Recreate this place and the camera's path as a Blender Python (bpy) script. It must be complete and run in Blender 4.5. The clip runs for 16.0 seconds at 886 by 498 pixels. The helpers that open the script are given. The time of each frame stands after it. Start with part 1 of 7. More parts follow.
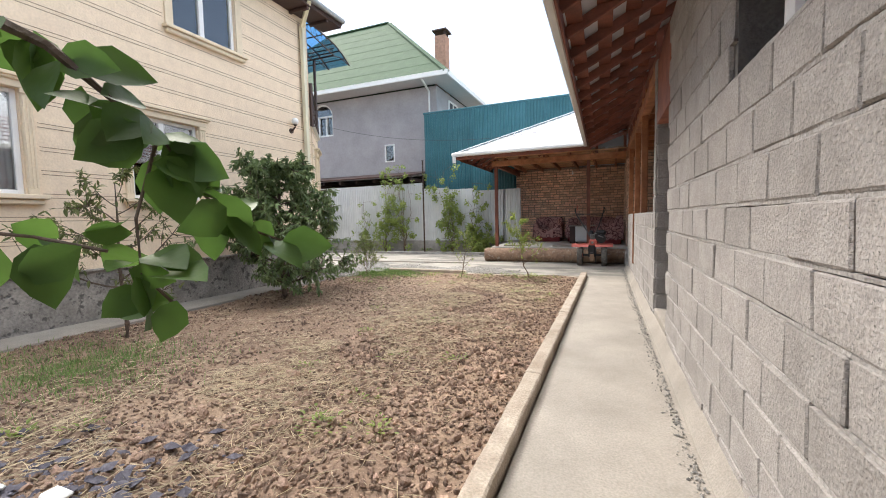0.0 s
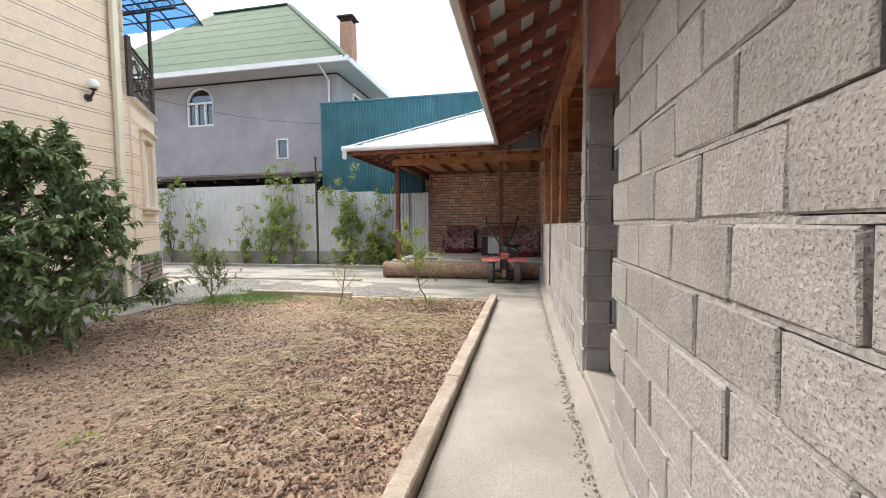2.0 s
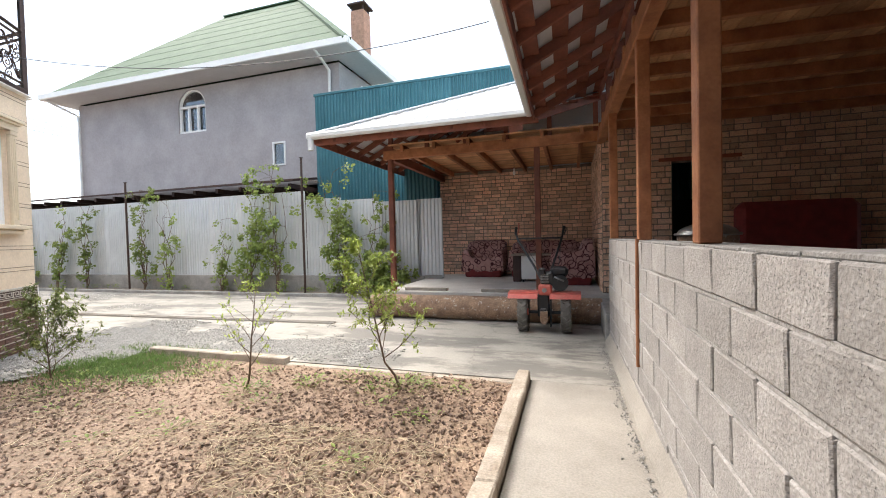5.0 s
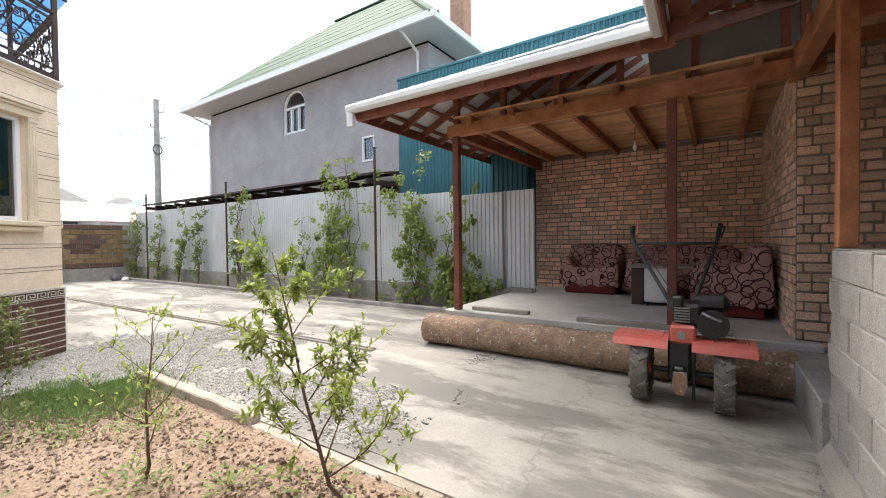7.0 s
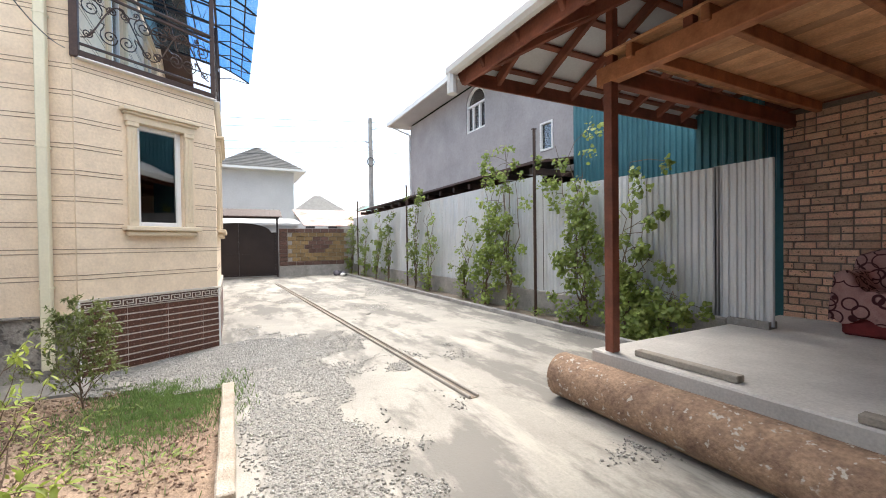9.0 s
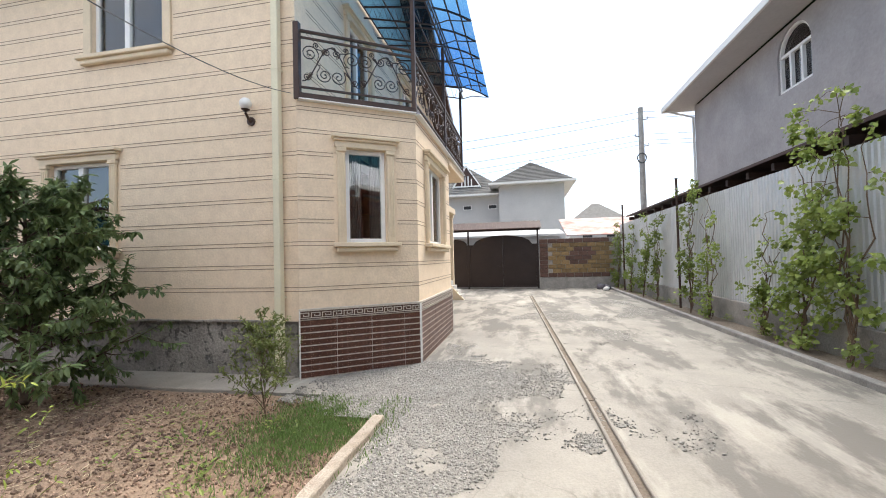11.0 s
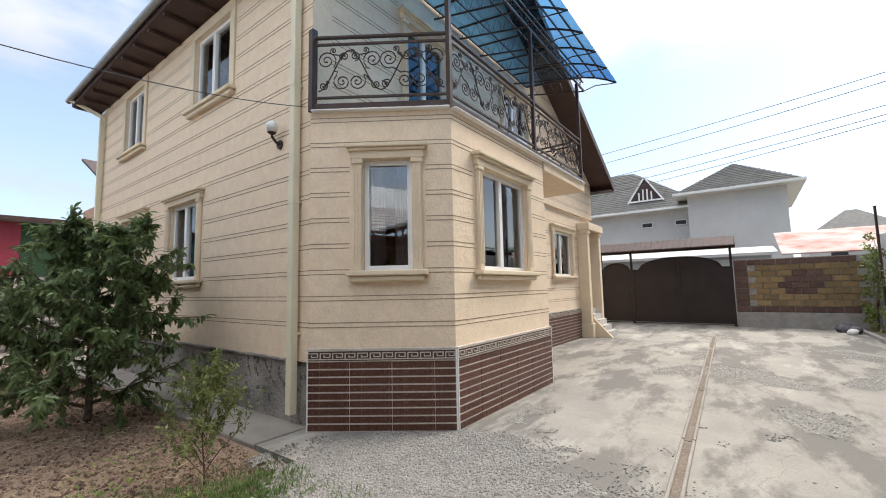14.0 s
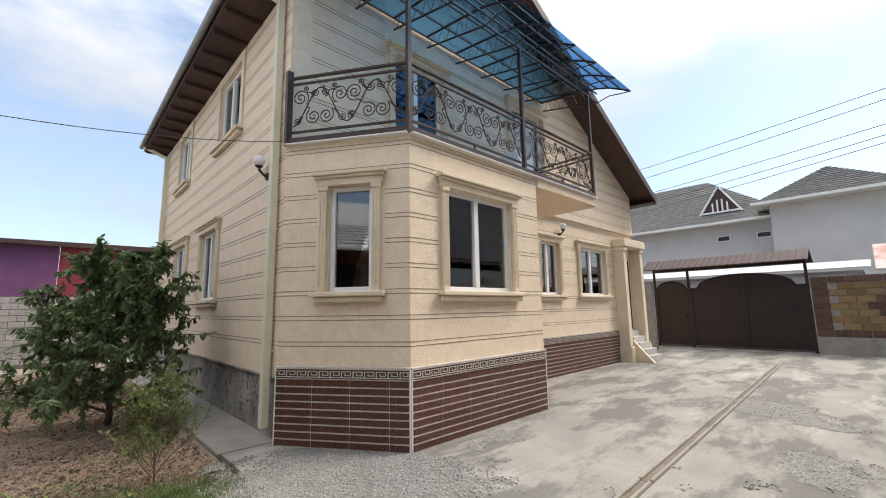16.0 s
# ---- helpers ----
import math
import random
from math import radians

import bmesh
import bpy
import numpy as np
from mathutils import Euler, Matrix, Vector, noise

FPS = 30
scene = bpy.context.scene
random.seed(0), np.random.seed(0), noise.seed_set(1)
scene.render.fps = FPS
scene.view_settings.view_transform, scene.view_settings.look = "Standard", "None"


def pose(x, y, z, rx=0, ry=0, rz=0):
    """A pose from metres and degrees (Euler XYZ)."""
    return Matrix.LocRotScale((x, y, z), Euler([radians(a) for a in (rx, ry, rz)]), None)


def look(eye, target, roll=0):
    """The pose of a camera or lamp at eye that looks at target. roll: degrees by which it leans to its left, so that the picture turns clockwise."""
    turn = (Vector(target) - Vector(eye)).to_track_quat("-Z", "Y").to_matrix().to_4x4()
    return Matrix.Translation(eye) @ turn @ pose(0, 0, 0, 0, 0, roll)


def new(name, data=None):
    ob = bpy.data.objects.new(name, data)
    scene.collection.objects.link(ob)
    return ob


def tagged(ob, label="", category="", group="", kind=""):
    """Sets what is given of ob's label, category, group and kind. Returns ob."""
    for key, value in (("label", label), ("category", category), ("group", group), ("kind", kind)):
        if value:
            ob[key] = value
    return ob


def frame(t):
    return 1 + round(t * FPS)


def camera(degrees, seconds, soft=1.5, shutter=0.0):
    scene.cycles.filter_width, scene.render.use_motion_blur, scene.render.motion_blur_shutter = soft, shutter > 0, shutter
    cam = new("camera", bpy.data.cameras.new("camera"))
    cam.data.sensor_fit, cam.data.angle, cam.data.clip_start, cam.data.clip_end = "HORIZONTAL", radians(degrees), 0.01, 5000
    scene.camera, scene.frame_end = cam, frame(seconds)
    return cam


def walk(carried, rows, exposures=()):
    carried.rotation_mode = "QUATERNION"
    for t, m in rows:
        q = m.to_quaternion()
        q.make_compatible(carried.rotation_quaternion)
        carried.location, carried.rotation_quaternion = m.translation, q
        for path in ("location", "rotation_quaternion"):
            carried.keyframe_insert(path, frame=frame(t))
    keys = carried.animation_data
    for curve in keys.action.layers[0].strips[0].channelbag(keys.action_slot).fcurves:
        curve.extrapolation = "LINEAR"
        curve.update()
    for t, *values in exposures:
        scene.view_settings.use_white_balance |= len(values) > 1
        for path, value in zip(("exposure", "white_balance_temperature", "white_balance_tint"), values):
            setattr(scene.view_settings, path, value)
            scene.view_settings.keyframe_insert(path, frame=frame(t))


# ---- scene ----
cam = camera(94.5, 16.0, soft=1.0)
METRES, EYE, TILT, LEAN, TURN = 15.8, 1.5, 0.0, 0.0, 22.5
ROWS = [
    (0.0, 0.0, 0.0, 0.0, -0.09, -4.08, 1.23),
    (0.5, 0.0129, 0.0295, -0.0011, -5.04, -4.14, 0.79),
    (1.0, 0.0283, 0.0608, -0.0, -8.33, -3.97, 0.49),
    (1.5, 0.0453, 0.0932, 0.001, -10.13, -3.65, 0.37),
    (2.0, 0.0562, 0.1291, 0.0023, -10.79, -3.32, 0.49),
    (2.5, 0.0702, 0.164, 0.0026, -10.68, -3.04, 0.85),
    (3.0, 0.0769, 0.2018, 0.0036, -10.16, -2.72, 1.2),
    (3.5, 0.0914, 0.2358, 0.0033, -9.5, -2.33, 1.37),
    (6.0, 0.1567, 0.4052, 0.0084, 1.31, -0.85, 1.04),
    (6.5, 0.1643, 0.4406, 0.0081, 5.97, -1.01, 0.85),
    (7.0, 0.1783, 0.474, 0.0076, 11.13, -1.06, 0.67),
    (7.5, 0.1859, 0.5083, 0.0073, 16.86, -0.99, 0.4),
    (8.0, 0.1953, 0.5412, 0.0093, 23.43, -0.98, 0.38),
    (8.5, 0.2003, 0.5724, 0.01, 31.12, -0.91, 0.38),
    (9.0, 0.2001, 0.6041, 0.0104, 40.15, -0.79, 0.73),
    (9.5, 0.1994, 0.6355, 0.0112, 50.24, -0.52, 1.12),
    (10.0, 0.1891, 0.6644, 0.0111, 60.73, 0.03, 1.3),
    (12.5, 0.1174, 0.7793, 0.0131, 96.33, 3.47, 1.17),
    (13.0, 0.0998, 0.8008, 0.0122, 99.48, 4.23, 1.06),
    (13.5, 0.0837, 0.818, 0.0123, 102.04, 4.83, 0.99),
    (14.0, 0.0691, 0.8344, 0.0143, 104.39, 5.38, 1.15),
    (14.5, 0.0665, 0.86, 0.0144, 106.52, 5.91, 1.44),
    (15.0, 0.0603, 0.8799, 0.014, 108.82, 6.51, 1.56),
    (15.5, 0.0514, 0.8961, 0.0149, 111.5, 7.19, 1.39),
    (16.0, 0.0439, 0.9166, 0.0141, 114.36, 8.2, 0.97),
]
walk(cam, [(t, pose(0, 0, EYE, TILT, LEAN, TURN) @ pose(METRES * x, METRES * y, METRES * z, 90 + pitch, roll, yaw)) for t, x, y, z, yaw, pitch, roll in ROWS],
     exposures=[(0, 1.88), (2.5, 1.9), (3.5, 2.05), (6, 2.02), (9, 1.95), (10, 1.8), (12.5, 1.43), (14, 1.33), (16, 1.22)])

# ---- light ----
SUN_EL, SUN_AZ = 50.0, -58.0      # degrees; azimuth from +y towards +x
world = bpy.data.worlds.new("sky")
scene.world = world
world.use_nodes = True
wn, wl = world.node_tree.nodes, world.node_tree.links
wn.clear()
w_out = wn.new("ShaderNodeOutputWorld")
w_bg = wn.new("ShaderNodeBackground")
w_sky = wn.new("ShaderNodeTexSky")
w_sky.sky_type = 'NISHITA'
w_sky.sun_disc = False
w_sky.sun_elevation = radians(SUN_EL)
w_sky.sun_rotation = radians(SUN_AZ)
w_sky.dust_density = 1.2
w_co = wn.new("ShaderNodeTexCoord")
w_map = wn.new("ShaderNodeMapping")
w_map.inputs["Scale"].default_value = (1.0, 1.0, 2.6)
w_map.inputs["Location"].default_value = (0.35, 2.1, 0.2)
w_map.inputs["Rotation"].default_value = (0, 0, radians(110))
w_noise = wn.new("ShaderNodeTexNoise")
w_noise.inputs["Scale"].default_value = 1.7
w_noise.inputs["Detail"].default_value = 7.0
w_noise.inputs["Roughness"].default_value = 0.55
w_ramp = wn.new("ShaderNodeValToRGB")
w_ramp.color_ramp.elements[0].position = 0.468
w_ramp.color_ramp.elements[1].position = 0.69
w_mix = wn.new("ShaderNodeMix")
w_mix.data_type = 'RGBA'
# an overcast sky is brightest overhead
w_sep = wn.new("ShaderNodeSeparateXYZ")
w_grad = wn.new("ShaderNodeMix")
w_grad.data_type = 'RGBA'
w_grad.inputs["A"].default_value = (2.05, 2.03, 2.02, 1)
w_grad.inputs["B"].default_value = (38.0, 36.8, 34.7, 1)
wl.new(w_co.outputs["Generated"], w_sep.inputs[0])
w_pow = wn.new("ShaderNodeMath")
w_pow.operation = 'POWER'
w_pow.inputs[1].default_value = 4.5
w_pow.use_clamp = True
wl.new(w_sep.outputs["Z"], w_pow.inputs[0])
wl.new(w_pow.outputs[0], w_grad.inputs["Factor"])
wl.new(w_grad.outputs["Result"], w_mix.inputs["B"])
wl.new(w_co.outputs["Generated"], w_map.inputs["Vector"])
wl.new(w_map.outputs["Vector"], w_noise.inputs["Vector"])
wl.new(w_noise.outputs["Fac"], w_ramp.inputs["Fac"])
wl.new(w_ramp.outputs["Color"], w_mix.inputs["Factor"])
w_haze = wn.new("ShaderNodeMix")      # thin haze over the blue
w_haze.data_type = 'RGBA'
w_haze.inputs["Factor"].default_value = 0.55
w_haze.inputs["B"].default_value = (1.45, 1.72, 2.1, 1)
wl.new(w_sky.outputs["Color"], w_haze.inputs["A"])
wl.new(w_haze.outputs["Result"], w_mix.inputs["A"])
wl.new(w_mix.outputs["Result"], w_bg.inputs["Color"])
wl.new(w_bg.outputs["Background"], w_out.inputs["Surface"])
w_bg.inputs["Strength"].default_value = 0.15

sun = new("sun", bpy.data.lights.new("sun", 'SUN'))
sun.data.energy = 1.35
sun.data.angle = radians(24)
sun.data.color = (1.0, 0.94, 0.85)
_e, _a = radians(SUN_EL), radians(SUN_AZ)
sun.matrix_basis = look((0, 0, 30), (-30 * math.sin(_a) * math.cos(_e) / math.sin(_e), -30 * math.cos(_a) * math.cos(_e) / math.sin(_e), 0))

# ---- materials ----
def material(name, color, rough=0.85, metal=0.0, var=0.12, scale=6.0, fine=60.0, bump=0.25, tint=None, rnd=0.0, big=0.35, spec=0.4):
    """Base colour varied by a coarse and a fine noise, a relief, and a change from piece to piece."""
    m = bpy.data.materials.new(name)
    m.use_nodes = True
    n, l = m.node_tree.nodes, m.node_tree.links
    b = n["Principled BSDF"]
    b.inputs["Roughness"].default_value = rough
    b.inputs["Metallic"].default_value = metal
    b.inputs["Specular IOR Level"].default_value = spec
    co = n.new("ShaderNodeTexCoord")
    oi = n.new("ShaderNodeObjectInfo")
    off = n.new("ShaderNodeVectorMath")
    off.operation = 'MULTIPLY_ADD'
    off.inputs[1].default_value = (37.0, 53.0, 71.0)
    comb = n.new("ShaderNodeCombineXYZ")
    for i in range(3):
        l.new(oi.outputs["Random"], comb.inputs[i])
    l.new(comb.outputs[0], off.inputs[0])
    l.new(co.outputs["Object"], off.inputs[2])
    src = off.outputs[0] if rnd else co.outputs["Object"]
    a = n.new("ShaderNodeTexNoise")
    a.inputs["Scale"].default_value = scale
    a.inputs["Detail"].default_value = 5
    a.inputs["Roughness"].default_value = 0.6
    f = n.new("ShaderNodeTexNoise")
    f.inputs["Scale"].default_value = fine
    f.inputs["Detail"].default_value = 3
    l.new(src, a.inputs["Vector"])
    l.new(src, f.inputs["Vector"])
    r = n.new("ShaderNodeMapRange")
    r.inputs["From Min"].default_value = 0.3
    r.inputs["From Max"].default_value = 0.7
    l.new(a.outputs["Fac"], r.inputs["Value"])
    mix = n.new("ShaderNodeMix")
    mix.data_type = 'RGBA'
    c = Vector(color)
    t = Vector(tint) if tint else c * (1 - big)
    mix.inputs["A"].default_value = (*c, 1)
    mix.inputs["B"].default_value = (*t, 1)
    l.new(r.outputs["Result"], mix.inputs["Factor"])
    hsv = n.new("ShaderNodeHueSaturation")
    l.new(mix.outputs["Result"], hsv.inputs["Color"])
    v = n.new("ShaderNodeMapRange")
    v.inputs["From Min"].default_value = 0.25
    v.inputs["From Max"].default_value = 0.75
    v.inputs["To Min"].default_value = 1 - var
    v.inputs["To Max"].default_value = 1 + var
    l.new(f.outputs["Fac"], v.inputs["Value"])
    if rnd:
        q = n.new("ShaderNodeMapRange")
        q.inputs["To Min"].default_value = 1 - rnd
        q.inputs["To Max"].default_value = 1 + rnd
        l.new(oi.outputs["Random"], q.inputs["Value"])
        geo = n.new("ShaderNodeNewGeometry")
        q2 = n.new("ShaderNodeMapRange")
        q2.inputs["To Min"].default_value = 1 - rnd
        q2.inputs["To Max"].default_value = 1 + rnd
        l.new(geo.outputs["Random Per Island"], q2.inputs["Value"])
        mu = n.new("ShaderNodeMath")
        mu.operation = 'MULTIPLY'
        l.new(q.outputs[0], mu.inputs[0])
        l.new(v.outputs[0], mu.inputs[1])
        mu2 = n.new("ShaderNodeMath")
        mu2.operation = 'MULTIPLY'
        l.new(mu.outputs[0], mu2.inputs[0])
        l.new(q2.outputs[0], mu2.inputs[1])
        l.new(mu2.outputs[0], hsv.inputs["Value"])
    else:
        l.new(v.outputs[0], hsv.inputs["Value"])
    l.new(hsv.outputs["Color"], b.inputs["Base Color"])
    if bump:
        add = n.new("ShaderNodeMath")
        add.operation = 'ADD'
        l.new(a.outputs["Fac"], add.inputs[0])
        l.new(f.outputs["Fac"], add.inputs[1])
        bp = n.new("ShaderNodeBump")
        bp.inputs["Strength"].default_value = bump
        bp.inputs["Distance"].default_value = 0.02
        l.new(add.outputs[0], bp.inputs["Height"])
        l.new(bp.outputs["Normal"], b.inputs["Normal"])
    return m


def stained_concrete(name, pale, grey, dark):
    """Worn yard concrete: pale trowelled skin, grey patches where it has worn off, damp stains."""
    m = material(name, pale, 0.9, 0, 0.1, 1.3, 55, 0.25, tint=grey)
    n, l = m.node_tree.nodes, m.node_tree.links
    hsv = [x for x in n if x.type == 'HUE_SAT'][0]
    b = n["Principled BSDF"]
    co = n.new("ShaderNodeTexCoord")
    s = n.new("ShaderNodeTexNoise")
    s.inputs["Scale"].default_value = 0.7
    s.inputs["Detail"].default_value = 8
    s.inputs["Roughness"].default_value = 0.68
    st = n.new("ShaderNodeMapping")
    st.inputs["Scale"].default_value = (0.7, 1.7, 1.0)
    l.new(co.outputs["Object"], st.inputs["Vector"])
    l.new(st.outputs["Vector"], s.inputs["Vector"])
    r = n.new("ShaderNodeValToRGB")
    r.color_ramp.elements[0].position = 0.475
    r.color_ramp.elements[1].position = 0.56
    l.new(s.outputs["Fac"], r.inputs["Fac"])
    mix = n.new("ShaderNodeMix")
    mix.data_type = 'RGBA'
    mix.inputs["B"].default_value = (*dark, 1)
    l.new(hsv.outputs["Color"], mix.inputs["A"])
    mul = n.new("ShaderNodeMath")
    mul.operation = 'MULTIPLY'
    mul.inputs[1].default_value = 0.92
    l.new(r.outputs["Color"], mul.inputs[0])
    l.new(mul.outputs[0], mix.inputs["Factor"])
    # pale rubbed streaks along the yard
    pm = n.new("ShaderNodeMapping")
    pm.inputs["Scale"].default_value = (0.35, 1.5, 1.0)
    pm.inputs["Location"].default_value = (5.3, 2.2, 0.0)
    l.new(co.outputs["Object"], pm.inputs["Vector"])
    pn = n.new("ShaderNodeTexNoise")
    pn.inputs["Scale"].default_value = 1.1
    pn.inputs["Detail"].default_value = 9
    pn.inputs["Roughness"].default_value = 0.66
    l.new(pm.outputs["Vector"], pn.inputs["Vector"])
    pr = n.new("ShaderNodeMapRange")
    pr.inputs["From Min"].default_value = 0.56
    pr.inputs["From Max"].default_value = 0.62
    pr.inputs["To Max"].default_value = 0.45
    l.new(pn.outputs["Fac"], pr.inputs["Value"])
    pale_mix = n.new("ShaderNodeMix")
    pale_mix.data_type = 'RGBA'
    pale_mix.inputs["B"].default_value = (pale[0] * 1.32, pale[1] * 1.33, pale[2] * 1.34, 1)
    l.new(mix.outputs["Result"], pale_mix.inputs["A"])
    l.new(pr.outputs["Result"], pale_mix.inputs["Factor"])
    mix = pale_mix
    # hairline cracks
    vo = n.new("ShaderNodeTexVoronoi")
    vo.feature = 'DISTANCE_TO_EDGE'
    vo.inputs["Scale"].default_value = 0.33
    wob = n.new("ShaderNodeTexNoise")
    wob.inputs["Scale"].default_value = 2.0
    wob.inputs["Detail"].default_value = 4
    l.new(co.outputs["Object"], wob.inputs["Vector"])
    ad = n.new("ShaderNodeVectorMath")
    ad.operation = 'MULTIPLY_ADD'
    ad.inputs[1].default_value = (0.8, 0.8, 0)
    l.new(wob.outputs["Color"], ad.inputs[0])
    l.new(co.outputs["Object"], ad.inputs[2])
    l.new(ad.outputs[0], vo.inputs["Vector"])
    cr = n.new("ShaderNodeMapRange")
    cr.inputs["From Min"].default_value = 0.0
    cr.inputs["From Max"].default_value = 0.004
    cr.inputs["To Min"].default_value = 0.35
    cr.inputs["To Max"].default_value = 0.0
    l.new(vo.outputs["Distance"], cr.inputs["Value"])
    mx2 = n.new("ShaderNodeMix")
    mx2.data_type = 'RGBA'
    mx2.inputs["B"].default_value = (0.1, 0.09, 0.08, 1)
    l.new(mix.outputs["Result"], mx2.inputs["A"])
    l.new(cr.outputs["Result"], mx2.inputs["Factor"])
    l.new(mx2.outputs["Result"], b.inputs["Base Color"])
    return m


def leaf_material(name, a, bcol):
    m = material(name, a, 0.5, 0, 0.15, 5, 40, 0.1, tint=bcol, rnd=0.25, spec=0.45)
    n, l = m.node_tree.nodes, m.node_tree.links
    b = n["Principled BSDF"]
    hsv = [x for x in n if x.type == 'HUE_SAT'][0]
    tr = n.new("ShaderNodeBsdfTranslucent")
    l.new(hsv.outputs["Color"], tr.inputs["Color"])
    mx = n.new("ShaderNodeMixShader")
    mx.inputs[0].default_value = 0.45
    l.new(b.outputs[0], mx.inputs[1])
    l.new(tr.outputs[0], mx.inputs[2])
    l.new(mx.outputs[0], n["Material Output"].inputs["Surface"])
    return m


def glass_material(name, color, rough, alpha_mix):
    """A pane: part clear, part mirror by its angle."""
    m = bpy.data.materials.new(name)
    m.use_nodes = True
    n, l = m.node_tree.nodes, m.node_tree.links
    n.clear()
    out = n.new("ShaderNodeOutputMaterial")
    t = n.new("ShaderNodeBsdfTransparent")
    t.inputs["Color"].default_value = (*color, 1)
    g = n.new("ShaderNodeBsdfGlossy")
    g.inputs["Roughness"].default_value = rough
    mx = n.new("ShaderNodeMixShader")
    fr = n.new("ShaderNodeFresnel")
    fr.inputs["IOR"].default_value = alpha_mix
    l.new(fr.outputs[0], mx.inputs[0])
    l.new(t.outputs[0], mx.inputs[1])
    l.new(g.outputs[0], mx.inputs[2])
    l.new(mx.outputs[0], out.inputs["Surface"])
    return m


M = {}
M["block"] = material("cinder_block", (0.375, 0.346, 0.322), 0.95, 0, 0.2, 6, 70, 0.42, tint=(0.29, 0.265, 0.245), rnd=0.12)


def pitted(m, scale, lo, hi, dark, depth):
    """Open pores over a cast surface: small dark holes that also sink into the relief."""
    n, l = m.node_tree.nodes, m.node_tree.links
    b = n["Principled BSDF"]
    co = n.new("ShaderNodeTexCoord")
    t = n.new("ShaderNodeTexNoise")
    t.inputs["Scale"].default_value = scale
    t.inputs["Detail"].default_value = 2.5
    t.inputs["Roughness"].default_value = 0.65
    l.new(co.outputs["Object"], t.inputs["Vector"])
    r = n.new("ShaderNodeMapRange")
    r.interpolation_type = 'SMOOTHSTEP'
    r.inputs["From Min"].default_value = lo
    r.inputs["From Max"].default_value = hi
    l.new(t.outputs["Fac"], r.inputs["Value"])
    src = b.inputs["Base Color"].links[0].from_socket
    mx = n.new("ShaderNodeMix")
    mx.data_type = 'RGBA'
    mx.inputs["A"].default_value = (*dark, 1)
    l.new(r.outputs["Result"], mx.inputs["Factor"])
    l.new(src, mx.inputs["B"])
    l.new(mx.outputs["Result"], b.inputs["Base Color"])
    bp = n.new("ShaderNodeBump")
    bp.inputs["Strength"].default_value = depth
    bp.inputs["Distance"].default_value = 0.012
    l.new(r.outputs["Result"], bp.inputs["Height"])
    if b.inputs["Normal"].links:
        l.new(b.inputs["Normal"].links[0].from_socket, bp.inputs["Normal"])
    l.new(bp.outputs["Normal"], b.inputs["Normal"])


pitted(M["block"], 120.0, 0.30, 0.44, (0.20, 0.188, 0.176), 0.6)
M["mortar"] = material("mortar", (0.33, 0.31, 0.29), 0.95, 0, 0.2, 8, 70, 0.5)
M["blockmortar"] = material("block_core", (0.16, 0.15, 0.14), 0.95, 0, 0.22, 6, 50, 0.6, tint=(0.10, 0.095, 0.09))
M["bedmortar"] = material("bed_mortar", (0.40, 0.375, 0.35), 0.95, 0, 0.2, 7, 60, 0.6, tint=(0.28, 0.26, 0.242))
M["brick"] = material("brick", (0.70, 0.50, 0.36), 0.92, 0, 0.2, 3.5, 60, 0.4, tint=(0.62, 0.37, 0.26), rnd=0.26)
pitted(M["brick"], 26.0, 0.30, 0.40, (0.30, 0.18, 0.12), 0.4)
M["brickmortar"] = material("brick_mortar", (0.29, 0.24, 0.20), 0.95, 0, 0.25, 8, 70, 0.4)
M["concrete"] = stained_concrete("yard_concrete", (0.36, 0.33, 0.285), (0.265, 0.243, 0.213), (0.165, 0.152, 0.135))
M["path"] = material("path_concrete", (0.36, 0.322, 0.278), 0.9, 0, 0.16, 1.6, 70, 0.3, tint=(0.25, 0.224, 0.194))
M["slab"] = material("platform_concrete", (0.56, 0.53, 0.49), 0.85, 0, 0.12, 1.5, 50, 0.15, tint=(0.42, 0.395, 0.365))
M["rough_concrete"] = material("rough_concrete", (0.34, 0.32, 0.30), 0.95, 0, 0.15, 4, 45, 0.5, tint=(0.22, 0.21, 0.20))
M["kerb"] = material("kerb_concrete", (0.44, 0.38, 0.31), 0.95, 0, 0.2, 4, 60, 0.6, tint=(0.27, 0.215, 0.165))
M["soil"] = material("tilled_soil", (0.20, 0.134, 0.094), 0.98, 0, 0.3, 0.8, 40, 0.8, tint=(0.31, 0.22, 0.15))
M["clod"] = material("soil_clod", (0.325, 0.226, 0.163), 0.98, 0, 0.25, 0.9, 90, 0.6, tint=(0.165, 0.108, 0.080), rnd=0.32)
M["darksoil"] = material("bed_soil", (0.16, 0.125, 0.095), 0.98, 0, 0.25, 3, 40, 0.7, tint=(0.22, 0.18, 0.14))
M["straw"] = material("straw", (0.58, 0.47, 0.31), 0.8, 0, 0.15, 5, 40, 0.0, rnd=0.25)
M["gravel"] = material("gravel", (0.45, 0.425, 0.39), 0.95, 0, 0.15, 6, 60, 0.2, tint=(0.34, 0.32, 0.29), rnd=0.36)
M["gravelbed"] = material("gravel_bed", (0.31, 0.288, 0.256), 0.97, 0, 0.35, 5, 60, 0.9, tint=(0.22, 0.206, 0.186))
M["stucco"] = material("beige_stucco", (0.82, 0.665, 0.49), 0.9, 0, 0.07, 6, 34, 0.32, tint=(0.73, 0.585, 0.43))
M["trim"] = material("cream_trim", (0.76, 0.63, 0.455), 0.8, 0, 0.05, 3, 40, 0.1, big=0.12)
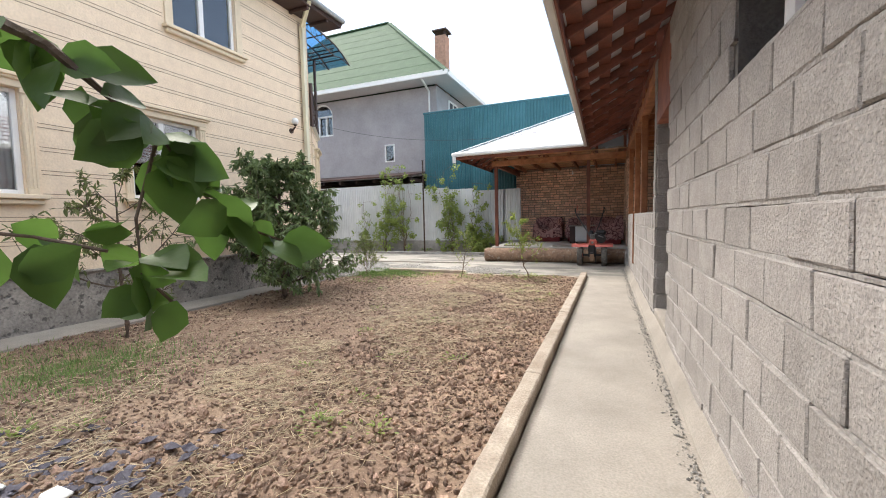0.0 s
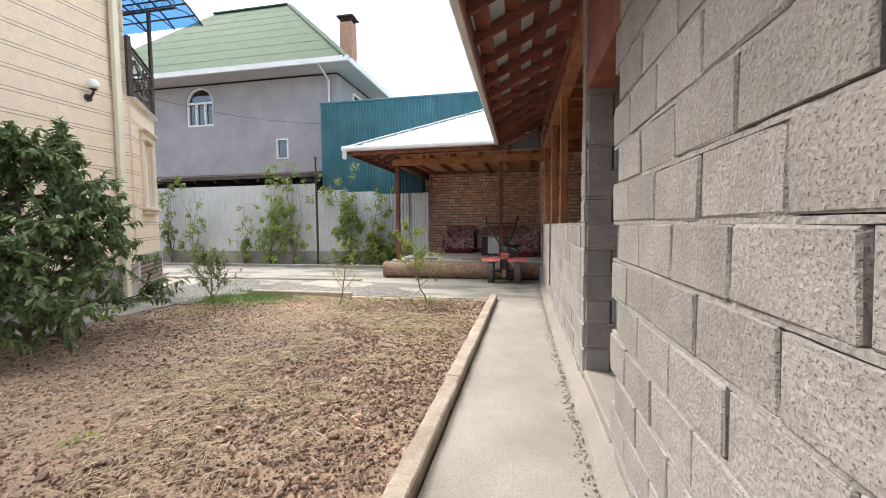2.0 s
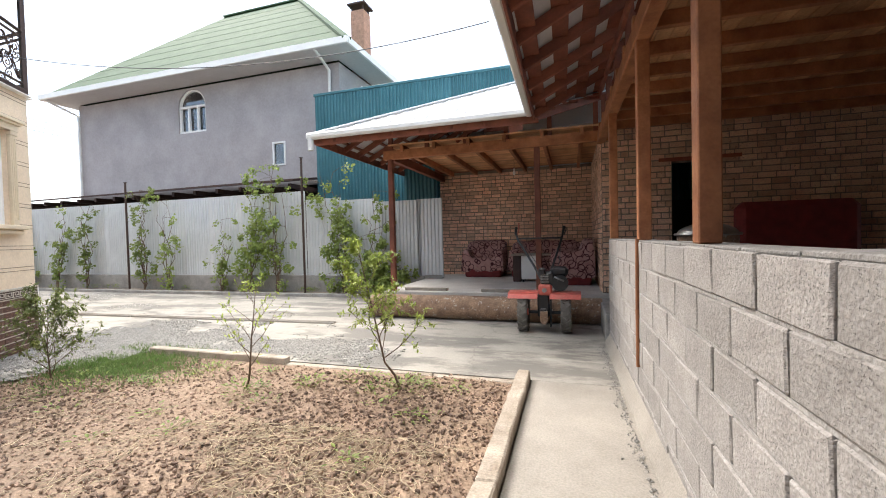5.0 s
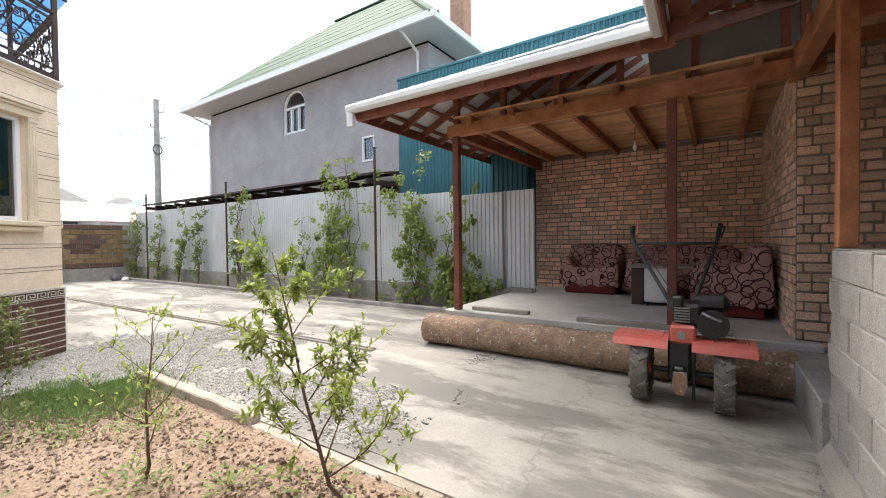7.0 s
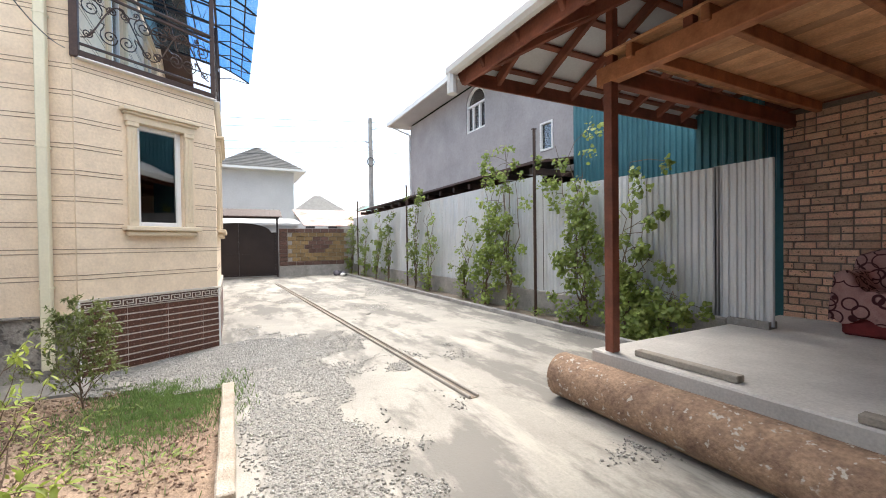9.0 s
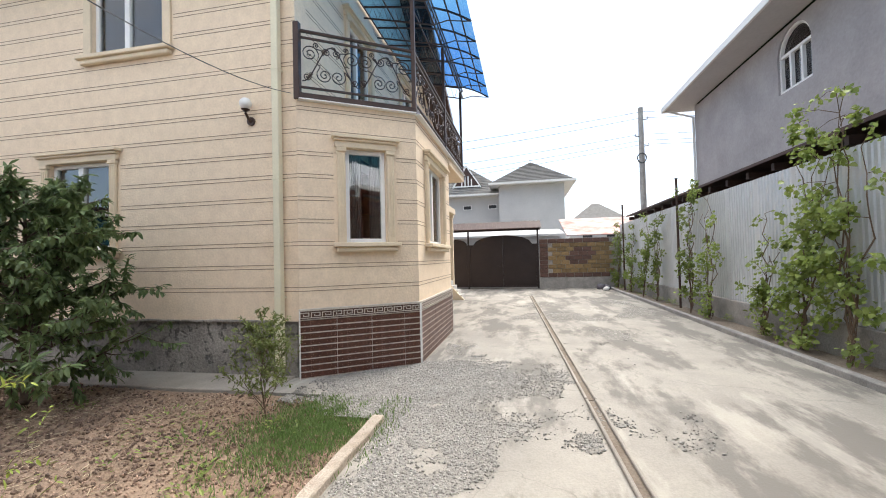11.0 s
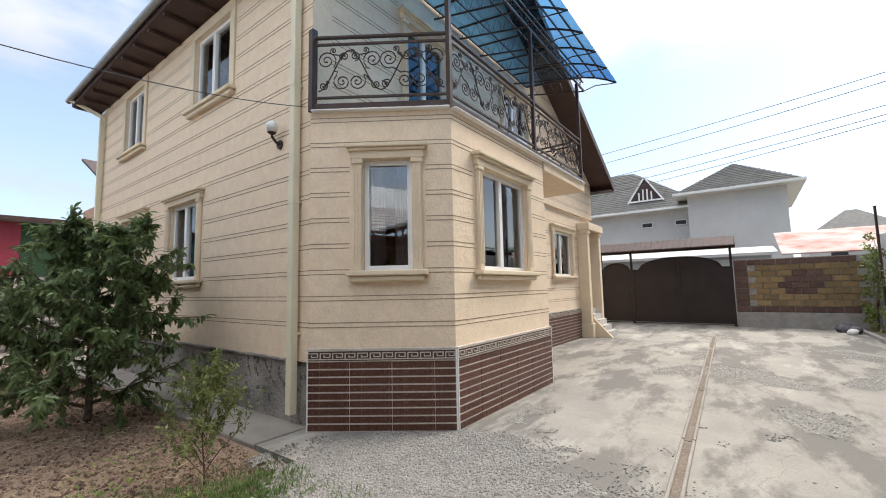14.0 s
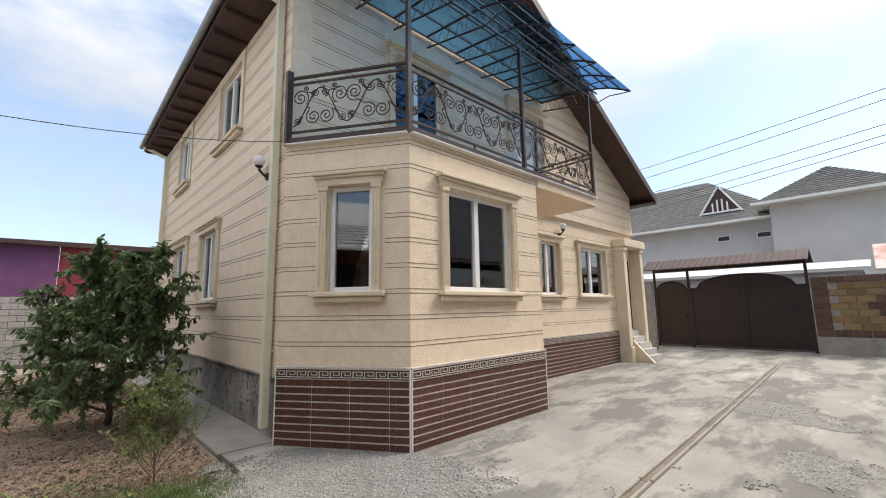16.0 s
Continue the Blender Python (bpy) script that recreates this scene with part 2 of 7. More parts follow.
M["groove"] = material("groove_line", (0.34, 0.25, 0.18), 0.9, 0, 0.1, 5, 50, 0.1)
M["plinth"] = material("grey_cement_render", (0.38, 0.345, 0.305), 0.95, 0, 0.25, 1.9, 28, 0.9, tint=(0.16, 0.148, 0.135))
pitted(M["plinth"], 9.0, 0.34, 0.46, (0.12, 0.11, 0.10), 0.7)
M["tile"] = material("brown_glazed_tile", (0.115, 0.045, 0.028), 0.35, 0, 0.3, 22, 90, 0.2, tint=(0.06, 0.022, 0.015), rnd=0.15, spec=0.5)
pitted(M["tile"], 38.0, 0.33, 0.40, (0.26, 0.15, 0.11), 0.15)
M["grout"] = material("white_grout", (0.72, 0.65, 0.58), 0.9, 0, 0.1, 9, 60, 0.1)
M["keytile"] = material("key_tile_brown", (0.10, 0.05, 0.035), 0.4, 0, 0.1, 9, 60, 0.05)
M["keywhite"] = material("key_tile_cream", (0.68, 0.60, 0.52), 0.4, 0, 0.06, 9, 60, 0.05)
M["pvc"] = material("white_pvc", (0.80, 0.79, 0.77), 0.4, 0, 0.02, 4, 40, 0.0, big=0.05)
M["downpipe"] = material("cream_downpipe", (0.74, 0.68, 0.50), 0.5, 0, 0.04, 3, 40, 0.03, big=0.08)
M["glass"] = glass_material("window_glass", (0.9, 0.92, 0.93), 0.02, 2.4)
M["curtain"] = material("grey_curtain", (0.27, 0.235, 0.215), 0.9, 0, 0.1, 5, 60, 0.1)
M["net"] = material("white_curtain", (0.86, 0.85, 0.83), 0.9, 0, 0.1, 5, 60, 0.1)
# near-black colour that stands in for the shade of unlit interiors
M["dark"] = material("painted_interior_shade", (0.05, 0.045, 0.04), 0.95, 0, 0.1, 3, 40, 0.1)
M["iron"] = material("wrought_iron", (0.075, 0.045, 0.035), 0.45, 0.3, 0.15, 8, 60, 0.1)
M["wood"] = material("stained_pine", (0.46, 0.195, 0.088), 0.62, 0, 0.12, 4, 50, 0.15, tint=(0.22, 0.080, 0.035), rnd=0.18)
M["darkwood"] = material("dark_stained_wood", (0.26, 0.086, 0.049), 0.65, 0, 0.12, 4, 50, 0.15, tint=(0.13, 0.043, 0.026), rnd=0.18)
M["board"] = material("ceiling_board", (0.60, 0.34, 0.18), 0.7, 0, 0.15, 3, 40, 0.2, tint=(0.40, 0.20, 0.095), rnd=0.3)
M["rawwood"] = material("weathered_plank", (0.36, 0.32, 0.27), 0.9, 0, 0.15, 5, 60, 0.3)
M["galv"] = material("galvanised_sheet", (0.60, 0.62, 0.64), 0.42, 0.35, 0.05, 1.2, 40, 0.05, tint=(0.50, 0.52, 0.54), rnd=0.05)
M["roofmetal"] = material("pale_roof_sheet", (0.66, 0.67, 0.68), 0.45, 0.2, 0.05, 1.5, 40, 0.05, big=0.12)
M["fascia"] = material("white_gutter", (0.72, 0.71, 0.68), 0.45, 0.1, 0.04, 2, 40, 0.03, big=0.1)
M["teal"] = material("teal_sheet", (0.032, 0.115, 0.135), 0.42, 0.2, 0.1, 1.0, 40, 0.05, tint=(0.055, 0.165, 0.195), rnd=0.08)
M["greenroof"] = material("green_bitumen_sheet", (0.024, 0.058, 0.025), 0.85, 0, 0.15, 2, 30, 0.2, tint=(0.038, 0.078, 0.036))
M["paleroof"] = material("pale_green_sheet", (0.16, 0.30, 0.24), 0.6, 0.1, 0.06, 2, 20, 0.1)
M["grey_render"] = material("grey_render", (0.40, 0.375, 0.375), 0.95, 0, 0.07, 0.9, 14, 0.3, tint=(0.31, 0.29, 0.29))
M["chimney"] = material("chimney_brick", (0.55, 0.33, 0.24), 0.9, 0, 0.15, 8, 50, 0.3)
M["gate"] = material("black_brown_gate", (0.035, 0.024, 0.022), 0.45, 0.3, 0.1, 2, 40, 0.05)
M["yellowblock"] = material("yellow_split_block", (0.25, 0.172, 0.082), 0.95, 0, 0.2, 10, 60, 0.6, tint=(0.18, 0.12, 0.06), rnd=0.22)
M["brownblock"] = material("brown_split_block", (0.13, 0.075, 0.06), 0.95, 0, 0.2, 10, 60, 0.6, rnd=0.15)
M["tileroof"] = material("grey_roof_tile", (0.13, 0.125, 0.115), 0.8, 0, 0.15, 2, 20, 0.3, tint=(0.19, 0.18, 0.165))
M["whitewall"] = material("whitewashed_wall", (0.52, 0.51, 0.50), 0.9, 0, 0.05, 0.8, 10, 0.1, big=0.12)
M["rustroof"] = material("rusty_white_sheet", (0.50, 0.47, 0.44), 0.7, 0.1, 0.1, 1.1, 14, 0.1, tint=(0.32, 0.10, 0.065))
M["bluesheet"] = glass_material("blue_polycarbonate", (0.11, 0.30, 0.56), 0.15, 1.35)
M["leaf"] = leaf_material("peach_leaf", (0.175, 0.23, 0.09), (0.10, 0.145, 0.06))
M["vine"] = leaf_material("vine_leaf", (0.29, 0.345, 0.085), (0.14, 0.20, 0.048))
M["young"] = leaf_material("young_leaf", (0.38, 0.44, 0.085), (0.24, 0.31, 0.06))
M["olive"] = leaf_material("olive_leaf", (0.22, 0.25, 0.075), (0.12, 0.15, 0.05))
M["bigleaf"] = leaf_material("apricot_leaf", (0.13, 0.24, 0.045), (0.055, 0.12, 0.025))
M["grass"] = leaf_material("grass_blade", (0.12, 0.21, 0.05), (0.18, 0.25, 0.08))
M["bark"] = material("bark", (0.13, 0.095, 0.07), 0.95, 0, 0.2, 12, 60, 0.5)
M["twig"] = material("twig_bark", (0.16, 0.11, 0.075), 0.9, 0, 0.15, 10, 50, 0.2)
M["rustpipe"] = material("rusty_pipe", (0.37, 0.245, 0.16), 0.88, 0.1, 0.3, 5.5, 38, 0.5, tint=(0.185, 0.115, 0.08))
pitted(M["rustpipe"], 16.0, 0.33, 0.40, (0.46, 0.41, 0.35), 0.2)
M["red"] = material("faded_red_paint", (0.55, 0.10, 0.075), 0.5, 0, 0.1, 6, 50, 0.1, tint=(0.48, 0.14, 0.11))
M["engine"] = material("black_engine_plastic", (0.03, 0.03, 0.032), 0.4, 0.1, 0.15, 8, 60, 0.1)
M["steel"] = material("dull_steel", (0.35, 0.35, 0.34), 0.4, 0.8, 0.1, 8, 60, 0.05)
M["tyre"] = material("dusty_rubber", (0.11, 0.10, 0.09), 0.9, 0, 0.2, 10, 60, 0.3, tint=(0.17, 0.155, 0.135))
M["fabric"] = material("plum_sofa_cover", (0.44, 0.27, 0.25), 0.95, 0, 0.12, 8, 90, 0.3, tint=(0.33, 0.17, 0.16))
M["sofabase"] = material("maroon_sofa_base", (0.22, 0.03, 0.032), 0.8, 0, 0.1, 8, 60, 0.1)
M["white"] = material("white_enamel", (0.72, 0.71, 0.68), 0.45, 0, 0.03, 3, 40, 0.02, big=0.08)
M["lampglass"] = material("opal_glass", (0.82, 0.81, 0.78), 0.3, 0, 0.02, 3, 40, 0.0, big=0.04)
M["pole"] = material("concrete_pole", (0.42, 0.41, 0.39), 0.9, 0, 0.1, 4, 30, 0.2)
M["wire"] = material("black_cable", (0.09, 0.09, 0.095), 0.6, 0, 0.05, 4, 30, 0.0)
M["purple"] = material("purple_sheet", (0.22, 0.08, 0.19), 0.55, 0.1, 0.06, 1, 30, 0.03)
M["crimson"] = material("crimson_sheet", (0.36, 0.045, 0.07), 0.55, 0.1, 0.06, 1, 30, 0.03)
M["roofbrown"] = material("brown_roof", (0.075, 0.04, 0.032), 0.6, 0, 0.1, 3, 40, 0.1)
M["earth"] = material("distant_ground", (0.30, 0.26, 0.21), 0.97, 0, 0.15, 0.4, 6, 0.3)
M["rag"] = material("dark_rag", (0.05, 0.045, 0.06), 0.9, 0, 0.2, 8, 60, 0.3, tint=(0.16, 0.15, 0.17))
# greyed green: distance haze is mixed into the base colour
M["hill"] = material("haze_tinted_trees", (0.22, 0.27, 0.24), 0.95, 0, 0.1, 0.2, 2, 0.1)

# ---- building helpers ----
IDENT = Matrix.Identity(4)
FRAME = IDENT.copy()              # everything added to a bmesh is set in this frame
PLACE = {}                        # world pose of each object made here


def thing(name, at, label="", category="", group="", kind=""):
    ob = new(name)
    ob.empty_display_size = 0.1
    m = FRAME @ Matrix.Translation(at)
    ob.matrix_basis = m
    PLACE[ob] = m
    return tagged(ob, label, category, group, kind)


def part(name, bm, mat, parent=None, label="", kind="", smooth=False, category="", group=""):
    """Links a bmesh as one mesh object, under a thing or a part if one is given."""
    me = bpy.data.meshes.new(name)
    bm.normal_update()
    bm.to_mesh(me)
    bm.free()
    for one in (mat if isinstance(mat, (list, tuple)) else [mat]):
        me.materials.append(M[one])
    if smooth:
        me.shade_smooth()
    ob = new(name, me)
    if parent is not None:
        ob.parent = parent
        ob.matrix_parent_inverse = PLACE[parent].inverted()
    PLACE[ob] = IDENT.copy()
    return tagged(ob, label, category, "", kind) if not group else tagged(ob, label, category, group, kind)


def raw(name, verts, faces, mat, parent=None, label="", kind="", category="", smooth=False):
    me = bpy.data.meshes.new(name)
    me.from_pydata(verts, [], faces)
    for one in (mat if isinstance(mat, (list, tuple)) else [mat]):
        me.materials.append(M[one])
    if smooth:
        me.shade_smooth()
    me.update()
    ob = new(name, me)
    if parent is not None:
        ob.parent = parent
        ob.matrix_parent_inverse = PLACE[parent].inverted()
    PLACE[ob] = IDENT.copy()
    return tagged(ob, label, category, "", kind)


def piece(name, me, m, parent):
    """One more object on a shared mesh, placed at m in the present frame."""
    ob = new(name, me)
    ob.parent = parent
    ob.matrix_parent_inverse = PLACE[parent].inverted()
    ob.matrix_basis = FRAME @ m
    PLACE[ob] = FRAME @ m
    return ob


def box(bm, x0, x1, y0, y1, z0, z1, bev=0.0, m=None):
    geo = bmesh.ops.create_cube(bm, size=1.0)
    vs = geo["verts"]
    t = Matrix.Translation(((x0 + x1) / 2, (y0 + y1) / 2, (z0 + z1) / 2)) @ Matrix.Diagonal((abs(x1 - x0), abs(y1 - y0), abs(z1 - z0), 1))
    bmesh.ops.transform(bm, matrix=t, verts=vs)
    if bev:
        es = list({e for v in vs for e in v.link_edges})
        r = bmesh.ops.bevel(bm, geom=es, offset=bev, segments=1, affect='EDGES')
        vs = list({v for f in r["faces"] for v in f.verts} | {v for v in vs if v.is_valid})
    bmesh.ops.transform(bm, matrix=FRAME @ (m or IDENT), verts=vs)
    return bm


def beam(bm, a, b, w, h, bev=0.006):
    """A bar of section w x h (h upright) from a to b."""
    a, b = Vector(a), Vector(b)
    d = b - a
    q = d.to_track_quat('X', 'Z').to_matrix().to_4x4()
    return box(bm, 0, d.length, -w / 2, w / 2, -h / 2, h / 2, bev, Matrix.Translation(a) @ q)


def tube(bm, pts, r, n=6, cap=True):
    """A round bar along points; r is one radius or one for each point."""
    pts = [FRAME @ Vector(p) for p in pts]
    rs = r if isinstance(r, (list, tuple)) else [r] * len(pts)
    rings, up = [], Vector((0, 0, 1))
    for i, p in enumerate(pts):
        d = (pts[min(i + 1, len(pts) - 1)] - pts[max(i - 1, 0)])
        if d.length < 1e-9:
            d = Vector((0, 0, 1))
        d.normalize()
        s = d.cross(up)
        if s.length < 0.05:
            s = d.cross(Vector((1, 0, 0)))
        s.normalize()
        u = s.cross(d)
        rings.append([bm.verts.new(p + (s * math.cos(k * math.tau / n) + u * math.sin(k * math.tau / n)) * rs[i]) for k in range(n)])
    for a, b in zip(rings, rings[1:]):
        for k in range(n):
            bm.faces.new((a[k], a[(k + 1) % n], b[(k + 1) % n], b[k]))
    if cap and n > 2:
        bm.faces.new(rings[0][::-1])
        bm.faces.new(rings[-1])
    return bm


def prism(bm, ring, depth, m=None):
    """A flat outline in x, z pushed along y by depth."""
    m = FRAME @ (m or IDENT)
    a = [bm.verts.new(m @ Vector((x, 0, z))) for x, z in ring]
    b = [bm.verts.new(m @ Vector((x, depth, z))) for x, z in ring]
    bm.faces.new(a)
    bm.faces.new(b[::-1])
    k = len(ring)
    for i in range(k):
        bm.faces.new((a[i], b[i], b[(i + 1) % k], a[(i + 1) % k]))
    bmesh.ops.recalc_face_normals(bm, faces=bm.faces)
    return bm


def quad_slab(bm, p, thick):
    """A sheet through corner points, thickened downwards."""
    a = [bm.verts.new(FRAME @ Vector(q)) for q in p]
    b = [bm.verts.new(FRAME @ (Vector(q) - Vector((0, 0, thick)))) for q in p]
    bm.faces.new(a)
    bm.faces.new(b[::-1])
    k = len(p)
    for i in range(k):
        bm.faces.new((a[i], b[i], b[(i + 1) % k], a[(i + 1) % k]))
    bmesh.ops.recalc_face_normals(bm, faces=bm.faces)
    return bm


def bmx():
    return bmesh.new()


def wall_boxes(bm, length, z0, z1, holes, y0, y1):
    """A wall along local x from 0 to length, cut by holes (s0, s1, za, zb)."""
    cuts = sorted({0.0, length, *(h[0] for h in holes), *(h[1] for h in holes)})
    cuts = [c for c in cuts if 0 <= c <= length]
    for a, b in zip(cuts, cuts[1:]):
        mid = (a + b) / 2
        zs = sorted((h[2], h[3]) for h in holes if h[0] < mid < h[1])
        lo = z0
        for za, zb in zs:
            if za > lo + 1e-4:
                box(bm, a, b, y0, y1, lo, za)
            lo = max(lo, zb)
        if z1 > lo + 1e-4:
            box(bm, a, b, y0, y1, lo, z1)
    bmesh.ops.remove_doubles(bm, verts=bm.verts, dist=1e-5)
    return bm


def run(p0, p1):
    """Frame of a wall: x along it, y inwards, z up; outside is to the right of the way from p0 to p1."""
    d = Vector((p1[0] - p0[0], p1[1] - p0[1], 0))
    return Matrix.Translation((p0[0], p0[1], 0)) @ Matrix.Rotation(math.atan2(d.y, d.x), 4, 'Z'), d.length


def scatter_rng(seed):
    return random.Random(seed)

G = 0.12                          # level of the yard

# ---- ground ----
bm = bmx()
box(bm, -400, 400, -400, 400, -0.6, -0.04)
part("ground", bm, "earth", kind="structure", label="pale dusty ground reaching out past the walls", category="ground")
bm = bmx()
box(bm, -22.45, 0.62, 10.0, 15.2, -0.03, G)
box(bm, -22.45, -6.42, 8.0, 10.0, -0.03, G - 0.004)
part("pavement_yard", bm, "concrete", kind="structure", label="worn pale concrete yard with grey patches and cracks", category="yard")
bm = bmx()
box(bm, -0.52, 0.62, -3.0, 10.0, -0.03, G - 0.003)
part("pavement_path", bm, "path", kind="structure", label="pale smooth concrete path beside a block wall", category="path")
bm = bmx()
box(bm, -7.05, -6.38, -6.0, 8.3, -0.03, 0.135, 0.01)
part("pavement_apron", bm, "path", kind="structure", label="grey concrete strip at the foot of the house", category="path")


def rough_sheet(x0, x1, y0, y1, step, z, amp, seed, edge=0.0):
    """An uneven soil surface as one grid."""
    nx, ny = int((x1 - x0) / step) + 1, int((y1 - y0) / step) + 1
    vs, fs = [], []
    for j in range(ny):
        for i in range(nx):
            x, y = x0 + (x1 - x0) * i / (nx - 1), y0 + (y1 - y0) * j / (ny - 1)
            p = Vector((x + seed, y, 0))
            h = amp * (0.9 * noise.noise(p * 1.1) + 0.7 * noise.noise(p * 3.3) + 0.55 * noise.noise(p * 8.0) + 0.35 * noise.noise(p * 17.0))
            e = min(x - x0, x1 - x, y - y0, y1 - y)
            vs.append((x, y, z + h * min(1, e / 0.15 + 0.15) - edge * max(0, 1 - e / 0.3)))
    for j in range(ny - 1):
        for i in range(nx - 1):
            k = j * nx + i
            fs.append((k, k + 1, k + nx + 1, k + nx))
    return vs, fs


BX0, BX1, BY0, BY1 = -6.36, -0.66, -3.0, 9.93
vs, fs = rough_sheet(BX0, BX1, BY0, BY1, 0.038, 0.10, 0.056, 3.0)
soil = raw("soil_bed", vs, fs, "soil", label="freshly dug brown garden soil with clods", kind="structure", category="soil", smooth=True)


def soil_height(x, y):
    p = Vector((x + 3.0, y, 0))
    return 0.10 + 0.056 * (0.9 * noise.noise(p * 1.1) + 0.7 * noise.noise(p * 3.3) + 0.55 * noise.noise(p * 8.0) + 0.35 * noise.noise(p * 17.0))


PHI = (1 + 5 ** 0.5) / 2
ICO = [Vector(v).normalized() for v in ((-1, PHI, 0), (1, PHI, 0), (-1, -PHI, 0), (1, -PHI, 0), (0, -1, PHI), (0, 1, PHI), (0, -1, -PHI), (0, 1, -PHI), (PHI, 0, -1), (PHI, 0, 1), (-PHI, 0, -1), (-PHI, 0, 1))]
ICOF = ((0, 11, 5), (0, 5, 1), (0, 1, 7), (0, 7, 10), (0, 10, 11), (1, 5, 9), (5, 11, 4), (11, 10, 2), (10, 7, 6), (7, 1, 8), (3, 9, 4), (3, 4, 2), (3, 2, 6), (3, 6, 8), (3, 8, 9), (4, 9, 5), (2, 4, 11), (6, 2, 10), (8, 6, 7), (9, 8, 1))
OCT = [Vector(v) for v in ((1, 0, 0), (-1, 0, 0), (0, 1, 0), (0, -1, 0), (0, 0, 1), (0, 0, -1))]
OCTF = ((0, 2, 4), (2, 1, 4), (1, 3, 4), (3, 0, 4), (2, 0, 5), (1, 2, 5), (3, 1, 5), (0, 3, 5))


def pebbles(n, where, size, seed, flat=0.65, round_=False):
    """Many small uneven lumps as one mesh; where(rng) gives a place or None."""
    rng = scatter_rng(seed)
    base, tri = (ICO, ICOF) if round_ else (OCT, OCTF)
    vs, fs = [], []
    for _ in range(n):
        w = where(rng)
        if w is None:
            continue
        s = size * (0.35 + rng.random() ** 2.4 * 1.7)
        a = rng.random() * math.tau
        c, d = math.cos(a) * s, math.sin(a) * s
        k = len(vs)
        sx, sy, sz = rng.uniform(0.75, 1.25), rng.uniform(0.65, 1.0), flat * rng.uniform(0.75, 1.2)
        tx = rng.uniform(-.35, .35)
        for v in base:
            j = 0.62 + rng.random() * 0.72
            x, y, z = v.x * j * sx, v.y * j * sy, v.z * j * sz + v.x * tx
            vs.append((w[0] + x * c - y * d, w[1] + x * d + y * c, w[2] + z * s))
        fs += [(k + p, k + q, k + r) for p, q, r in tri]
    return vs, fs


def in_bed(rng):
    y = -1.0 + (BY1 + 0.9) * rng.random() ** 1.05
    x = rng.uniform(BX0 + 0.1, BX1 - 0.02)
    dens = 0.68 + 0.8 * noise.noise(Vector((x * 0.7, y * 0.35, 9.0)))
    if x > -2.5 + 0.5 * noise.noise(Vector((y * 0.8, 3, 1))):
        dens += 0.35
    else:
        dens -= 0.30
    if rng.random() > dens:
        return None
    return x, y, soil_height(x, y) + 0.006


vs, fs = pebbles(66000, in_bed, 0.0118, 5, 0.8, True)
raw("clods", vs, fs, "clod", label="loose brown clods of dug soil", kind="stuff", category="soil")


def in_bed_big(rng):
    x, y = rng.uniform(-3.0, BX1 - 0.05), rng.uniform(0.3, 6.0)
    return x, y, soil_height(x, y) + 0.012


vs, fs = pebbles(2400, in_bed_big, 0.021, 6, 0.85, True)
raw("large_clods", vs, fs, "clod", label="larger brown clods thrown up beside the kerb", kind="stuff", category="soil")


def crumb_place(rng):
    x, y = rng.uniform(BX0 + 0.05, BX1), rng.uniform(-0.5, BY1)
    return x, y, soil_height(x, y) + 0.003


vs, fs = pebbles(60000, crumb_place, 0.010, 7, 0.8)
raw("crumbs", vs, fs, "clod", smooth=True, label="fine crumbs of brown soil", kind="stuff", category="soil")


def straw_mesh(n, where, seed, length=(0.06, 0.22), w=0.0022):
    rng = scatter_rng(seed)
    vs, fs = [], []
    for _ in range(n):
        p = where(rng)
        if p is None:
            continue
        a, L = rng.random() * math.tau, rng.uniform(*length)
        d, s = Vector((math.cos(a), math.sin(a), rng.uniform(-.12, .2))), Vector((-math.sin(a), math.cos(a), 0))
        bend = s * rng.uniform(-0.25, 0.25) * L
        P = Vector(p)
        k = len(vs)
        for t in (0, 0.5, 1):
            q = P + d * L * t + bend * t * t
            vs += [tuple(q + s * w), tuple(q - s * w), tuple(q + Vector((0, 0, w * 1.5)))]
        for i in (0, 3):
            fs += [(k + i, k + i + 3, k + i + 5, k + i + 2), (k + i + 2, k + i + 5, k + i + 4, k + i + 1)]
    return vs, fs


def straw_place(rng):
    x, y = rng.uniform(-6.0, -0.9), rng.uniform(-0.5, 8.5)
    c = abs(x + 3.0 - 0.12 * y)
    if rng.random() > math.exp(-(c / 0.9) ** 2) * 1.1 + 0.12:
        return None
    if noise.noise(Vector((x * 1.3, y * 1.3, 2))) < -0.1:
        return None
    return x, y, soil_height(x, y) + 0.028


vs, fs = straw_mesh(34000, straw_place, 11, (0.02, 0.15), 0.0021)
raw("straw", vs, fs, "straw", label="scattered dry yellow straw on the soil", kind="stuff", category="straw")

# kerb of the bed, cast in lengths
kerb = thing("bed_kerb", (-0.6, 4, G), "weathered concrete kerb along the dug garden bed", "kerb", kind="structure")
for y0, y1 in ((-3.0, 0.9), (0.905, 3.35), (3.355, 5.7), (5.705, 8.0), (8.005, 10.02)):
    bm = bmx()
    box(bm, -0.665, -0.535, y0, y1, 0.0, 0.215, 0.012)
    bmesh.ops.subdivide_edges(bm, edges=[e for e in bm.edges if e.calc_length() > 0.8], cuts=14)
    for v in bm.verts:
        v.co += Vector((noise.noise(v.co * 5) * 0.012, 0, noise.noise(v.co * 7) * 0.010))
    part("kerb_length", bm, "kerb", kerb)
far_kerb = thing("bed_kerb", (-3, 9.98, G), "low concrete kerb between garden bed and yard", "kerb", kind="structure")
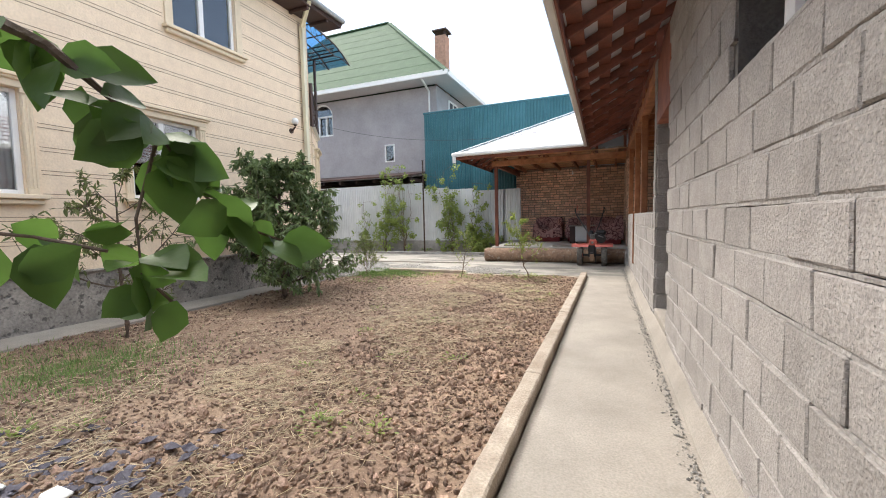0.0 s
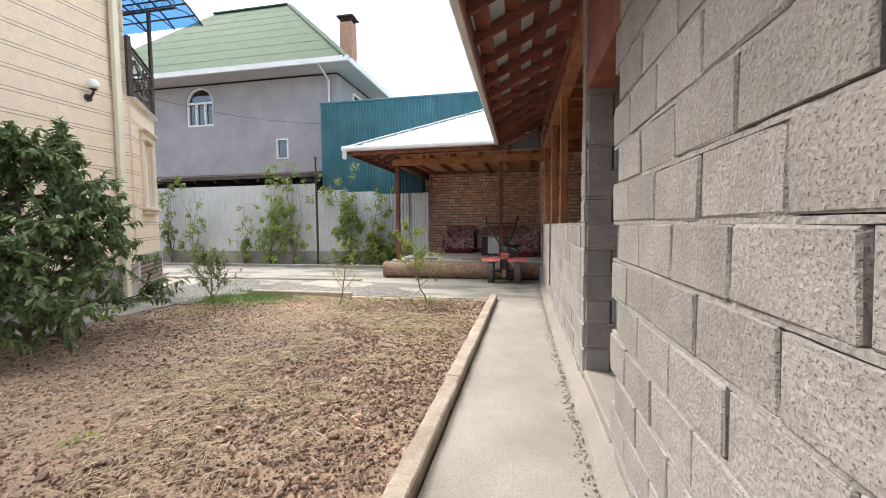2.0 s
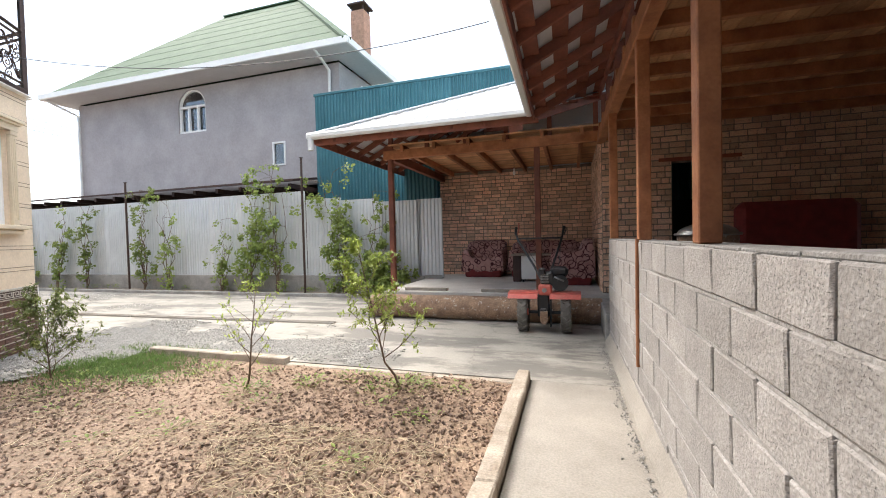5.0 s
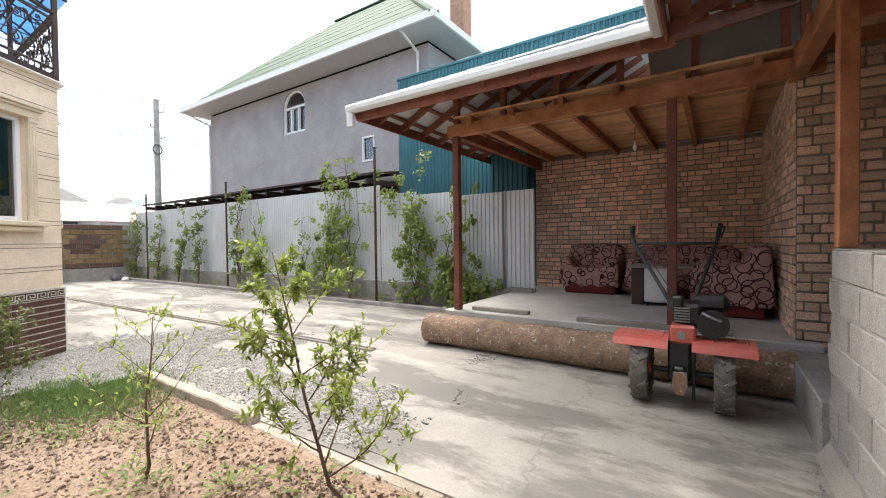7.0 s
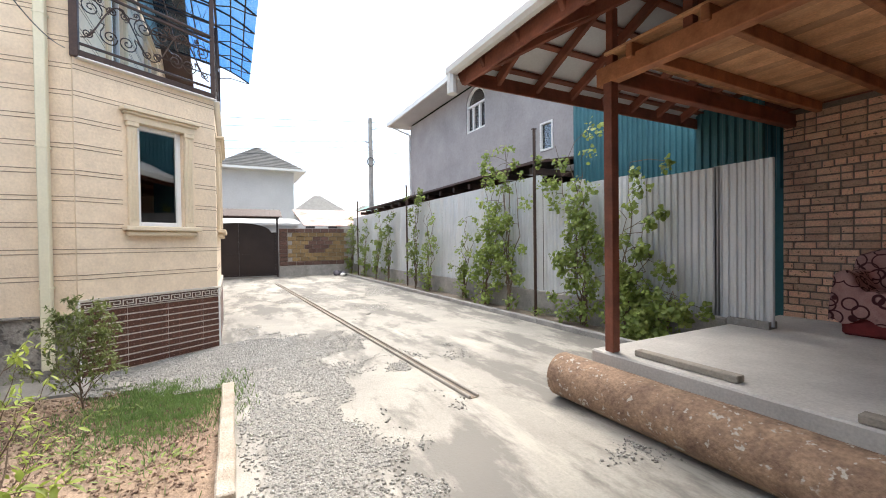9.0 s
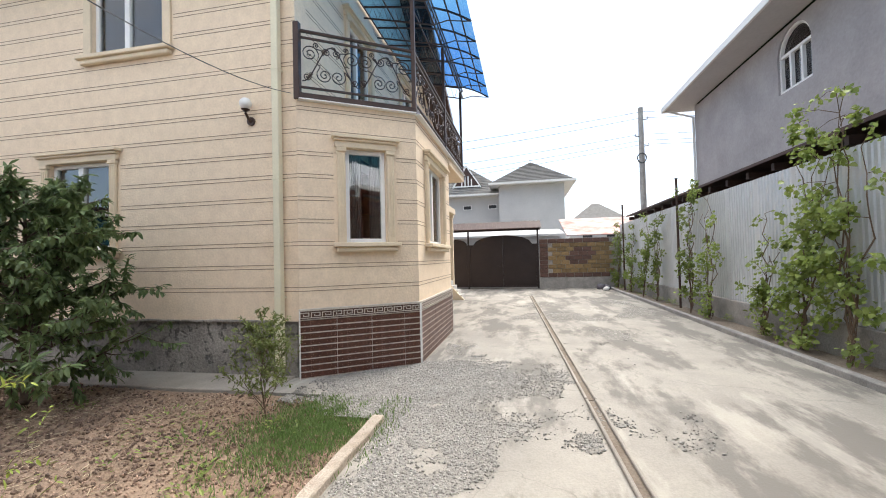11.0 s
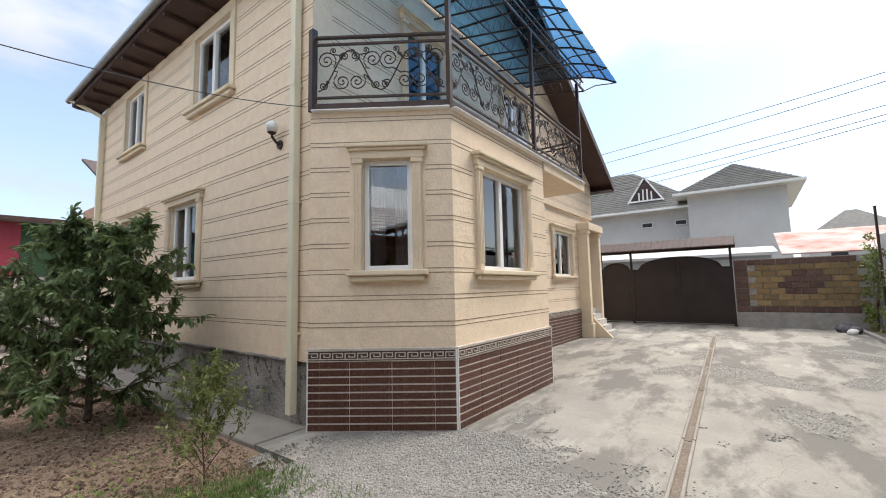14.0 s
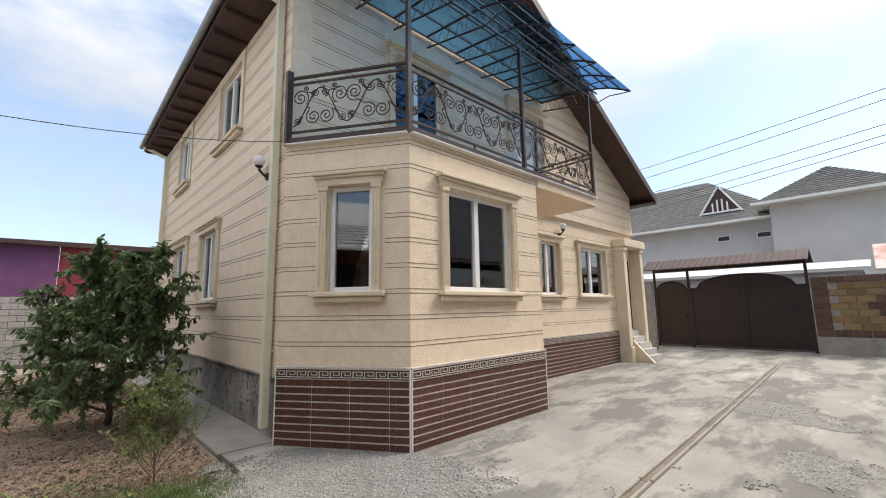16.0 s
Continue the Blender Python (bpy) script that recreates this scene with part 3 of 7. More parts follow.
for x0, x1, h in ((-5.75, -3.5, 0.185), (-3.495, -1.6, 0.108), (-1.595, -0.67, 0.106)):
    bm = bmx()
    box(bm, x0, x1, 9.91, 10.03, 0.0, h, 0.012)
    bmesh.ops.subdivide_edges(bm, edges=[e for e in bm.edges if e.calc_length() > 0.8], cuts=10)
    for v in bm.verts:
        v.co += Vector((0, noise.noise(v.co * 5) * 0.015, noise.noise(v.co * 7) * 0.010))
    part("kerb_length", bm, "kerb", far_kerb)

# drain channel let into the yard
drain = thing("drain_channel", (-9, 11.9, G), "narrow grey concrete drain channel with raised lips", "drain")
a, b = Vector((-4.2, 12.15, 0)), Vector((-18.5, 11.62, 0))
dd = (b - a).normalized()
ss = Vector((-dd.y, dd.x, 0))
for i in range(6):
    p, q = a.lerp(b, i / 6), a.lerp(b, (i + 1) / 6 - 0.002)
    for side in (-1, 1):
        bm = bmx()
        w = ss * (0.048 * side)
        beam(bm, p + w + Vector((0, 0, G + 0.012)), q + w + Vector((0, 0, G + 0.012)), 0.03, 0.045, 0.008)
        part("channel_lip", bm, "path", drain)
    bm = bmx()
    beam(bm, p + Vector((0, 0, G - 0.001)), q + Vector((0, 0, G - 0.001)), 0.066, 0.016, 0)
    part("channel_bed", bm, "darksoil", drain)


def gravel_field(x, y):
    """Over nought where the concrete has worn down to gravel."""
    if (y < 10.05 and x > -5.8) or (y < 9.85 and x < -7.95) or (x < -6.96 and y < 8.4 + (-6.96 - x) * 1.42):
        return -1.0
    k = noise.noise(Vector((x * 0.75, y * 0.9, 4.0))) + 0.65 * noise.noise(Vector((x * 2.0, y * 2.4, 7.0))) + 0.3 * noise.noise(Vector((x * 6, y * 6, 7.0)))
    bay = math.exp(-((x + 7.0) / 1.5) ** 2 - ((y - 9.6) / 0.9) ** 2) * 1.1
    edge = math.exp(-((y - 10.55) / 0.62) ** 2 - ((x + 5.2) / 2.6) ** 4) * 0.75
    near = math.exp(-((x + 6.2) / 2.4) ** 4 - ((y - 11.0) / 1.1) ** 4) * 0.14
    return k + bay + edge + near - 0.34 - 0.25 * max(0.0, y - 12.3)


def gravel_place(rng):
    x, y = rng.uniform(-9.8, -2.2), rng.uniform(8.6, 13.0)
    f = gravel_field(x, y)
    if f < rng.random() * 0.55 - 0.14:
        return None
    return x, y, G + 0.005


# crumbled bed in which the stones lie, with a ragged edge
vs, fs = [], []
gs = 0.04
for j in range(int(4.4 / gs)):
    for i in range(int(7.6 / gs)):
        x, y = -9.8 + i * gs, 8.6 + j * gs
        if gravel_field(x + gs / 2, y + gs / 2) > 0.16:
            k = len(vs)
            for u, v in ((0, 0), (1, 0), (1, 1), (0, 1)):
                p = Vector(((x + u * gs) * 31, (y + v * gs) * 31, 3))
                vs.append((x + u * gs + 0.02 * noise.noise(p), y + v * gs + 0.02 * noise.noise(p + Vector((9, 9, 9))), G + 0.004 + 0.0015 * noise.noise(p * 0.7)))
            fs.append((k, k + 1, k + 2, k + 3))
raw("gravel_bed", vs, fs, "gravelbed", label="crumbled grey bed of worn concrete", kind="stuff", category="gravel")
vs, fs = pebbles(150000, gravel_place, 0.0092, 21, 0.65)
raw("gravel", vs, fs, "gravel", smooth=True, label="loose grey gravel over the worn concrete", kind="stuff", category="gravel")


def gravel_far(rng):
    x, y = rng.uniform(-17, -8.5), rng.uniform(10.0, 15.0)
    k = noise.noise(Vector((x * 0.5, y * 0.8, 14.0))) + 0.35 * noise.noise(Vector((x * 2, y * 2, 7.0)))
    return (x, y, G + 0.005) if k > 0.27 + rng.random() * 0.15 else None


vs, fs = [], []
for j in range(int(5.0 / 0.06)):
    for i in range(int(8.6 / 0.06)):
        x, y = -17.1 + i * 0.06, 10.0 + j * 0.06
        if noise.noise(Vector((x * 0.5, y * 0.8, 14.0))) + 0.35 * noise.noise(Vector((x * 2, y * 2, 7.0))) > 0.36:
            k = len(vs)
            for u, v in ((0, 0), (1, 0), (1, 1), (0, 1)):
                p = Vector(((x + u * 0.06) * 23, (y + v * 0.06) * 23, 3))
                vs.append((x + u * 0.06 + 0.03 * noise.noise(p), y + v * 0.06 + 0.03 * noise.noise(p + Vector((9, 9, 9))), G + 0.004))
            fs.append((k, k + 1, k + 2, k + 3))
raw("worn_patches", vs, fs, "gravelbed", label="patches where the concrete skin has worn off", kind="stuff", category="gravel")
vs, fs = pebbles(45000, gravel_far, 0.009, 22, 0.7)
raw("gravel_patches", vs, fs, "gravel", smooth=True, label="patches of crumbled grey gravel on concrete", kind="stuff", category="gravel")
# ---- fence side ----
fence_kerb = thing("fence_kerb", (-13, 15.2, G), "grey concrete edging along the vine bed", "kerb", kind="structure")
for i in range(6):
    x0 = -22.3 + i * 3.1
    bm = bmx()
    box(bm, x0, x0 + 3.09 if i < 5 else -3.85, 15.14, 15.26, 0.0, 0.21, 0.012)
    part("kerb_length", bm, "rough_concrete", fence_kerb)
vs, fs = rough_sheet(-22.3, -3.8, 15.26, 15.8, 0.09, 0.17, 0.04, 40.0)
raw("vine_bed", vs, fs, "darksoil", label="dark soil strip under the vines", kind="structure", category="soil", smooth=True)
bm = bmx()
box(bm, -22.4, -3.78, 15.74, 15.96, -0.05, 0.64, 0.01)
part("wall_fence_base", bm, "rough_concrete", kind="structure", label="grey cast concrete base of the metal fence", category="wall")
fence = thing("metal_fence", (-13, 15.84, 0.64), "silver corrugated metal fence on a concrete base", "fence")


def corrugated(bm, width, height, pitch=0.1, depth=0.018, thick=0.0015):
    """Upright trapezoid-wave sheet from x 0 to width, z 0 to height, with a back."""
    xs, ys = [], []
    k = int(round(width / pitch))
    for i in range(k):
        for f, d in ((0.0, 0), (0.34, 0), (0.5, depth), (0.84, depth)):
            xs.append((i + f) * pitch)
            ys.append(d)
    xs.append(width)
    ys.append(0)
    fr = [[bm.verts.new(FRAME @ Vector((x, -y + o, z))) for x, y in zip(xs, ys)] for o in (0, thick) for z in (0, height)]
    for i in range(len(xs) - 1):
        bm.faces.new((fr[0][i], fr[0][i + 1], fr[1][i + 1], fr[1][i]))
        bm.faces.new((fr[2][i], fr[3][i], fr[3][i + 1], fr[2][i + 1]))
    return bm


bm = bmx()
corrugated(bm, 1.15, 2.45)
sheet = part("sheet", bm, "galv", fence)
sheet.matrix_basis = Matrix.Translation((-22.35, 15.84, 0.62))
for i in range(1, 13):
    piece("sheet", sheet.data, Matrix.Translation((-22.35 + 1.15 * i, 15.84 + 0.002 * (i % 2), 0.62)), fence)
for i, (w, h) in enumerate(((1.15, 2.2), (1.15, 2.12), (1.2, 2.02))):
    bm = bmx()
    corrugated(bm, w, h)
    o = part("sheet", bm, "galv", fence)
    o.matrix_basis = Matrix.Translation((-7.38 + 1.16 * i, 15.84 - 0.004 * i, 0.62))
bm = bmx()
box(bm, -22.35, -3.8, 15.87, 15.91, 2.2, 2.26)
part("rail", bm, "iron", fence)
for x, h in ((-7.25, 3.95), (-14.05, 3.7), (-20.3, 3.75)):
    post = thing("fence_post", (x, 15.5, 0.15), "thin dark steel post standing in the vine bed", "post", "vine posts")
    bm = bmx()
    tube(bm, [(x, 15.5, 0.05), (x, 15.5, h)], 0.032, 8)
    part("pole", bm, "iron", post)
    bm = bmx()
    box(bm, x - 0.04, x + 0.04, 15.46, 15.54, h - 0.01, h + 0.005)
    part("cap", bm, "iron", post)
# last sheet, standing at the rear of the platform
bm = bmx()
corrugated(bm, 0.7, 2.05)
o = part("sheet", bm, "galv", fence)
o.matrix_basis = Matrix.Translation((-3.97, 15.832, 0.60))
bm = bmx()
box(bm, -3.77, -3.3, 15.75, 15.95, 0.5, 0.66)
part("base_return", bm, "rough_concrete", fence)
# dark lean-to roof behind the fence
shed = thing("lean_to_roof", (-15, 17, 2.9), "dark lean-to roof edge behind the fence", "roof")
bm = bmx()
quad_slab(bm, [(-22.3, 16.1, 3.46), (-8.0, 16.1, 3.50), (-8.0, 18.8, 3.95), (-22.3, 18.8, 3.95)], 0.06)
part("roof_sheet", bm, "roofbrown", shed)
for i in range(16):
    bm = bmx()
    box(bm, -22.2 + i * 0.93, -22.1 + i * 0.93, 16.2, 18.7, 3.24, 3.38)
    part("rafter", bm, "roofbrown", shed)
# back of the lean-to, the gloom under its roof painted near-black
bm = bmx()
box(bm, -22.3, -8.0, 18.75, 18.85, 0, 3.7)
part("back_wall", bm, "dark", shed)

# teal sheet wall
teal = thing("teal_shed", (-2, 17.5, 0), "tall shed clad in dark teal profiled sheets", "shed")
for i in range(11):
    bm = bmx()
    corrugated(bm, 1.15, 3.9 if i > 2 else 3.85, 0.115, 0.03)
    o = part("sheet", bm, "teal", teal)
    o.matrix_basis = Matrix.Translation((-7.95 + i * 1.15, 17.28 + 0.003 * (i % 2), 2.42))
bm = bmx()
corrugated(bm, 0.9, 3.8, 0.115, 0.03)
o = part("sheet", bm, "teal", teal)
o.matrix_basis = Matrix.Translation((-7.93, 18.2, 2.42)) @ Matrix.Rotation(radians(-90), 4, 'Z')
bm = bmx()
box(bm, -7.9, 4.7, 17.32, 22.0, 0.0, 6.2)
part("body", bm, "teal", teal)
bm = bmx()
box(bm, -7.98, 4.75, 17.24, 17.32, 6.28, 6.36, 0.01)
part("top_trim", bm, "teal", teal)
bm = bmx()
corrugated(bm, 0.92, 1.2, 0.115, 0.03)
o = part("lower_sheet", bm, "teal", teal, "darker teal sheet patch above the silver fence")
o.matrix_basis = Matrix.Translation((-4.55, 16.4, 2.45))

# ---- green-roofed neighbour ----
nb = thing("neighbour_house", (-14.5, 25, 0), "tall grey rendered house with a green hipped roof", "house")
NX0, NX1, NY0, NY1, NZ = -21.6, -8.0, 18.9, 31.0, 8.05
FRAME = Matrix.Translation((NX0, NY0, 0))
bm = bmx()
wall_boxes(bm, NX1 - NX0, 0, NZ, [(5.95, 7.4, 6.22, 8.0), (10.62, 11.2, 4.55, 5.45)], 0, 0.3)
part("front_wall", bm, "grey_render", nb)
FRAME = IDENT.copy()
bm = bmx()
box(bm, NX1 - 0.3, NX1, NY0 + 0.3, NY1, 0, NZ)
part("side_wall", bm, "grey_render", nb)
bm = bmx()
box(bm, NX0, NX0 + 0.3, NY0 + 0.3, NY1, 0, NZ)
part("side_wall", bm, "grey_render", nb)
bm = bmx()
box(bm, NX0, NX1, NY1, NY1 + 0.3, 0, NZ)
part("back_wall", bm, "grey_render", nb)
# arched spandrel above the window
cx, r = -14.925, 0.725
bm = bmx()
ring = [(cx - r, 8.001), (cx - r, 7.29)] + [(cx + r * math.cos(math.pi - k / 14 * math.pi), 7.29 + 0.70 * math.sin(k / 14 * math.pi)) for k in range(1, 14)] + [(cx + r, 7.29), (cx + r, 8.001)]
prism(bm, ring, 0.28, Matrix.Translation((0, NY0 + 0.005, 0)))
part("arch_infill", bm, "grey_render", nb)
aw = thing("arched_window", (cx, NY0, 6.22), "white framed arched window with blue-grey glass")
aw.parent = nb
aw.matrix_parent_inverse = PLACE[nb].inverted()
bm = bmx()
prism(bm, [(cx - r, 6.22), (cx + r, 6.22), (cx + r, 7.29)] + [(cx + r * math.cos(k / 14 * math.pi), 7.29 + 0.70 * math.sin(k / 14 * math.pi)) for k in range(1, 14)] + [(cx - r, 7.29)], 0.01, Matrix.Translation((0, NY0 + 0.16, 0)))
part("pane", bm, "glass", aw)
bm = bmx()
for x in (cx - r + 0.04, cx - 0.24, cx + 0.24, cx + r - 0.04):
    box(bm, x - 0.04, x + 0.04, NY0 + 0.06, NY0 + 0.15, 6.22, 7.3)
box(bm, cx - r, cx + r, NY0 + 0.055, NY0 + 0.15, 6.22, 6.31)
box(bm, cx - r, cx + r, NY0 + 0.055, NY0 + 0.15, 7.26, 7.34)
for k in range(14):
    t0, t1 = k / 14 * math.pi, (k + 1) / 14 * math.pi
    beam(bm, (cx + 0.69 * math.cos(t0), NY0 + 0.1, 7.29 + 0.66 * math.sin(t0)), (cx + 0.69 * math.cos(t1), NY0 + 0.1, 7.29 + 0.66 * math.sin(t1)), 0.09, 0.07, 0)
part("window_frame", bm, "pvc", aw)
bm = bmx()
prism(bm, [(cx - r, 6.22), (cx + r, 6.22), (cx + r, 8.0), (cx - r, 8.0)], 0.02, Matrix.Translation((0, NY0 + 0.24, 0)))
part("curtain", bm, "net", aw)
sw = thing("small_window", (-10.7, NY0, 4.5), "small white window in the grey wall")
bm = bmx()
for a in ((-10.98, -10.92, 4.55, 5.45), (-10.46, -10.40, 4.55, 5.45), (-10.92, -10.46, 4.55, 4.61), (-10.92, -10.46, 5.39, 5.45)):
    box(bm, a[0], a[1], NY0 - 0.03, NY0 + 0.1, a[2], a[3])
part("window_frame", bm, "pvc", sw)
bm = bmx()
box(bm, -10.92, -10.46, NY0 + 0.04, NY0 + 0.06, 4.6, 5.4)
part("pane", bm, "glass", sw)
sw.parent = nb
sw.matrix_parent_inverse = PLACE[nb].inverted()
# hipped roof
EX0, EX1, EY0, EY1, EZ = -22.3, -7.05, 17.85, 32.0, 8.28
RZ, RY, RXa, RXb = 14.7, 25.0, -19.0, -13.9
bm = bmx()
P = [(EX0, EY0, EZ), (EX1, EY0, EZ), (EX1, EY1, EZ), (EX0, EY1, EZ), (RXa, RY, RZ), (RXb, RY, RZ)]
V = [bm.verts.new(p) for p in P]
for f in ((0, 1, 5, 4), (1, 2, 5), (2, 3, 4, 5), (3, 0, 4)):
    bm.faces.new([V[i] for i in f])
part("roof", bm, "greenroof", nb)
# courses of the roof sheets
for k in range(1, 8):
    bm = bmx()
    t = k / 8
    l0, l1 = Vector(P[0]).lerp(P[4], t), Vector(P[1]).lerp(P[5], t)
    n_up = Vector((0, -0.68, 0.74)) * 0.02
    beam(bm, l0 + n_up * 0.1, l1 + n_up * 0.1, 0.015, 0.006, 0)
    part("sheet_lap", bm, "greenroof", nb)
bm = bmx()
beam(bm, P[1], P[5], 0.3, 0.08, 0)
beam(bm, P[4], P[5], 0.3, 0.08, 0)
part("ridge_cap", bm, "greenroof", nb)
for q in ((EX0, EX1, EY0, NY0), (NX1, EX1, NY0, EY1), (EX0, NX0, NY0, EY1)):
    bm = bmx()
    box(bm, *q, EZ - 0.16, EZ - 0.10)
    part("soffit", bm, "whitewall", nb)
bm = bmx()
box(bm, EX0 - 0.05, EX1 + 0.05, EY0 - 0.08, EY0, EZ - 0.16, EZ + 0.05)
box(bm, EX1, EX1 + 0.08, EY0, EY1, EZ - 0.16, EZ + 0.05)
box(bm, EX0 - 0.08, EX0, EY0, EY1, EZ - 0.16, EZ + 0.05)
part("gutter", bm, "fascia", nb)
bm = bmx()
tube(bm, [(NX1 - 0.35, EY0, EZ - 0.1), (NX1 - 0.35, NY0 - 0.1, EZ - 0.5), (NX1 - 0.35, NY0 - 0.1, 3.5)], 0.055, 8)
part("downpipe", bm, "fascia", nb)
bm = bmx()
tube(bm, [(EX0 + 0.1, EY0, EZ - 0.1), (NX0 + 0.1, NY0 - 0.1, EZ - 0.7), (NX0 + 0.1, NY0 - 0.1, 3.5)], 0.055, 8)
part("downpipe", bm, "fascia", nb)
side_win = thing("side_window", (NX1, 21, 6.5), "white framed window in the grey side wall")
bm = bmx()
for y in (20.5, 21.1, 21.7):
    box(bm, NX1, NX1 + 0.05, y - 0.05, y + 0.05, 6.3, 7.7)
for z in (6.3, 7.25, 7.7):
    box(bm, NX1, NX1 + 0.045, 20.5, 21.7, z - 0.05, z + 0.05)
part("window_frame", bm, "pvc", side_win)
bm = bmx()
box(bm, NX1, NX1 + 0.02, 20.5, 21.7, 6.3, 7.7)
part("pane", bm, "engine", side_win)
side_win.parent = nb
side_win.matrix_parent_inverse = PLACE[nb].inverted()
bm = bmx()
box(bm, -9.85, -9.2, 23.2, 23.85, 8.5, 12.4, 0.02)
ch = part("chimney", bm, "chimney", nb, "slim red brick chimney")
bm = bmx()
for k in range(34):
    box(bm, -9.862, -9.188, 23.188, 23.862, 9.2 + k * 0.095, 9.27 + k * 0.095)
part("brick_courses", bm, "chimney", ch, kind="stuff")
bm = bmx()
box(bm, -9.98, -9.07, 23.07, 23.98, 12.65, 12.72)
for x in (-9.8, -9.25):
    for y in (23.25, 23.8):
        box(bm, x - 0.03, x + 0.03, y - 0.03, y + 0.03, 12.38, 12.66)
part("chimney_cap", bm, "roofbrown", ch)

# ---- gate wall ----
GX = -22.5
gate_wall = part("wall_street", box(box(bmx(), GX, GX + 0.22, 12.12, 15.98, -0.05, 0.64, 0.01), GX, GX + 0.22, -2.0, 7.35, -0.05, 0.64, 0.01), "rough_concrete", kind="structure", label="street wall of yellow and brown split blocks on a concrete plinth", category="wall")
bm = bmx()
box(bm, GX + 0.02, GX + 0.17, 12.12, 15.98, 0.64, 2.5)
box(bm, GX + 0.02, GX + 0.17, -2.0, 7.35, 0.64, 2.5)
part("wall_core", bm, "mortar", gate_wall)
bm = bmx()
box(bm, 0, 0.38, 0, 0.03, 0, 0.19, 0.012)
yb = bpy.data.meshes.new("block")
bm.to_mesh(yb)
bm.free()
yb.materials.append(M["yellowblock"])
bb = yb.copy()
bb.materials.clear()
bb.materials.append(M["brownblock"])
for k in range(9):
    z = 0.66 + k * 0.205
    for y_start, y_end in ((12.13, 15.7), (2.5, 7.3)):
        n = int((y_end - y_start) / 0.4)
        for i in range(n):
            y = y_start + i * 0.4 + (0.2 if k % 2 and 0 < i else 0)
            if y + 0.38 > y_end + 0.25:
                continue
            c = i - (4 if k % 2 else 4.5)
            edge = k in (0, 8) or i == 0
            dia = y_start > 10 and abs(c + 0.25) + abs(k - 4.5) * 0.75 < 1.9
            piece("block", bb if edge or dia else yb, Matrix.Translation((GX + 0.17, y, z)) @ Matrix.Rotation(radians(90), 4, 'Z') @ Matrix.Translation((0, -0.03, 0)), gate_wall)
gate = thing("yard_gate", (GX + 0.1, 9.7, G), "black-brown steel double gate with a wicket door and small roof", "gate")
gx = GX + 0.12
for y in (7.45, 8.65, 12.05):
    bm = bmx()
    box(bm, gx - 0.04, gx + 0.04, y - 0.04, y + 0.04, G, 3.05, 0.004)
    part("post", bm, "gate", gate)


def leaf(y0, y1, top, name):
    bm = bmx()
    n = 14
    ring = [(y0, G + 0.08), (y1, G + 0.08)] + [(y1 + (y0 - y1) * k / n, top((k / n))) for k in range(n + 1)]
    prism(bm, ring, 0.03, Matrix.Translation((gx + 0.015, 0, 0)) @ Matrix.Rotation(radians(90), 4, 'Z'))
    ob = part(name, bm, "gate", gate)
    bm = bmx()
    box(bm, gx + 0.015, gx + 0.05, y0, y0 + 0.05, G + 0.08, top(1.0) - 0.02)
    box(bm, gx + 0.015, gx + 0.05, y1 - 0.05, y1, G + 0.08, top(0.0) - 0.02)
    box(bm, gx + 0.015, gx + 0.05, y0 + 0.05, y1 - 0.05, G + 0.08, G + 0.14)
    pts = [(gx + 0.03, y1 + (y0 - y1) * k / n, top(k / n) - 0.02) for k in range(n + 1)]
    tube(bm, pts, 0.025, 6)
    part("leaf_frame", bm, "gate", ob)
    return ob


l1 = leaf(8.69, 10.345, lambda t: 2.3 + 0.45 * math.sqrt(max(0, 1 - min(1, t / 0.85) ** 2)), "gate_leaf")
l2 = leaf(10.35, 12.01, lambda t: 2.3 + 0.45 * math.sqrt(max(0, 1 - min(1, (1 - t) / 0.85) ** 2)), "gate_leaf")
wk = leaf(7.49, 8.61, lambda t: 2.25 + 0.35 * math.sqrt(max(0, 1 - (2 * t - 1) ** 2)), "wicket_door")
for ob, y in ((l1, 10.2), (l2, 10.5)):
    bm = bmx()
    tube(bm, [(gx + 0.05, y, 1.25), (gx + 0.09, y, 1.25), (gx + 0.09, y + (0.35 if y > 10.4 else -0.35), 1.25)], 0.012, 6)
    part("bolt", bm, "gate", ob)
bm = bmx()
box(bm, gx + 0.03, gx + 0.07, 8.45, 8.53, 1.15, 1.35, 0.005)
part("lock", bm, "gate", wk)
bm = bmx()
quad_slab(bm, [(GX + 0.12, 7.25, 3.42), (GX + 0.12, 12.2, 3.42), (GX + 0.85, 12.2, 3.04), (GX + 0.85, 7.25, 3.04)], 0.03)
quad_slab(bm, [(GX + 0.12, 7.25, 3.42), (GX - 0.6, 7.25, 3.04), (GX - 0.6, 12.2, 3.04), (GX + 0.12, 12.2, 3.42)], 0.03)
roof = part("canopy_roof", bm, "roofbrown", gate, "small brown tiled roof")
bm = bmx()
for i in range(25):
    y = 7.3 + i * 0.2
    beam(bm, (GX + 0.12, y, 3.43), (GX + 0.85, y, 3.05), 0.03, 0.02, 0)
part("roof_ribs", bm, "roofbrown", roof)
bm = bmx()
box(bm, gx - 0.03, gx + 0.03, 7.45, 12.05, 2.98, 3.05)
part("top_rail", bm, "gate", gate)

# ---- block-built annex with its veranda ----
ANNEX = pose(0.60, 0, 0, 0, 0, 1.03)
FRAME = ANNEX.copy()
BL, BH, T = 0.40, 0.205, 0.20
Z0 = 0.105


def shared(name, bm, mat):
    me = bpy.data.meshes.new(name)
    bm.to_mesh(me)
    bm.free()
    me.materials.append(M[mat])
    return me


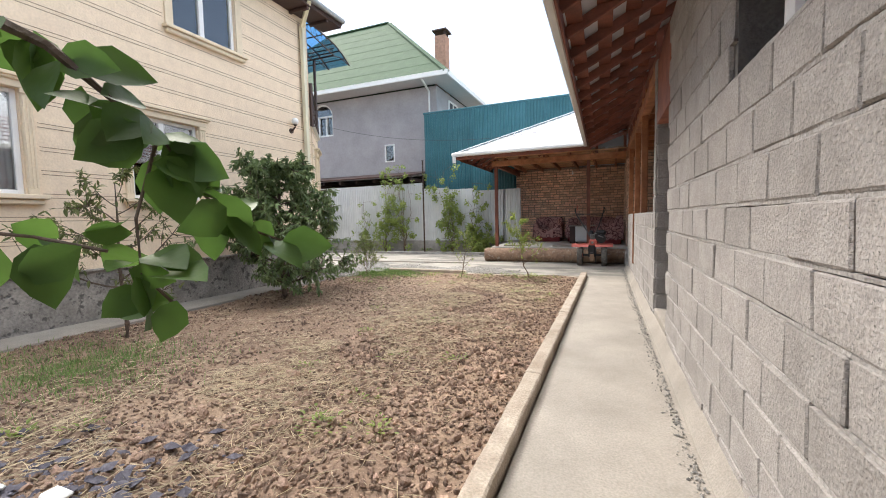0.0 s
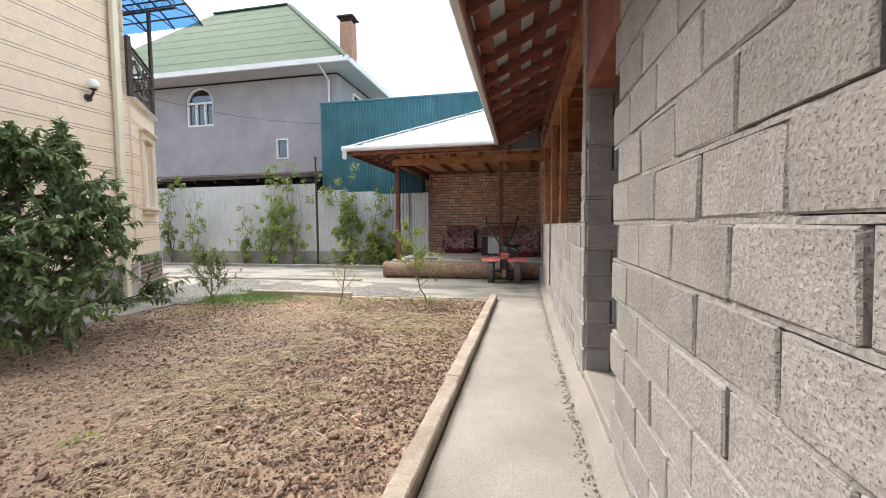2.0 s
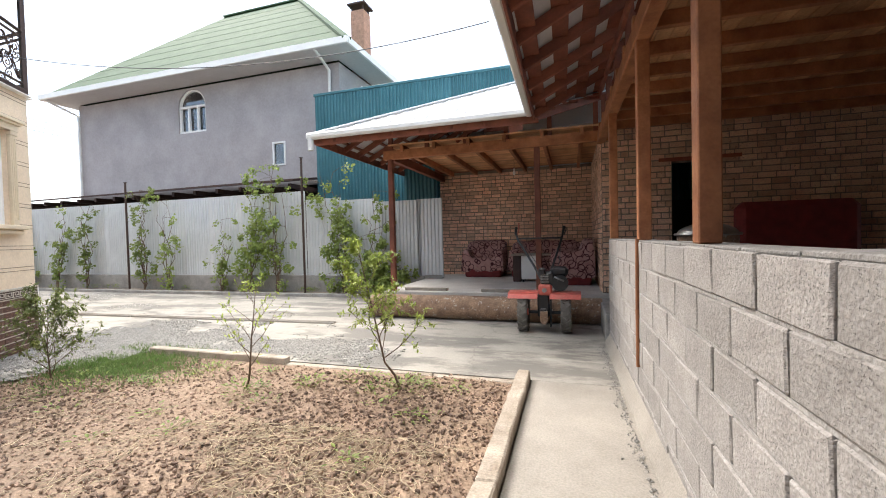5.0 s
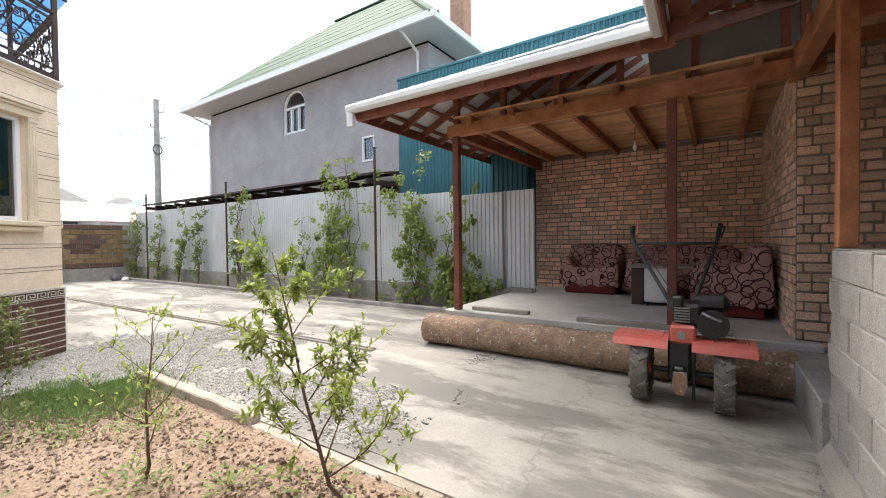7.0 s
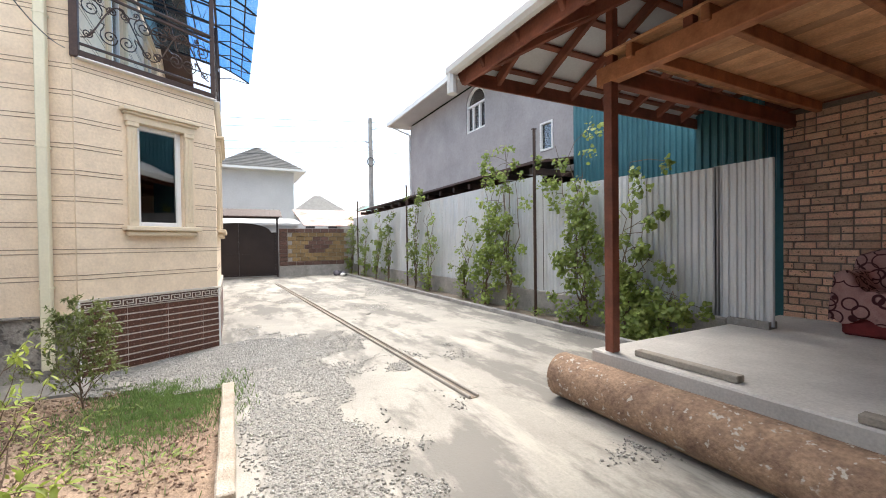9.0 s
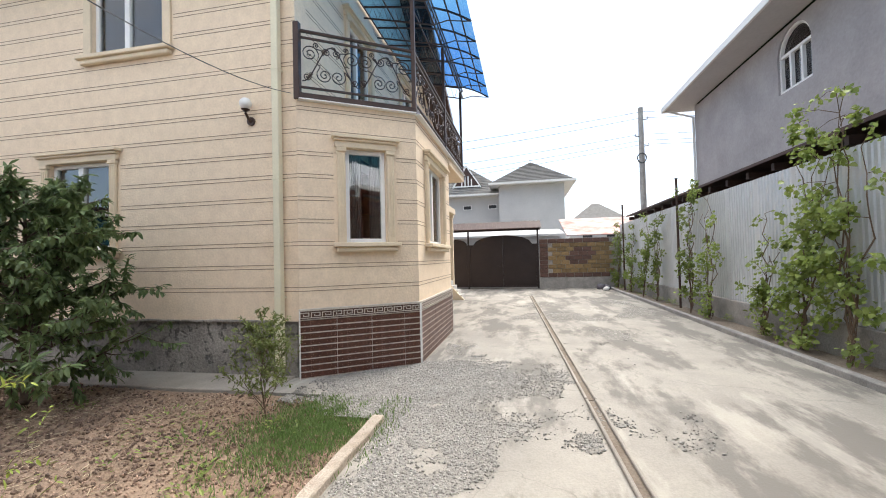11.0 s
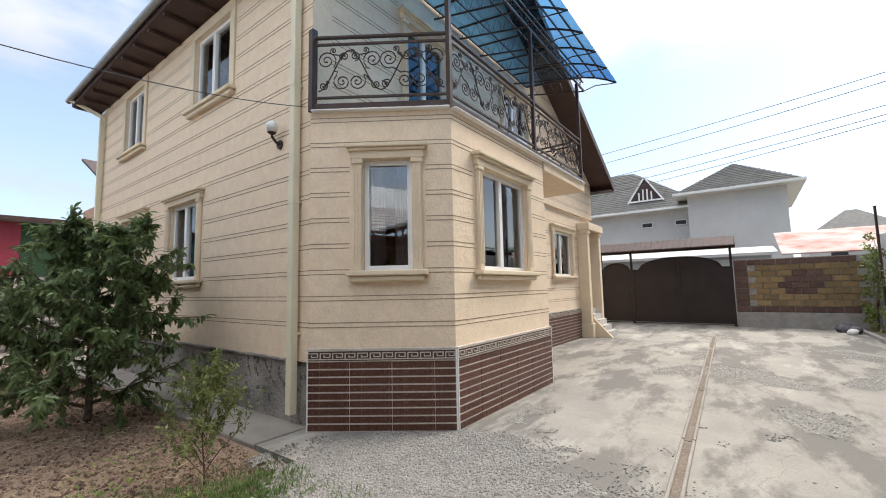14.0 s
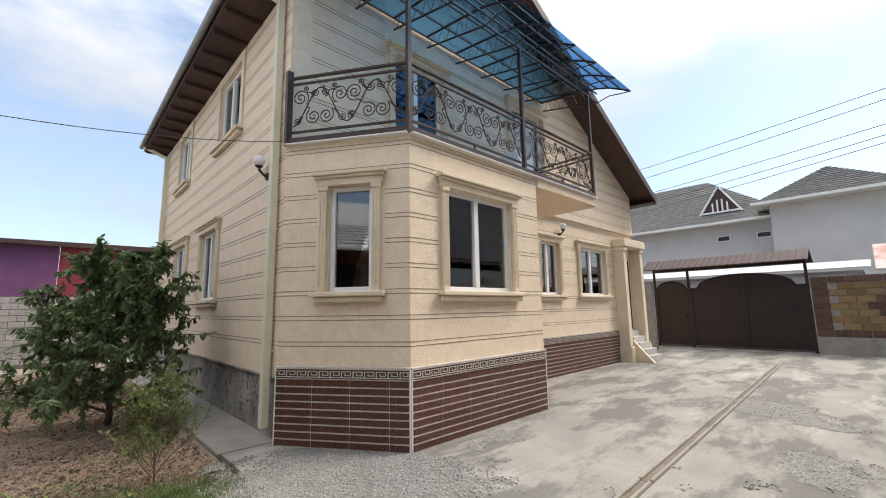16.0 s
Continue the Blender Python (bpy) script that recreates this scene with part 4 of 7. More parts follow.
def chipped_block(l, h, d, seed):
    """A cast block, its face a little uneven and its edges chipped; face towards -y."""
    rng = scatter_rng(seed)
    bm = bmx()
    geo = bmesh.ops.create_cube(bm, size=1.0)
    bmesh.ops.transform(bm, matrix=Matrix.Translation((l / 2, d / 2, h / 2)) @ Matrix.Diagonal((l, d, h, 1)), verts=bm.verts)
    bmesh.ops.bevel(bm, geom=list(bm.edges), offset=0.007, segments=1, affect='EDGES')
    for v in bm.verts:
        v.co += Vector((rng.uniform(-.004, .004), rng.uniform(-.003, .003), rng.uniform(-.004, .004)))
    return bm


keep = FRAME
FRAME = IDENT.copy()
BLOCKS = [shared("block", chipped_block(BL - 0.014, BH - 0.016, 0.03, 100 + i), "block") for i in range(6)]
HALF = [shared("block", chipped_block(BL / 2 - 0.014, BH - 0.016, 0.03, 200 + i), "block") for i in range(3)]
FRAME = keep


def lay(parent, m, length, z0, courses, holes, seed, phase=0.0):
    """Lays blocks on a wall face: m has x along the wall, -y outwards."""
    global FRAME
    rng = scatter_rng(seed)
    for k in range(courses):
        z = z0 + k * BH
        spans = [(0.0, length)]
        for s0, s1, za, zb in holes:
            if za + 0.05 < z < zb:
                spans = [(p, q) for p, q in ((0.0, s0), (s1, length)) if q - p > 0.05]
        for p, q in spans:
            keep = FRAME
            FRAME = keep @ m
            nseg = max(2, int((q - p) / 0.07))
            bm = bmx()
            rows = []
            for i in range(nseg + 1):
                x = p + (q - p) * i / nseg
                w = noise.noise(Vector((x * 9, k * 3.1, seed)))
                o, h = -0.007 + 0.006 * w, 0.011 + 0.006 * noise.noise(Vector((x * 14, k * 1.7, seed + 5)))
                rows.append([bm.verts.new(FRAME @ Vector(c)) for c in ((x, 0.02, z - h), (x, o, z - h * 0.7), (x, o, z + h * 0.7), (x, 0.02, z + h))])
            for a, b in zip(rows, rows[1:]):
                for c in range(3):
                    bm.faces.new((a[c], b[c], b[c + 1], a[c + 1]))
            part("bed_joint", bm, "bedmortar", parent)
            FRAME = keep
        x = -(BL / 2) if (k % 2) else 0.0
        x += phase
        while x < length - 0.02:
            a, b = max(x, 0), min(x + BL, length)
            x += BL
            spans = [(a, b)]
            for s0, s1, za, zb in holes:
                if z + BH * 0.5 > za and z + BH * 0.5 < zb:
                    new_spans = []
                    for p, q in spans:
                        if q <= s0 or p >= s1:
                            new_spans.append((p, q))
                        else:
                            if p < s0 - 0.02:
                                new_spans.append((p, s0))
                            if q > s1 + 0.02:
                                new_spans.append((s1, q))
                    spans = new_spans
            for p, q in spans:
                w = q - p
                if w < 0.05:
                    continue
                full = w > BL * 0.75
                me = rng.choice(BLOCKS if full else HALF)
                sx = (w - 0.014) / ((BL if full else BL / 2) - 0.014)
                piece("block", me, m @ Matrix.Translation((p + 0.007, -0.012 + rng.uniform(-.004, .004), z + 0.008 + rng.uniform(-.003, .003))) @ Matrix.Diagonal((sx, 1, 1, 1)), parent)


# near wall: local v runs from -3 to 4.68; window and door are open
face = Matrix.Translation((0, 4.68, 0)) @ Matrix.Rotation(radians(-90), 4, 'Z')      # x along -v, -y outwards (-u)
win_hole = (4.68 - 2.5, 4.68 - 1.1, 2.16, 3.0)
keep = FRAME
FRAME = ANNEX @ face
bm = bmx()
wall_boxes(bm, 7.7, 0.0, 3.35, [win_hole], 0.016, T)
near_wall = part("wall_near", bm, "blockmortar", kind="structure", label="unplastered grey cinder-block wall with rough joints", category="wall")
FRAME = keep
lay(near_wall, face, 5.9, Z0, 16, [win_hole], 1, 0.13)
# partition beside the doorway, its end showing as a pillar
keep = FRAME
bm = bmx()
box(bm, 0.006, 4.2, 5.706, 5.894, 0.0, 3.35)
pillar = part("wall_partition", bm, "blockmortar", kind="structure", label="grey cinder-block partition wall beside the doorway", category="wall")
FRAME = keep
lay(pillar, Matrix.Translation((0, 5.7, 0)), 3.2, Z0, 16, [], 2, 0.0)
lay(pillar, Matrix.Translation((0, 5.9, 0)) @ Matrix.Rotation(radians(-90), 4, 'Z'), 0.2, Z0, 16, [], 3, 0.0)
# low parapet
face_low = Matrix.Translation((0, 11.75, 0)) @ Matrix.Rotation(radians(-90), 4, 'Z')
keep = FRAME
FRAME = ANNEX @ face_low
bm = bmx()
box(bm, 0.006, 5.85, 0.006, T, 0.0, 1.535)
low_wall = part("wall_parapet", bm, "blockmortar", kind="structure", label="low grey cinder-block parapet of the veranda", category="wall")
FRAME = keep
lay(low_wall, face_low, 5.85, Z0, 7, [], 4, 0.06)
lay(low_wall, Matrix.Translation((T, 11.75, 0)) @ Matrix.Rotation(radians(180), 4, 'Z'), 0.2, Z0, 7, [], 5, 0.0)
bm = bmx()
for i in range(15):
    rng = scatter_rng(i)
    box(bm, 0.004, T - 0.004, 5.9 + i * 0.39, 5.9 + i * 0.39 + 0.375, 1.532, 1.547 + rng.uniform(-.003, .004), 0.004)
part("top_mortar", bm, "mortar", low_wall)
# footing
bm = bmx()
prism(bm, [(-0.09, 0.0), (0.01, 0.0), (0.01, 0.27), (-0.015, 0.25), (-0.06, 0.17), (-0.085, 0.125)], 14.7, Matrix.Translation((0, -3, 0)))
part("footing", bm, "path", kind="structure", label="sloped concrete footing along the block wall", category="footing")
# grit and mortar crumbs fallen along the foot of the wall


def wall_foot(rng):
    y = rng.uniform(-0.5, 11.5)
    return 0.49 - 0.018 * y - abs(rng.gauss(0, 0.035)), y, G + 0.002


vs, fs = pebbles(2600, wall_foot, 0.0075, 62, 0.7)
raw("mortar_crumbs", vs, fs, "gravel", label="grey mortar crumbs along the foot of the block wall", kind="stuff", category="rubble")
# doorway sill, lintel, window board
bm = bmx()
box(bm, -0.005, 0.2, 4.68, 5.7, 0.0, 0.34, 0.01)
part("door_sill", bm, "path", kind="structure", label="pale concrete sill of the open doorway", category="sill")
bm = bmx()
box(bm, -0.005, 0.21, 4.55, 5.8, 2.60, 2.74, 0.006)
box(bm, 0.0, 0.2, 4.69, 5.69, 2.741, 3.35)
part("door_lintel", bm, "darkwood", kind="structure", label="reddish wooden lintel boards above the doorway", category="lintel")
bm = bmx()
tube(bm, [(0.1, 2.05, 2.17), (0.1, 2.05, 2.95)], 0.045, 10)
part("vent_pipe", bm, "pvc", label="short white plastic pipe standing in the window opening", category="pipe")
# rooms behind
bm = bmx()
box(bm, 0.2, 4.2, -3.0, 5.7, 0.0, 0.33)
part("floor_room", bm, "slab", kind="structure", label="bare concrete floor of the unfinished room", category="floor")
bm = bmx()
box(bm, 4.2, 4.4, -3.0, 13.4, 0, 4.2)
box(bm, 0.0, 4.2, -3.2, -3.0, 0, 4.2)
part("wall_back", bm, "block", kind="structure", label="grey block rear wall of the annex", category="wall")
bm = bmx()
box(bm, 0.0, 4.2, 5.9, 13.4, 0.0, 0.5, 0.01)
part("floor_veranda", bm, "slab", kind="structure", label="grey concrete veranda floor", category="floor")

# brick end wall, gazebo walls
def brick_wall(name, m, length, z0, z1, holes, seed, label, singles):
    """Brickwork: x along, -y outwards. Bricks with x in the singles stretch are objects of their own, the rest one mesh."""
    global FRAME
    keep = FRAME
    FRAME = keep @ m
    bm = bmx()
    wall_boxes(bm, length, z0, z1, holes, 0.0, 0.24)
    w = part(name, bm, "brickmortar", kind="structure", label=label, category="wall")
    FRAME = keep
    rng = scatter_rng(seed)
    ch = 0.098
    metas = {}
    vs, fs = [], []
    count = 0
    for k in range(int((z1 - z0) / ch)):
        z = z0 + k * ch
        x = -rng.choice((0.0, 0.06, 0.125, 0.19))
        while x < length - 0.01:
            w_b = 0.125 if rng.random() < 0.42 else 0.25
            a, b = max(x, 0), min(x + w_b, length)
            x += w_b
            zc = z + ch / 2
            for s0, s1, za, zb in holes:
                if za < zc < zb:
                    if s0 <= a and b <= s1:
                        a = b
                    elif a < s0 < b:
                        b = s0
                    elif a < s1 < b:
                        a = s1
            if b - a < 0.03:
                continue
            out = rng.uniform(0.006, 0.026)
            jz = rng.uniform(-.004, .004)
            lx, lz = b - a - 0.018, ch - 0.020
            mm = m @ Matrix.Translation((a + 0.007, -out, z + 0.008 + jz))
            if singles and singles[0] <= a <= singles[1] and singles[2] <= z <= singles[3] and count < 300:
                key = (round(lx, 3), rng.randint(0, 1))
                if key not in metas:
                    q = bmx()
                    keep2 = FRAME
                    FRAME = IDENT.copy()
                    box(q, 0, lx, 0, 0.03, 0, lz, 0.006)
                    FRAME = keep2
                    for v in q.verts:
                        v.co += Vector((rng.uniform(-.002, .002),) * 3)
                    metas[key] = shared("brick", q, "brick")
                piece("brick", metas[key], mm, w)
                count += 1
            else:
                MM = FRAME @ mm
                e = 0.006
                k0 = len(vs)
                for X, Y, Z in ((0, 0.03, 0), (lx, 0.03, 0), (lx, 0.03, lz), (0, 0.03, lz), (0, e, 0), (lx, e, 0), (lx, e, lz), (0, e, lz),
                                (e, 0, e), (lx - e, 0, e), (lx - e, 0, lz - e), (e, 0, lz - e)):
                    vs.append(tuple(MM @ Vector((X, Y, Z))))
                fs += [(k0 + 8, k0 + 9, k0 + 10, k0 + 11)]
                for i in range(4):
                    j = (i + 1) % 4
                    fs += [(k0 + i, k0 + j, k0 + 4 + j, k0 + 4 + i), (k0 + 4 + i, k0 + 4 + j, k0 + 8 + j, k0 + 8 + i)]
    raw("bricks", vs, fs, "brick", w, kind="stuff")
    return w


FRAME = IDENT.copy()
PX0, PX1, PY0, PY1, PZ = -3.70, 0.42, 13.28, 17.05, 0.57
# back wall of the shelter
brick_wall("wall_shelter_back", Matrix.Translation((PX0, PY1, 0)), PX1 - PX0, PZ - 0.02, 3.46, [], 31, "rough reddish-buff brick wall at the back of the shelter", (2.2, 4.2, 1.0, 3.4))
# side wall of the shelter, facing -x
brick_wall("wall_shelter_side", Matrix.Translation((PX1, PY1, 0)) @ Matrix.Rotation(radians(-90), 4, 'Z'), PY1 - 13.47, PZ - 0.02, 3.40, [], 32, "rough reddish-buff brick side wall of the shelter", (2.6, 3.6, 0.4, 3.4))
# end wall of the veranda with the dark doorway
brick_wall("wall_veranda_end", Matrix.Translation((PX1, 13.47, 0)), 4.0, 0.48, 3.5, [(1.10, 1.78, 0.5, 2.8)], 33, "brick end wall of the veranda with an unfinished doorway", (0, 1.1, 0.4, 3.3))
bm = bmx()
box(bm, PX1 + 0.9, PX1 + 2.1, 13.445, 13.5, 2.8, 2.86)
part("door_lintel", bm, "darkwood", kind="structure", label="dark thin lintel over the brick doorway", category="lintel")
# store room shell; its shade is put into the near-black colour
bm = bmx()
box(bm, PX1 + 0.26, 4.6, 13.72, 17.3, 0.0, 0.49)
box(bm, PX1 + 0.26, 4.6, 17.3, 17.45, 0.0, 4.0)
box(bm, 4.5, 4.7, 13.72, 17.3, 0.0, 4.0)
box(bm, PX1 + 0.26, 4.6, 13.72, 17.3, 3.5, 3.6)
part("wall_store_room", bm, "dark", kind="structure", label="store room behind the brick doorway, its shade painted as near-black walls", category="wall")
# platform
bm = bmx()
box(bm, PX0 - 0.05, PX1 + 0.2, PY0, PY1, 0.0, PZ, 0.015)
part("floor_platform", bm, "slab", kind="structure", label="raised grey concrete platform of the shelter", category="platform")
bm = bmx()
box(bm, PX0 + 0.05, 0.6, PY0 - 0.012, PY0 + 0.05, G, PZ - 0.14)
part("platform_face", bm, "rough_concrete", kind="structure", label="rough concrete front of the platform", category="platform")
bm = bmx()
box(bm, 0.33, 0.62, 11.72, 13.275, 0.0, 0.508, 0.012)
part("veranda_edge", bm, "rough_concrete", kind="structure", label="rough concrete edge of the veranda floor", category="step")

# ---- timber of the shelter ----
WB = 3.22                          # underside of the front beam
shelter = thing("shelter_frame", (-1.6, 13.4, PZ), "red-brown stained timber frame of the open shelter", "timber frame")
for x, y, z in ((-3.57, 13.38, PZ), (-0.68, 13.40, PZ)):
    bm = bmx()
    box(bm, x - 0.05, x + 0.05, y - 0.05, y + 0.05, z, WB, 0.006)
    part("post", bm, "darkwood", shelter)
bm = bmx()
beam(bm, (-3.72, 13.4, WB + 0.09), (0.62, 13.36, WB + 0.09), 0.11, 0.18, 0.008)
part("front_beam", bm, "wood", shelter)
bm = bmx()
beam(bm, (-3.6, 13.4, WB + 0.09), (-3.6, 17.2, WB + 0.09), 0.11, 0.18, 0.008)
part("side_beam", bm, "darkwood", shelter)
for i in range(6):
    x = -3.3 + i * 0.68
    bm = bmx()
    beam(bm, (x, 13.3, WB + 0.20), (x, 17.1, WB + 0.20), 0.07, 0.13, 0.006)
    part("joist", bm, "wood", shelter)
bm = bmx()
for i in range(24):
    rng = scatter_rng(i + 500)
    y = 13.32 + i * 0.157
    box(bm, -3.6, 0.44, y, y + 0.15, WB + 0.268, WB + 0.29 + rng.uniform(0, 0.008), 0.003)
part("ceiling_shelter", bm, "board", kind="structure", label="rough brown boards laid on the ceiling joists", category="ceiling")
for i in range(6):
    x = -3.57 + i * 0.78
    bm = bmx()
    box(bm, x - 0.04, x + 0.04, 13.36, 13.44, WB + 0.18, 3.95, 0.004)
    part("stud", bm, "darkwood", shelter)
bm = bmx()
beam(bm, (-2.2, 13.42, WB + 0.25), (-1.5, 13.42, 3.9), 0.05, 0.08)
part("brace", bm, "darkwood", shelter)
# hipped metal roof; eave line
SX, SY, SE, SL = -4.62, 12.22, 3.54, 0.50
AX = -0.66                         # eave of the annex
AS = 0.50                          # slope of the annex roof
sroof = thing("shelter_roof", (-2.5, 14, 3.5), "pale metal hipped roof of the shelter", "roof")
bm = bmx()
quad_slab(bm, [(SX, SY, SE), (AX + 0.05, SY, SE), (AX + 0.45 + 3.4, SY + 3.4, SE + 3.4 * SL), (SX + 3.4, SY + 3.4, SE + 3.4 * SL)], 0.02)
front = part("front_slope", bm, "roofmetal", sroof)
bm = bmx()
quad_slab(bm, [(SX, SY, SE), (SX + 3.4, SY + 3.4, SE + 3.4 * SL), (SX + 3.4, 17.2, SE + 3.4 * SL), (SX, 17.2, SE)], 0.02)
part("side_slope", bm, "roofmetal", sroof)
bm = bmx()
quad_slab(bm, [(SX + 3.38, SY + 3.38, SE + 3.4 * SL), (4.6, SY + 3.38, SE + 3.4 * SL), (4.6, 17.26, 3.5), (SX + 3.38, 17.26, 3.5)], 0.02)
part("back_slope", bm, "roofmetal", sroof)
bm = bmx()
prism(bm, [(SX, SE - 0.1), (SX + 3.4, SE + 3.4 * SL - 0.03), (SX + 3.4, SE - 0.1)], 0.05, Matrix.Translation((0, 17.15, 0)))
part("end_board", bm, "darkwood", sroof)
bm = bmx()
for i in range(17):
    x = SX + 0.2 + i * 0.235
    if x > AX:
        break
    d = min(3.4, x - SX)
    beam(bm, (x, SY + 0.01, SE + 0.012), (x, SY + d, SE + 0.012 + d * SL), 0.025, 0.02, 0)
part("ribs", bm, "roofmetal", front)
bm = bmx()
beam(bm, (SX, SY, SE + 0.03), (SX + 3.4, SY + 3.4, SE + 3.4 * SL + 0.03), 0.16, 0.03, 0.005)
part("hip_cap", bm, "roofmetal", sroof)
bm = bmx()
beam(bm, (SX - 0.05, SY - 0.06, SE - 0.03), (AX + 0.02, SY - 0.06, SE - 0.03), 0.11, 0.12, 0.03)
gut = part("gutter", bm, "fascia", sroof)
bm = bmx()
tube(bm, [(SX + 0.03, SY - 0.06, SE - 0.06), (SX + 0.03, SY - 0.06, SE - 0.28)], 0.055, 10)
part("outlet", bm, "fascia", gut)
bm = bmx()
beam(bm, (SX - 0.03, SY - 0.05, SE - 0.02), (SX - 0.03, 17.2, SE - 0.02), 0.025, 0.12, 0.004)
part("side_fascia", bm, "fascia", sroof)
for i in range(8):
    x = SX + 0.45 + i * 0.55
    if x > AX:
        break
    d = min(3.2, max(0.5, x - SX))
    bm = bmx()
    beam(bm, (x, SY + 0.04, SE - 0.09), (x, SY + d, SE - 0.09 + d * SL), 0.05, 0.11)
    part("rafter", bm, "darkwood", shelter)
for i in range(9):
    y = SY + 0.5 + i * 0.55
    d = min(3.2, max(0.5, y - SY))
    bm = bmx()
    beam(bm, (SX + 0.04, y, SE - 0.09), (SX + d, y, SE - 0.09 + d * SL), 0.05, 0.11)
    part("rafter", bm, "darkwood", shelter)
bm = bmx()
beam(bm, (SX + 0.03, SY + 0.03, SE - 0.1), (SX + 3.3, SY + 3.3, SE - 0.1 + 3.3 * SL), 0.06, 0.14)
part("hip_rafter", bm, "darkwood", shelter)
for k in range(5):
    d = 0.15 + k * 0.34
    z = SE - 0.03 + d * SL
    bm = bmx()
    beam(bm, (SX + d, SY + d, z), (AX + 0.2 + d, SY + d, z), 0.09, 0.025, 0.002)
    part("batten", bm, "darkwood", shelter)
    bm = bmx()
    beam(bm, (SX + d, SY + d, z), (SX + d, 17.2, z), 0.09, 0.025, 0.002)
    part("batten", bm, "darkwood", shelter)
bm = bmx()
beam(bm, (SX + 0.05, SY + 0.08, SE - 0.1), (AX + 0.1, SY + 0.08, SE - 0.1), 0.03, 0.15)
part("eave_board", bm, "darkwood", shelter)
bm = bmx()
beam(bm, (SX + 0.08, SY + 0.1, SE - 0.1), (SX + 0.08, 17.2, SE - 0.1), 0.03, 0.15)
part("eave_board", bm, "darkwood", shelter)
for i in range(7):
    rng = scatter_rng(i + 70)
    bm = bmx()
    box(bm, -3.2 + i * 0.5 + rng.uniform(0, .2), -2.8 + i * 0.5 + rng.uniform(0, .2), 13.5, 13.8, WB + 0.3, WB + 0.36 + rng.uniform(0, 0.06), 0.01)
    part("loose_plank", bm, "rawwood", label="loose weathered plank lying in the open attic", category="plank", group="planks in the attic")
bulb = thing("hanging_bulb", (-1.25, 14.6, WB), "bare light bulb hanging on a thin wire", "lamp")
bm = bmx()
tube(bm, [(-1.25, 14.6, WB + 0.05), (-1.25, 14.6, WB - 0.16)], 0.004, 6)
part("wire", bm, "engine", bulb)
bm = bmx()
tube(bm, [(-1.25, 14.6, WB - 0.16), (-1.25, 14.6, WB - 0.21), (-1.25, 14.6, WB - 0.23), (-1.25, 14.6, WB - 0.27), (-1.25, 14.6, WB - 0.30)], [0.014, 0.014, 0.028, 0.03, 0.008], 12)
part("bulb", bm, "lampglass", bulb, smooth=True)

# ---- annex roof and veranda timber ----
FRAME = ANNEX.copy()
UE = -1.03                         # eave in the annex frame
EZa = 3.55
V0, V1 = -3.4, 12.25
aroof = thing("annex_roof", (0, 5, 3.5), "low metal roof of the annex on red-brown rafters", "roof")
bm = bmx()
quad_slab(bm, [(UE, V0, EZa), (4.6, V0, EZa + (4.6 - UE) * AS), (4.6, V1 + 4.6 - UE, EZa + (4.6 - UE) * AS), (UE, V1, EZa)], 0.02)
part("roof_sheet", bm, "roofmetal", aroof)
bm = bmx()
beam(bm, (UE - 0.05, V0, EZa - 0.04), (UE - 0.05, V1, EZa - 0.04), 0.10, 0.13, 0.02)
part("gutter", bm, "fascia", aroof)
bm = bmx()
beam(bm, (UE + 0.02, V0, EZa - 0.08), (UE + 0.02, V1, EZa - 0.08), 0.025, 0.16, 0.003)
part("eave_board", bm, "darkwood", aroof)
n = 0
v = V0 + 0.1
while v < V1:
    bm = bmx()
    beam(bm, (UE + 0.03, v, EZa - 0.09), (2.4, v, EZa - 0.09 + (2.4 - UE) * AS), 0.05, 0.12)
    part("rafter", bm, "darkwood", aroof)
    v += 0.62
for k in range(8):
    u = UE + 0.10 + k * 0.3
    bm = bmx()
    beam(bm, (u, V0, EZa - 0.032 + (u - UE) * AS), (u, V1 + (u - UE), EZa - 0.032 + (u - UE) * AS), 0.225, 0.025, 0.002)
    part("batten", bm, "darkwood", aroof)
bm = bmx()
beam(bm, (UE + 0.05, V1, EZa - 0.1), (0.3, V1 + 1.35, EZa - 0.1 + 1.34 * AS), 0.06, 0.14)
part("valley_rafter", bm, "darkwood", aroof)
vfr = thing("veranda_frame", (0.1, 9, 1.55), "red-brown stained posts and beams of the veranda", "timber frame")
for v in (7.95, 9.52, 11.64):
    bm = bmx()
    box(bm, 0.0, 0.10, v - 0.05, v + 0.05, 1.55, 3.2, 0.006)
    part("post", bm, "wood", vfr)
bm = bmx()
beam(bm, (0.055, 5.72, 3.28), (0.055, 13.5, 3.28), 0.13, 0.17, 0.01)
part("plate_beam", bm, "wood", vfr)
bm = bmx()
beam(bm, (0.09, -3.0, 3.43), (0.09, 5.75, 3.43), 0.13, 0.15, 0.01)
part("plate_beam", bm, "darkwood", vfr)
for v in (6.4, 7.4, 8.4, 9.4, 10.4, 11.4, 12.4, 13.2):
    bm = bmx()
    box(bm, 0.05, 0.13, v - 0.04, v + 0.04, 3.365, 3.96, 0.004)
    part("stud", bm, "darkwood", vfr)
bm = bmx()
beam(bm, (0.02, 5.9, 3.45), (0.02, 13.4, 3.98), 0.04, 0.1)
part("brace", bm, "darkwood", vfr)
for i in range(13):
    v = 6.2 + i * 0.58
    bm = bmx()
    beam(bm, (0.0, v, 3.42), (4.2, v, 3.42), 0.07, 0.13)
    part("joist", bm, "wood", vfr)
bm = bmx()
for i in range(30):
    rng = scatter_rng(i + 900)
    u = 0.14 + i * 0.138
    box(bm, u, u + 0.13, 5.9, 13.45, 3.486, 3.505 + rng.uniform(0, 0.008), 0.003)
